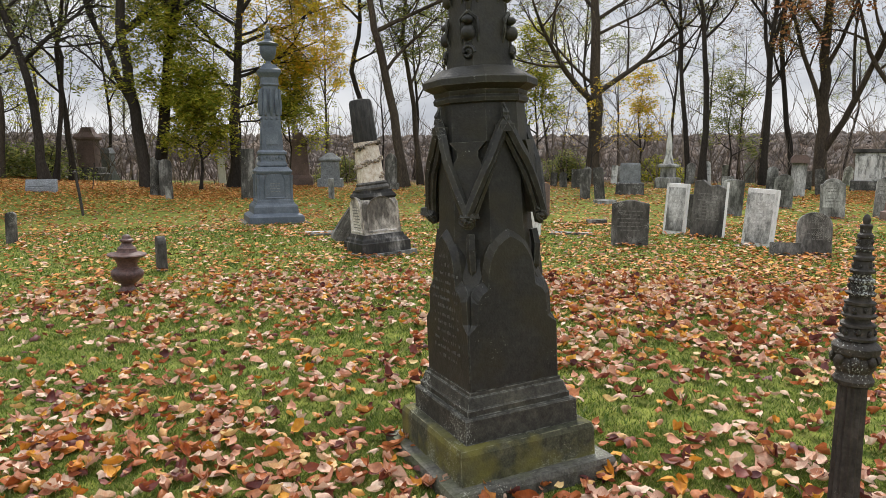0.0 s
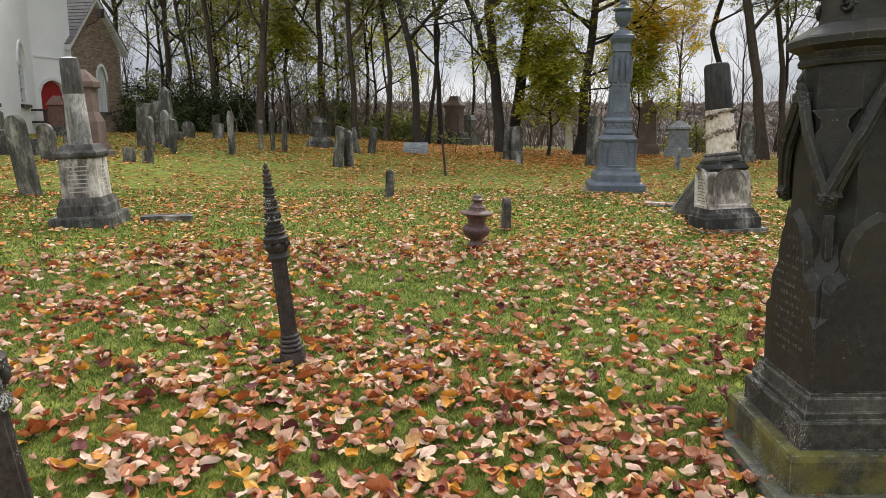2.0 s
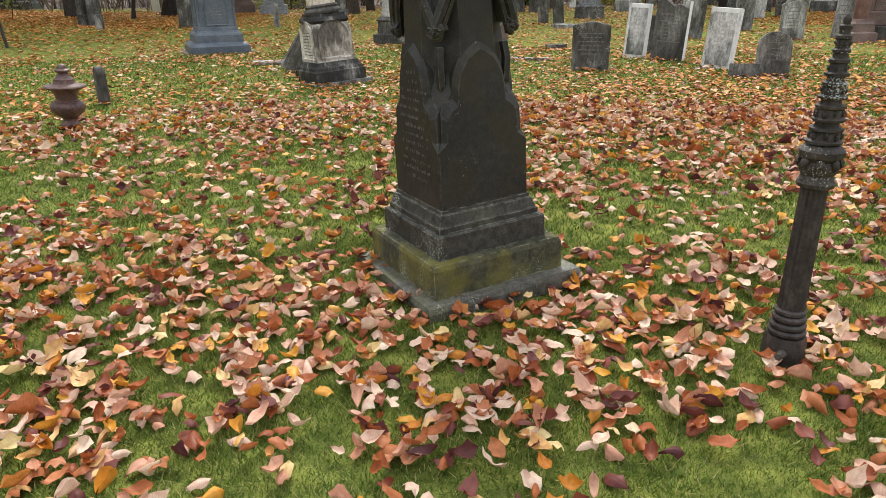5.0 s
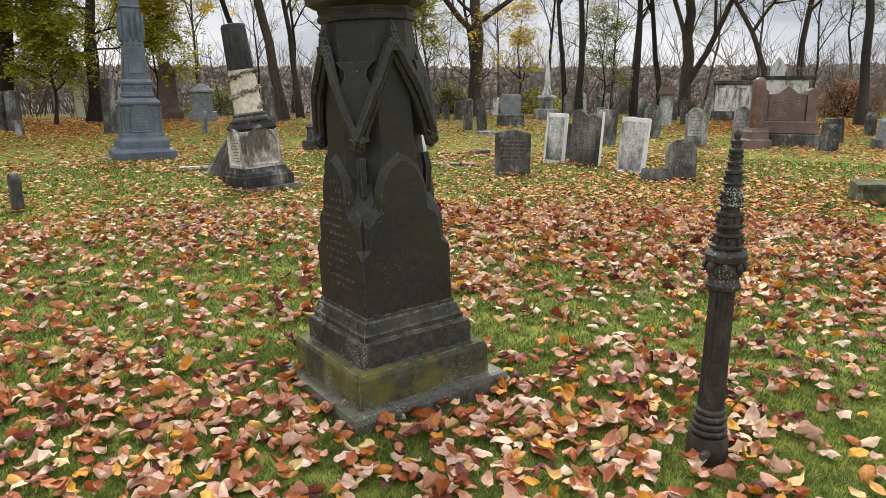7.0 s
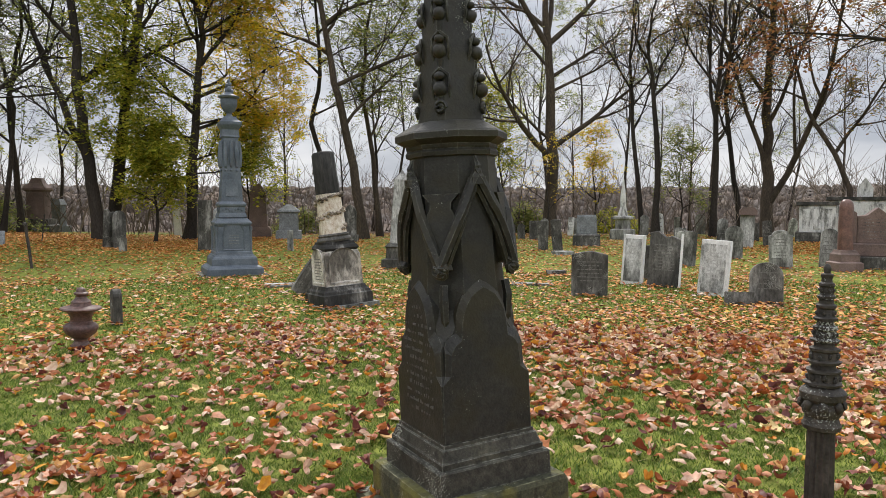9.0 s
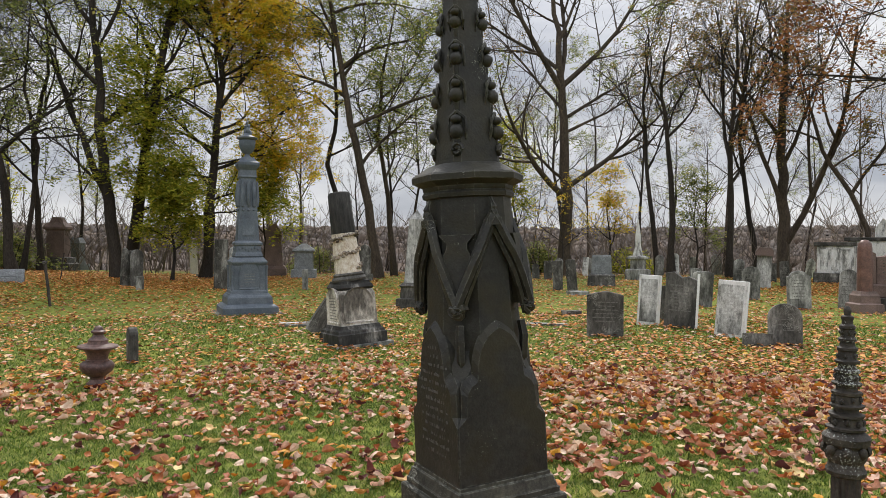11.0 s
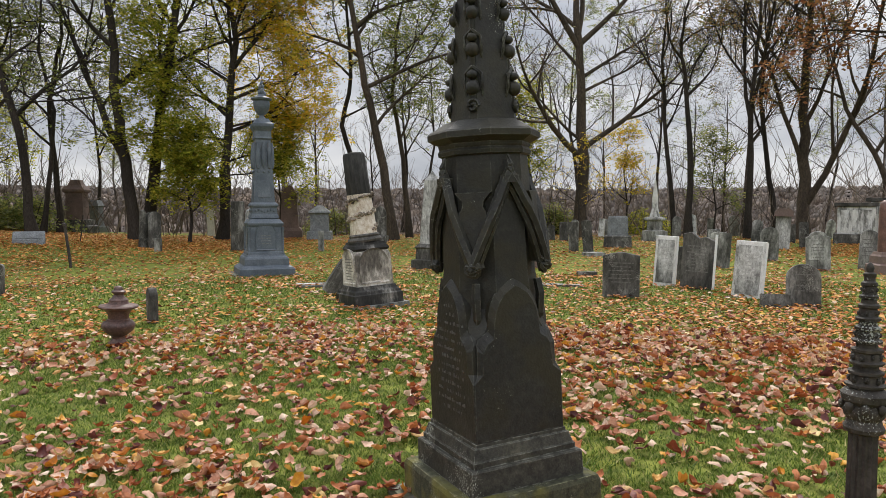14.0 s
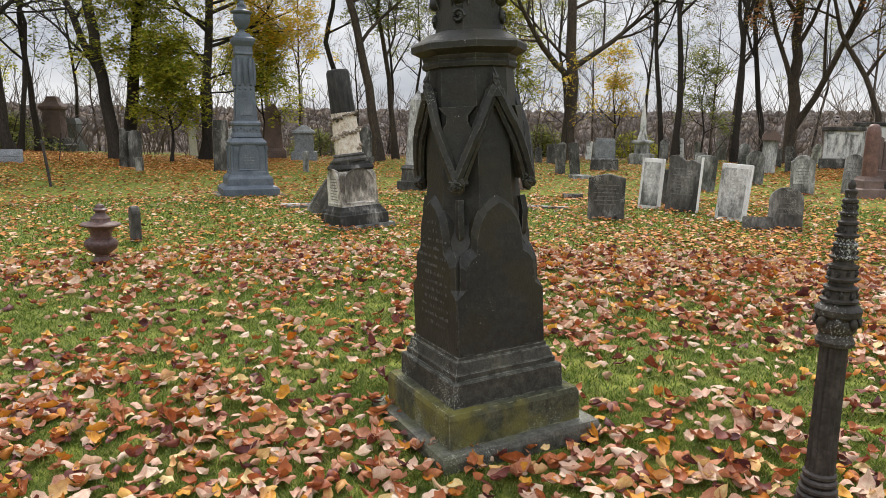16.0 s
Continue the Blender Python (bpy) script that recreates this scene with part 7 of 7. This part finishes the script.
for i, (px, dist, rad, h, mt) in enumerate(((-700, 41, 3.2, 2.6, M_CEDAR), (-620, 40, 3.0, 3.0, M_CEDAR), (-540, 39, 2.6, 2.6, M_CEDAR), (-480, 40, 2.4, 2.2, M_CEDAR), (-860, 42, 2.6, 3.2, M_CEDAR), (-780, 43, 2.4, 3.6, M_FOLI_GREEN), (-930, 46, 2.0, 2.0, M_FOLI_RUST), (-1010, 45, 2.2, 2.4, M_FOLI_OLIVE),
                                            (-60, 38, 1.6, 1.6, M_FOLI_GREEN), (-200, 39, 2.0, 2.4, M_FOLI_GREEN), (860, 39, 1.5, 3.0, M_CEDAR), (960, 40, 1.6, 1.8, M_FOLI_GREEN), (1720, 40, 1.8, 2.0, M_FOLI_RUST), (1120, 41, 2.0, 1.4, M_FOLI_OLIVE), (560, 40, 1.8, 1.4, M_FOLI_GREEN), (20, 37, 1.8, 1.8, M_FOLI_GREEN))):
    x, y = place(px, dist)
    shrub(x, y, rad, h, mt, 200 + i, {M_CEDAR: "dark evergreen shrub at the wood's edge", M_FOLI_GREEN: "green leafy brush at the wood's edge", M_FOLI_RUST: "rust-brown leafy shrub", M_FOLI_OLIVE: "yellow-green leafy shrub"}[mt])


def thicket():
    rnd = random.Random(9)
    sk = Skeleton()
    for i in range(2300):
        px = rnd.uniform(-1200, 1850)
        x, y = place(px, rnd.uniform(36.5, 56))
        if x < -27 and y < 26:
            continue
        z = ground_z(x, y) - 0.1
        h = rnd.uniform(1.5, 6.0) * (1.2 if rnd.random() < 0.15 else 0.8)
        p = Vector((x, y, z))
        d = Vector((rnd.uniform(-0.4, 0.4), rnd.uniform(-0.3, 0.3), 1)).normalized()
        pts = [p]
        for k in range(4):
            d = (d + Vector((rnd.uniform(-0.35, 0.35), rnd.uniform(-0.3, 0.3), rnd.uniform(-0.15, 0.2)))).normalized()
            pts.append(pts[-1] + d * h / 4)
        r = 0.008 + 0.005 * h
        sk.limb(pts, [r, r * 0.9, r * 0.7, r * 0.5, r * 0.25], 3)
        for q in range(5):
            b = pts[rnd.randint(1, 3)]
            e = (d + Vector((rnd.uniform(-1.2, 1.2), rnd.uniform(-1, 1), rnd.uniform(-0.4, 0.6)))).normalized()
            l = h * rnd.uniform(0.15, 0.4)
            sk.limb([b, b + e * l * 0.5, b + e * l + Vector((0, 0, l * 0.15))], [r * 0.5, r * 0.38, r * 0.15], 3)
    from_arrays("thicket", sk.v, sk.f, M_BRUSH, label="bare grey-brown brush and saplings behind the lawn", kind="stuff", category="brush")


thicket()


def far_woods():
    rnd = random.Random(10)
    v, f = [], []
    for i in range(7000):
        a = rnd.uniform(-1.45, 1.1)
        d = rnd.uniform(150, 480)
        x, y = d * math.sin(a), d * math.cos(a)
        if y < 60:
            continue
        z = ground_z(x, y)
        h = rnd.uniform(2.5, 5.5)
        w = rnd.uniform(2.2, 5.0)
        k = len(v)
        rot = rnd.uniform(0, 3.14)
        for zz, ww in ((0, 0.5), (0.3, 1.0), (0.65, 1.0), (0.9, 0.6), (1.0, 0.2)):
            for s in range(5):
                q = rot + s * math.pi * 0.4 + rnd.uniform(-0.3, 0.3)
                e = w * ww * rnd.uniform(0.6, 1.25)
                v.append((x + e * math.cos(q), y + e * math.sin(q), z + h * zz - 0.6 + rnd.uniform(-0.5, 0.5)))
        for lvl in range(4):
            for s in range(5):
                f.append((k + lvl * 5 + s, k + lvl * 5 + (s + 1) % 5, k + lvl * 5 + 5 + (s + 1) % 5, k + lvl * 5 + 5 + s))
    from_arrays("far_woods", v, f, M_FARWOOD, smooth=True, label="distant brown leafless woods on the hillside", kind="stuff", category="woods")


far_woods()


# ---- fallen leaves and grass ----
KEEP_OUT = ((0.165, 3.24, 0.40), (-1.6, 10.75, 0.5), (-4.78, 15.65, 0.7), (-9.62, 5.86, 0.6), (-3.9, 7.28, 0.1), (1.425, 2.3, 0.08), (-1.8, 0.76, 0.08), (-2.84, 2.92, 0.08))


def leaf_shape(curl, cup, twist, seed):
    """A curled, wavy-edged oval leaf with a pointed tip and short stalk, unit length."""
    rnd = random.Random(seed)
    v, f = [], []
    ws = (0.012, 0.17, 0.29, 0.315, 0.25, 0.115, 0.0)
    us = (0.0, 0.1, 0.27, 0.47, 0.68, 0.86, 1.0)
    for u, w in zip(us, ws):
        w = w * rnd.uniform(0.86, 1.14)
        z = curl * (u - 0.45) ** 2 * 2.4
        a = twist * (u - 0.5)
        for s in (-1, -0.55, 0, 0.55, 1):
            x = s * w * (1 - 0.35 * abs(cup) * s * s) * (rnd.uniform(0.68, 1.16) if abs(s) == 1 else 1)
            zz = z + cup * w * (abs(s) ** 1.5) * 1.7 + (rnd.uniform(-0.11, 0.11) if abs(s) == 1 else rnd.uniform(-0.025, 0.025)) - (0.025 if s == 0 else 0)
            v.append((u - 0.5, x * math.cos(a) - zz * math.sin(a) * 0.4, zz + x * math.sin(a)))
    for i in range(6):
        for s in range(4):
            f.append((i * 5 + s, i * 5 + s + 1, i * 5 + s + 6, i * 5 + s + 5))
    return np.array(v), np.array(f)


ALONG = np.repeat((0.0, 0.1, 0.27, 0.47, 0.68, 0.86, 1.0), 5)
ACROSS = np.tile((0.33, 0.18, 0.0, 0.18, 0.33), 7)


def give_veins(me, along, across):
    for key, values in (("along", along), ("across", across)):
        at = me.attributes.new(key, 'FLOAT', 'POINT')
        at.data.foreach_set("value", np.asarray(values, dtype=np.float32))


SHAPES = [leaf_shape(c, q, w, i) for i, (c, q, w) in enumerate(((0.3, 0.25, 0.4), (0.6, 0.5, -0.6), (-0.45, -0.3, 0.6), (0.15, 0.9, 0.3), (-0.5, -0.6, -0.4), (0.7, 0.3, 0.9), (0.2, 0.15, -0.3), (0.45, 0.4, 0.8), (-0.3, -0.2, -0.7), (0.3, 0.7, -0.5), (-0.25, -0.45, 0.4), (0.5, 0.1, -0.9)))]
FOLDED = (np.array([(-0.5, 0, 0.03), (-0.08, 0.29, 0.17), (0.5, 0, 0.05), (-0.05, 0, -0.03), (-0.02, -0.29, 0.12)]), np.array([(0, 3, 2, 1), (0, 4, 2, 3)]))
DENSE = ((2.2, 6.5, 3.5, 1.0), (4.0, 9.5, 3.0, 0.8), (-2.6, 7.6, 1.3, 0.5), (-2.0, 3.0, 1.2, 0.6), (0.7, 2.5, 0.7, 1.2), (-0.3, 2.6, 0.5, 0.9), (1.5, 2.2, 0.5, 1.3), (-2.3, 2.9, 0.7, 0.9), (-17.0, 26.5, 4.5, 2.0), (-11.5, 28.0, 4.5, 2.0), (-19.5, 18.5, 3.0, 0.6), (16.5, 24.0, 4.0, 1.6), (-1.2, 1.6, 0.9, 0.6))


def leaf_density(x, y):
    q = noise.noise(Vector((x * 0.9, y * 0.9, 3.0))) * 0.6 + noise.noise(Vector((x * 0.3, y * 0.3, 7.0))) * 0.5 + noise.noise(Vector((x * 3.6, y * 3.6, 1.0))) * 0.9 + 0.42
    for cx, cy, r, a in DENSE:
        q += 0.6 * a * math.exp(-((x - cx) ** 2 + (y - cy) ** 2) / (r * r))
    return max(0.07, min(1.6, q))


def scatter_leaves():
    rnd = random.Random(21)
    near_v, near_f, far_v, far_f, lit_v, lit_f = [], [], [], [], [], []
    nb = fb = lb = 0
    singles = []
    bands = ((0.9, 9.0, 235, 1.0, 0, -80, 48), (9.0, 20.0, 180, 0.95, 1, -80, 48), (20.0, 38.0, 95, 1.1, 1, -80, 48), (0.4, 14.0, 150, 1.0, 1, 48, 280))
    for r0, r1, dens, size, kind, a0, a1 in bands:
        area = 0.5 * (r1 * r1 - r0 * r0) * radians(a1 - a0)
        for i in range(int(area * dens * 1.6)):
            a = radians(rnd.uniform(a0, a1))
            r = math.sqrt(rnd.uniform(r0 * r0, r1 * r1))
            x, y = r * math.sin(a), r * math.cos(a) - 0.2
            if rnd.random() * 1.6 > leaf_density(x, y):
                continue
            if any((x - cx) ** 2 + (y - cy) ** 2 < q * q for cx, cy, q in KEEP_OUT):
                continue
            s = size * max(0.045, rnd.gauss(0.084, 0.018))
            v, f = SHAPES[rnd.randrange(12)] if kind == 0 else FOLDED
            e = Euler((rnd.gauss(0, 0.27) + (3.14 if rnd.random() < 0.35 else 0), rnd.gauss(0, 0.2), rnd.uniform(0, 6.283))).to_matrix()
            m = np.array(e)
            w = 1.0 + 0.35 * (rnd.random() - 0.4)
            z = ground_z(x, y) + 0.022 + 0.02 * rnd.random() if r < 14 else ground_z(x, y) + 0.02
            if kind == 0 and r < 3.6 and abs(a) < 1.1 and len(singles) < 300:
                singles.append((x, y, z, s, e, w, rnd.randrange(12)))
                continue
            p = (v * (s, s * w, s)) @ m.T + (x, y, z + 0.014)
            if kind == 0:
                near_v.append(p); near_f.append(f + nb); nb += len(p)
            else:
                orange = 0.42 + math.exp(-((x + 15) ** 2 / 110.0 + (y - 26) ** 2 / 40.0)) + math.exp(-((x - 17) ** 2 + (y - 25) ** 2) / 40.0)
                if rnd.random() < orange * 1.35:
                    lit_v.append(p); lit_f.append(f + lb); lb += len(p)
                else:
                    far_v.append(p); far_f.append(f + fb); fb += len(p)
    carpet = from_arrays("fallen_leaves", np.concatenate(near_v), np.concatenate(near_f), M_LEAF, label="dry tan, rust and yellow leaves scattered on the lawn", kind="stuff", category="leaves", smooth=True)
    give_veins(carpet.data, np.tile(ALONG, len(near_v)), np.tile(ACROSS, len(near_v)))
    spread = from_arrays("fallen_leaves", np.concatenate(far_v), np.concatenate(far_f), M_LEAF, label="dry leaves scattered thinly over the far lawn", kind="stuff", category="leaves")
    give_veins(spread.data, np.zeros(len(spread.data.vertices)), np.full(len(spread.data.vertices), 0.2))
    from_arrays("fallen_leaves", np.concatenate(lit_v), np.concatenate(lit_f), M_ORANGELITTER, label="orange-brown leaf litter under the trees", kind="stuff", category="leaves")
    meshes = []
    for v, f in SHAPES:
        me = bpy.data.meshes.new("leaf")
        me.from_pydata([tuple(p) for p in v], [], [tuple(int(i) for i in q) for q in f])
        me.materials.append(M_LEAFOBJ)
        me.shade_smooth()
        give_veins(me, ALONG, ACROSS)
        meshes.append(me)
    pile = thing("leaf_carpet", pose(0, 0, 0), "single curled dry leaves lying in short grass", "leaves")
    for x, y, z, s, e, w, k in singles:
        ob = new("leaf", meshes[k])
        ob.parent = pile
        ob.matrix_world = Matrix.Translation((x, y, z + 0.012)) @ e.to_4x4() @ Matrix.Diagonal((s, s * w, s, 1))


scatter_leaves()


def grass():
    rg = np.random.default_rng(5)
    v, f = [], []
    base = 0
    for r0, r1, dens, hgt, wid in ((0.9, 4.0, 17000, 0.021, 0.0023), (4.0, 8.0, 3400, 0.028, 0.0046), (8.0, 16.0, 400, 0.04, 0.012)):
        n = int(0.5 * (r1 * r1 - r0 * r0) * radians(124) * dens)
        a = np.radians(rg.uniform(-78, 46, n)); r = np.sqrt(rg.uniform(r0 * r0, r1 * r1, n))
        x, y = r * np.sin(a), r * np.cos(a) - 0.2
        ok = np.ones(n, bool)
        for cx, cy, q in KEEP_OUT[:1]:
            c, s = math.cos(radians(-28)), math.sin(radians(-28))
            dx, dy = x - cx, y - cy
            ok &= ~((np.abs(c * dx - s * dy) < 0.42) & (np.abs(s * dx + c * dy) < 0.42))
        x, y = x[ok], y[ok]
        n = len(x)
        z = np.array([ground_z(p, q) for p, q in zip(x, y)]) if r1 > 8 else np.zeros(n) + np.array([ground_z(p, q) for p, q in zip(x, y)])
        tuft = 0.5 + 0.25 * (np.sin(x * 9.1 + 2 * np.sin(y * 5.3)) + np.sin(y * 10.7 + 2 * np.sin(x * 6.1)))
        h = hgt * rg.uniform(0.45, 1.45, n) * (0.6 + 0.8 * tuft)
        t = rg.uniform(0, 6.283, n)
        lx, ly = rg.normal(0, 0.75, n) * h, rg.normal(0, 0.75, n) * h
        w = wid * rg.uniform(0.6, 1.3, n)
        dx, dy = np.cos(t) * w, np.sin(t) * w
        p = np.stack([np.stack([x - dx, y - dy, z - 0.004], 1), np.stack([x + dx, y + dy, z - 0.004], 1), np.stack([x + lx, y + ly, z + h], 1)], 1).reshape(-1, 3)
        v.append(p); f.append(np.arange(n * 3).reshape(-1, 3) + base); base += n * 3
    from_arrays("grass", np.concatenate(v), np.concatenate(f), M_GRASS, label="short green lawn grass between the leaves", kind="stuff", category="grass")


grass()


# ---- bricks of the church gable ----
def gable_bricks():
    rnd = random.Random(8)
    me = bpy.data.meshes.new("brick")
    bm = bmesh.new()
    box(bm, -0.1, 0.1, -0.012, 0.02, -0.034, 0.034)
    bmesh.ops.recalc_face_normals(bm, faces=bm.faces[:])
    bm.to_mesh(me); bm.free()
    me.materials.append(M_BRICK)
    c, h, sill, head, point = GABLE_WIN
    rest = bmesh.new()
    made = 0
    L = GABLE_L
    row = 0
    z = CH_Z0 + 0.4
    while z < 7.1:
        x = 0.11 + (0.105 if row % 2 else 0.0)
        while x < L - 0.1:
            top = 4.95 + 2.3 * (1 - abs(2 * x / L - 1)) - 0.08
            u = abs(x - c) / (h * 1.25)
            inside = u < 1 and sill - 0.15 < z < head + point * math.sqrt(max(0, 1 - u ** 1.6)) + 0.2
            if z < top and not inside:
                m = GABLE_M @ Matrix.Translation((x, -0.008 + rnd.uniform(-0.004, 0.004), z))
                if 3.9 < z < 5.6 and made < 300:
                    ob = new("brick", me); ob.parent = GABLE; ob.matrix_world = m; made += 1
                else:
                    a = len(rest.verts)
                    box(rest, -0.1, 0.1, -0.012, 0.02, -0.034, 0.034, m)
            x += 0.212
        z += 0.078
        row += 1
    bmesh.ops.recalc_face_normals(rest, faces=rest.faces[:])
    link_mesh("brickwork", rest, M_BRICKREST, GABLE, "tan bricks in courses", kind="stuff")


gable_bricks()
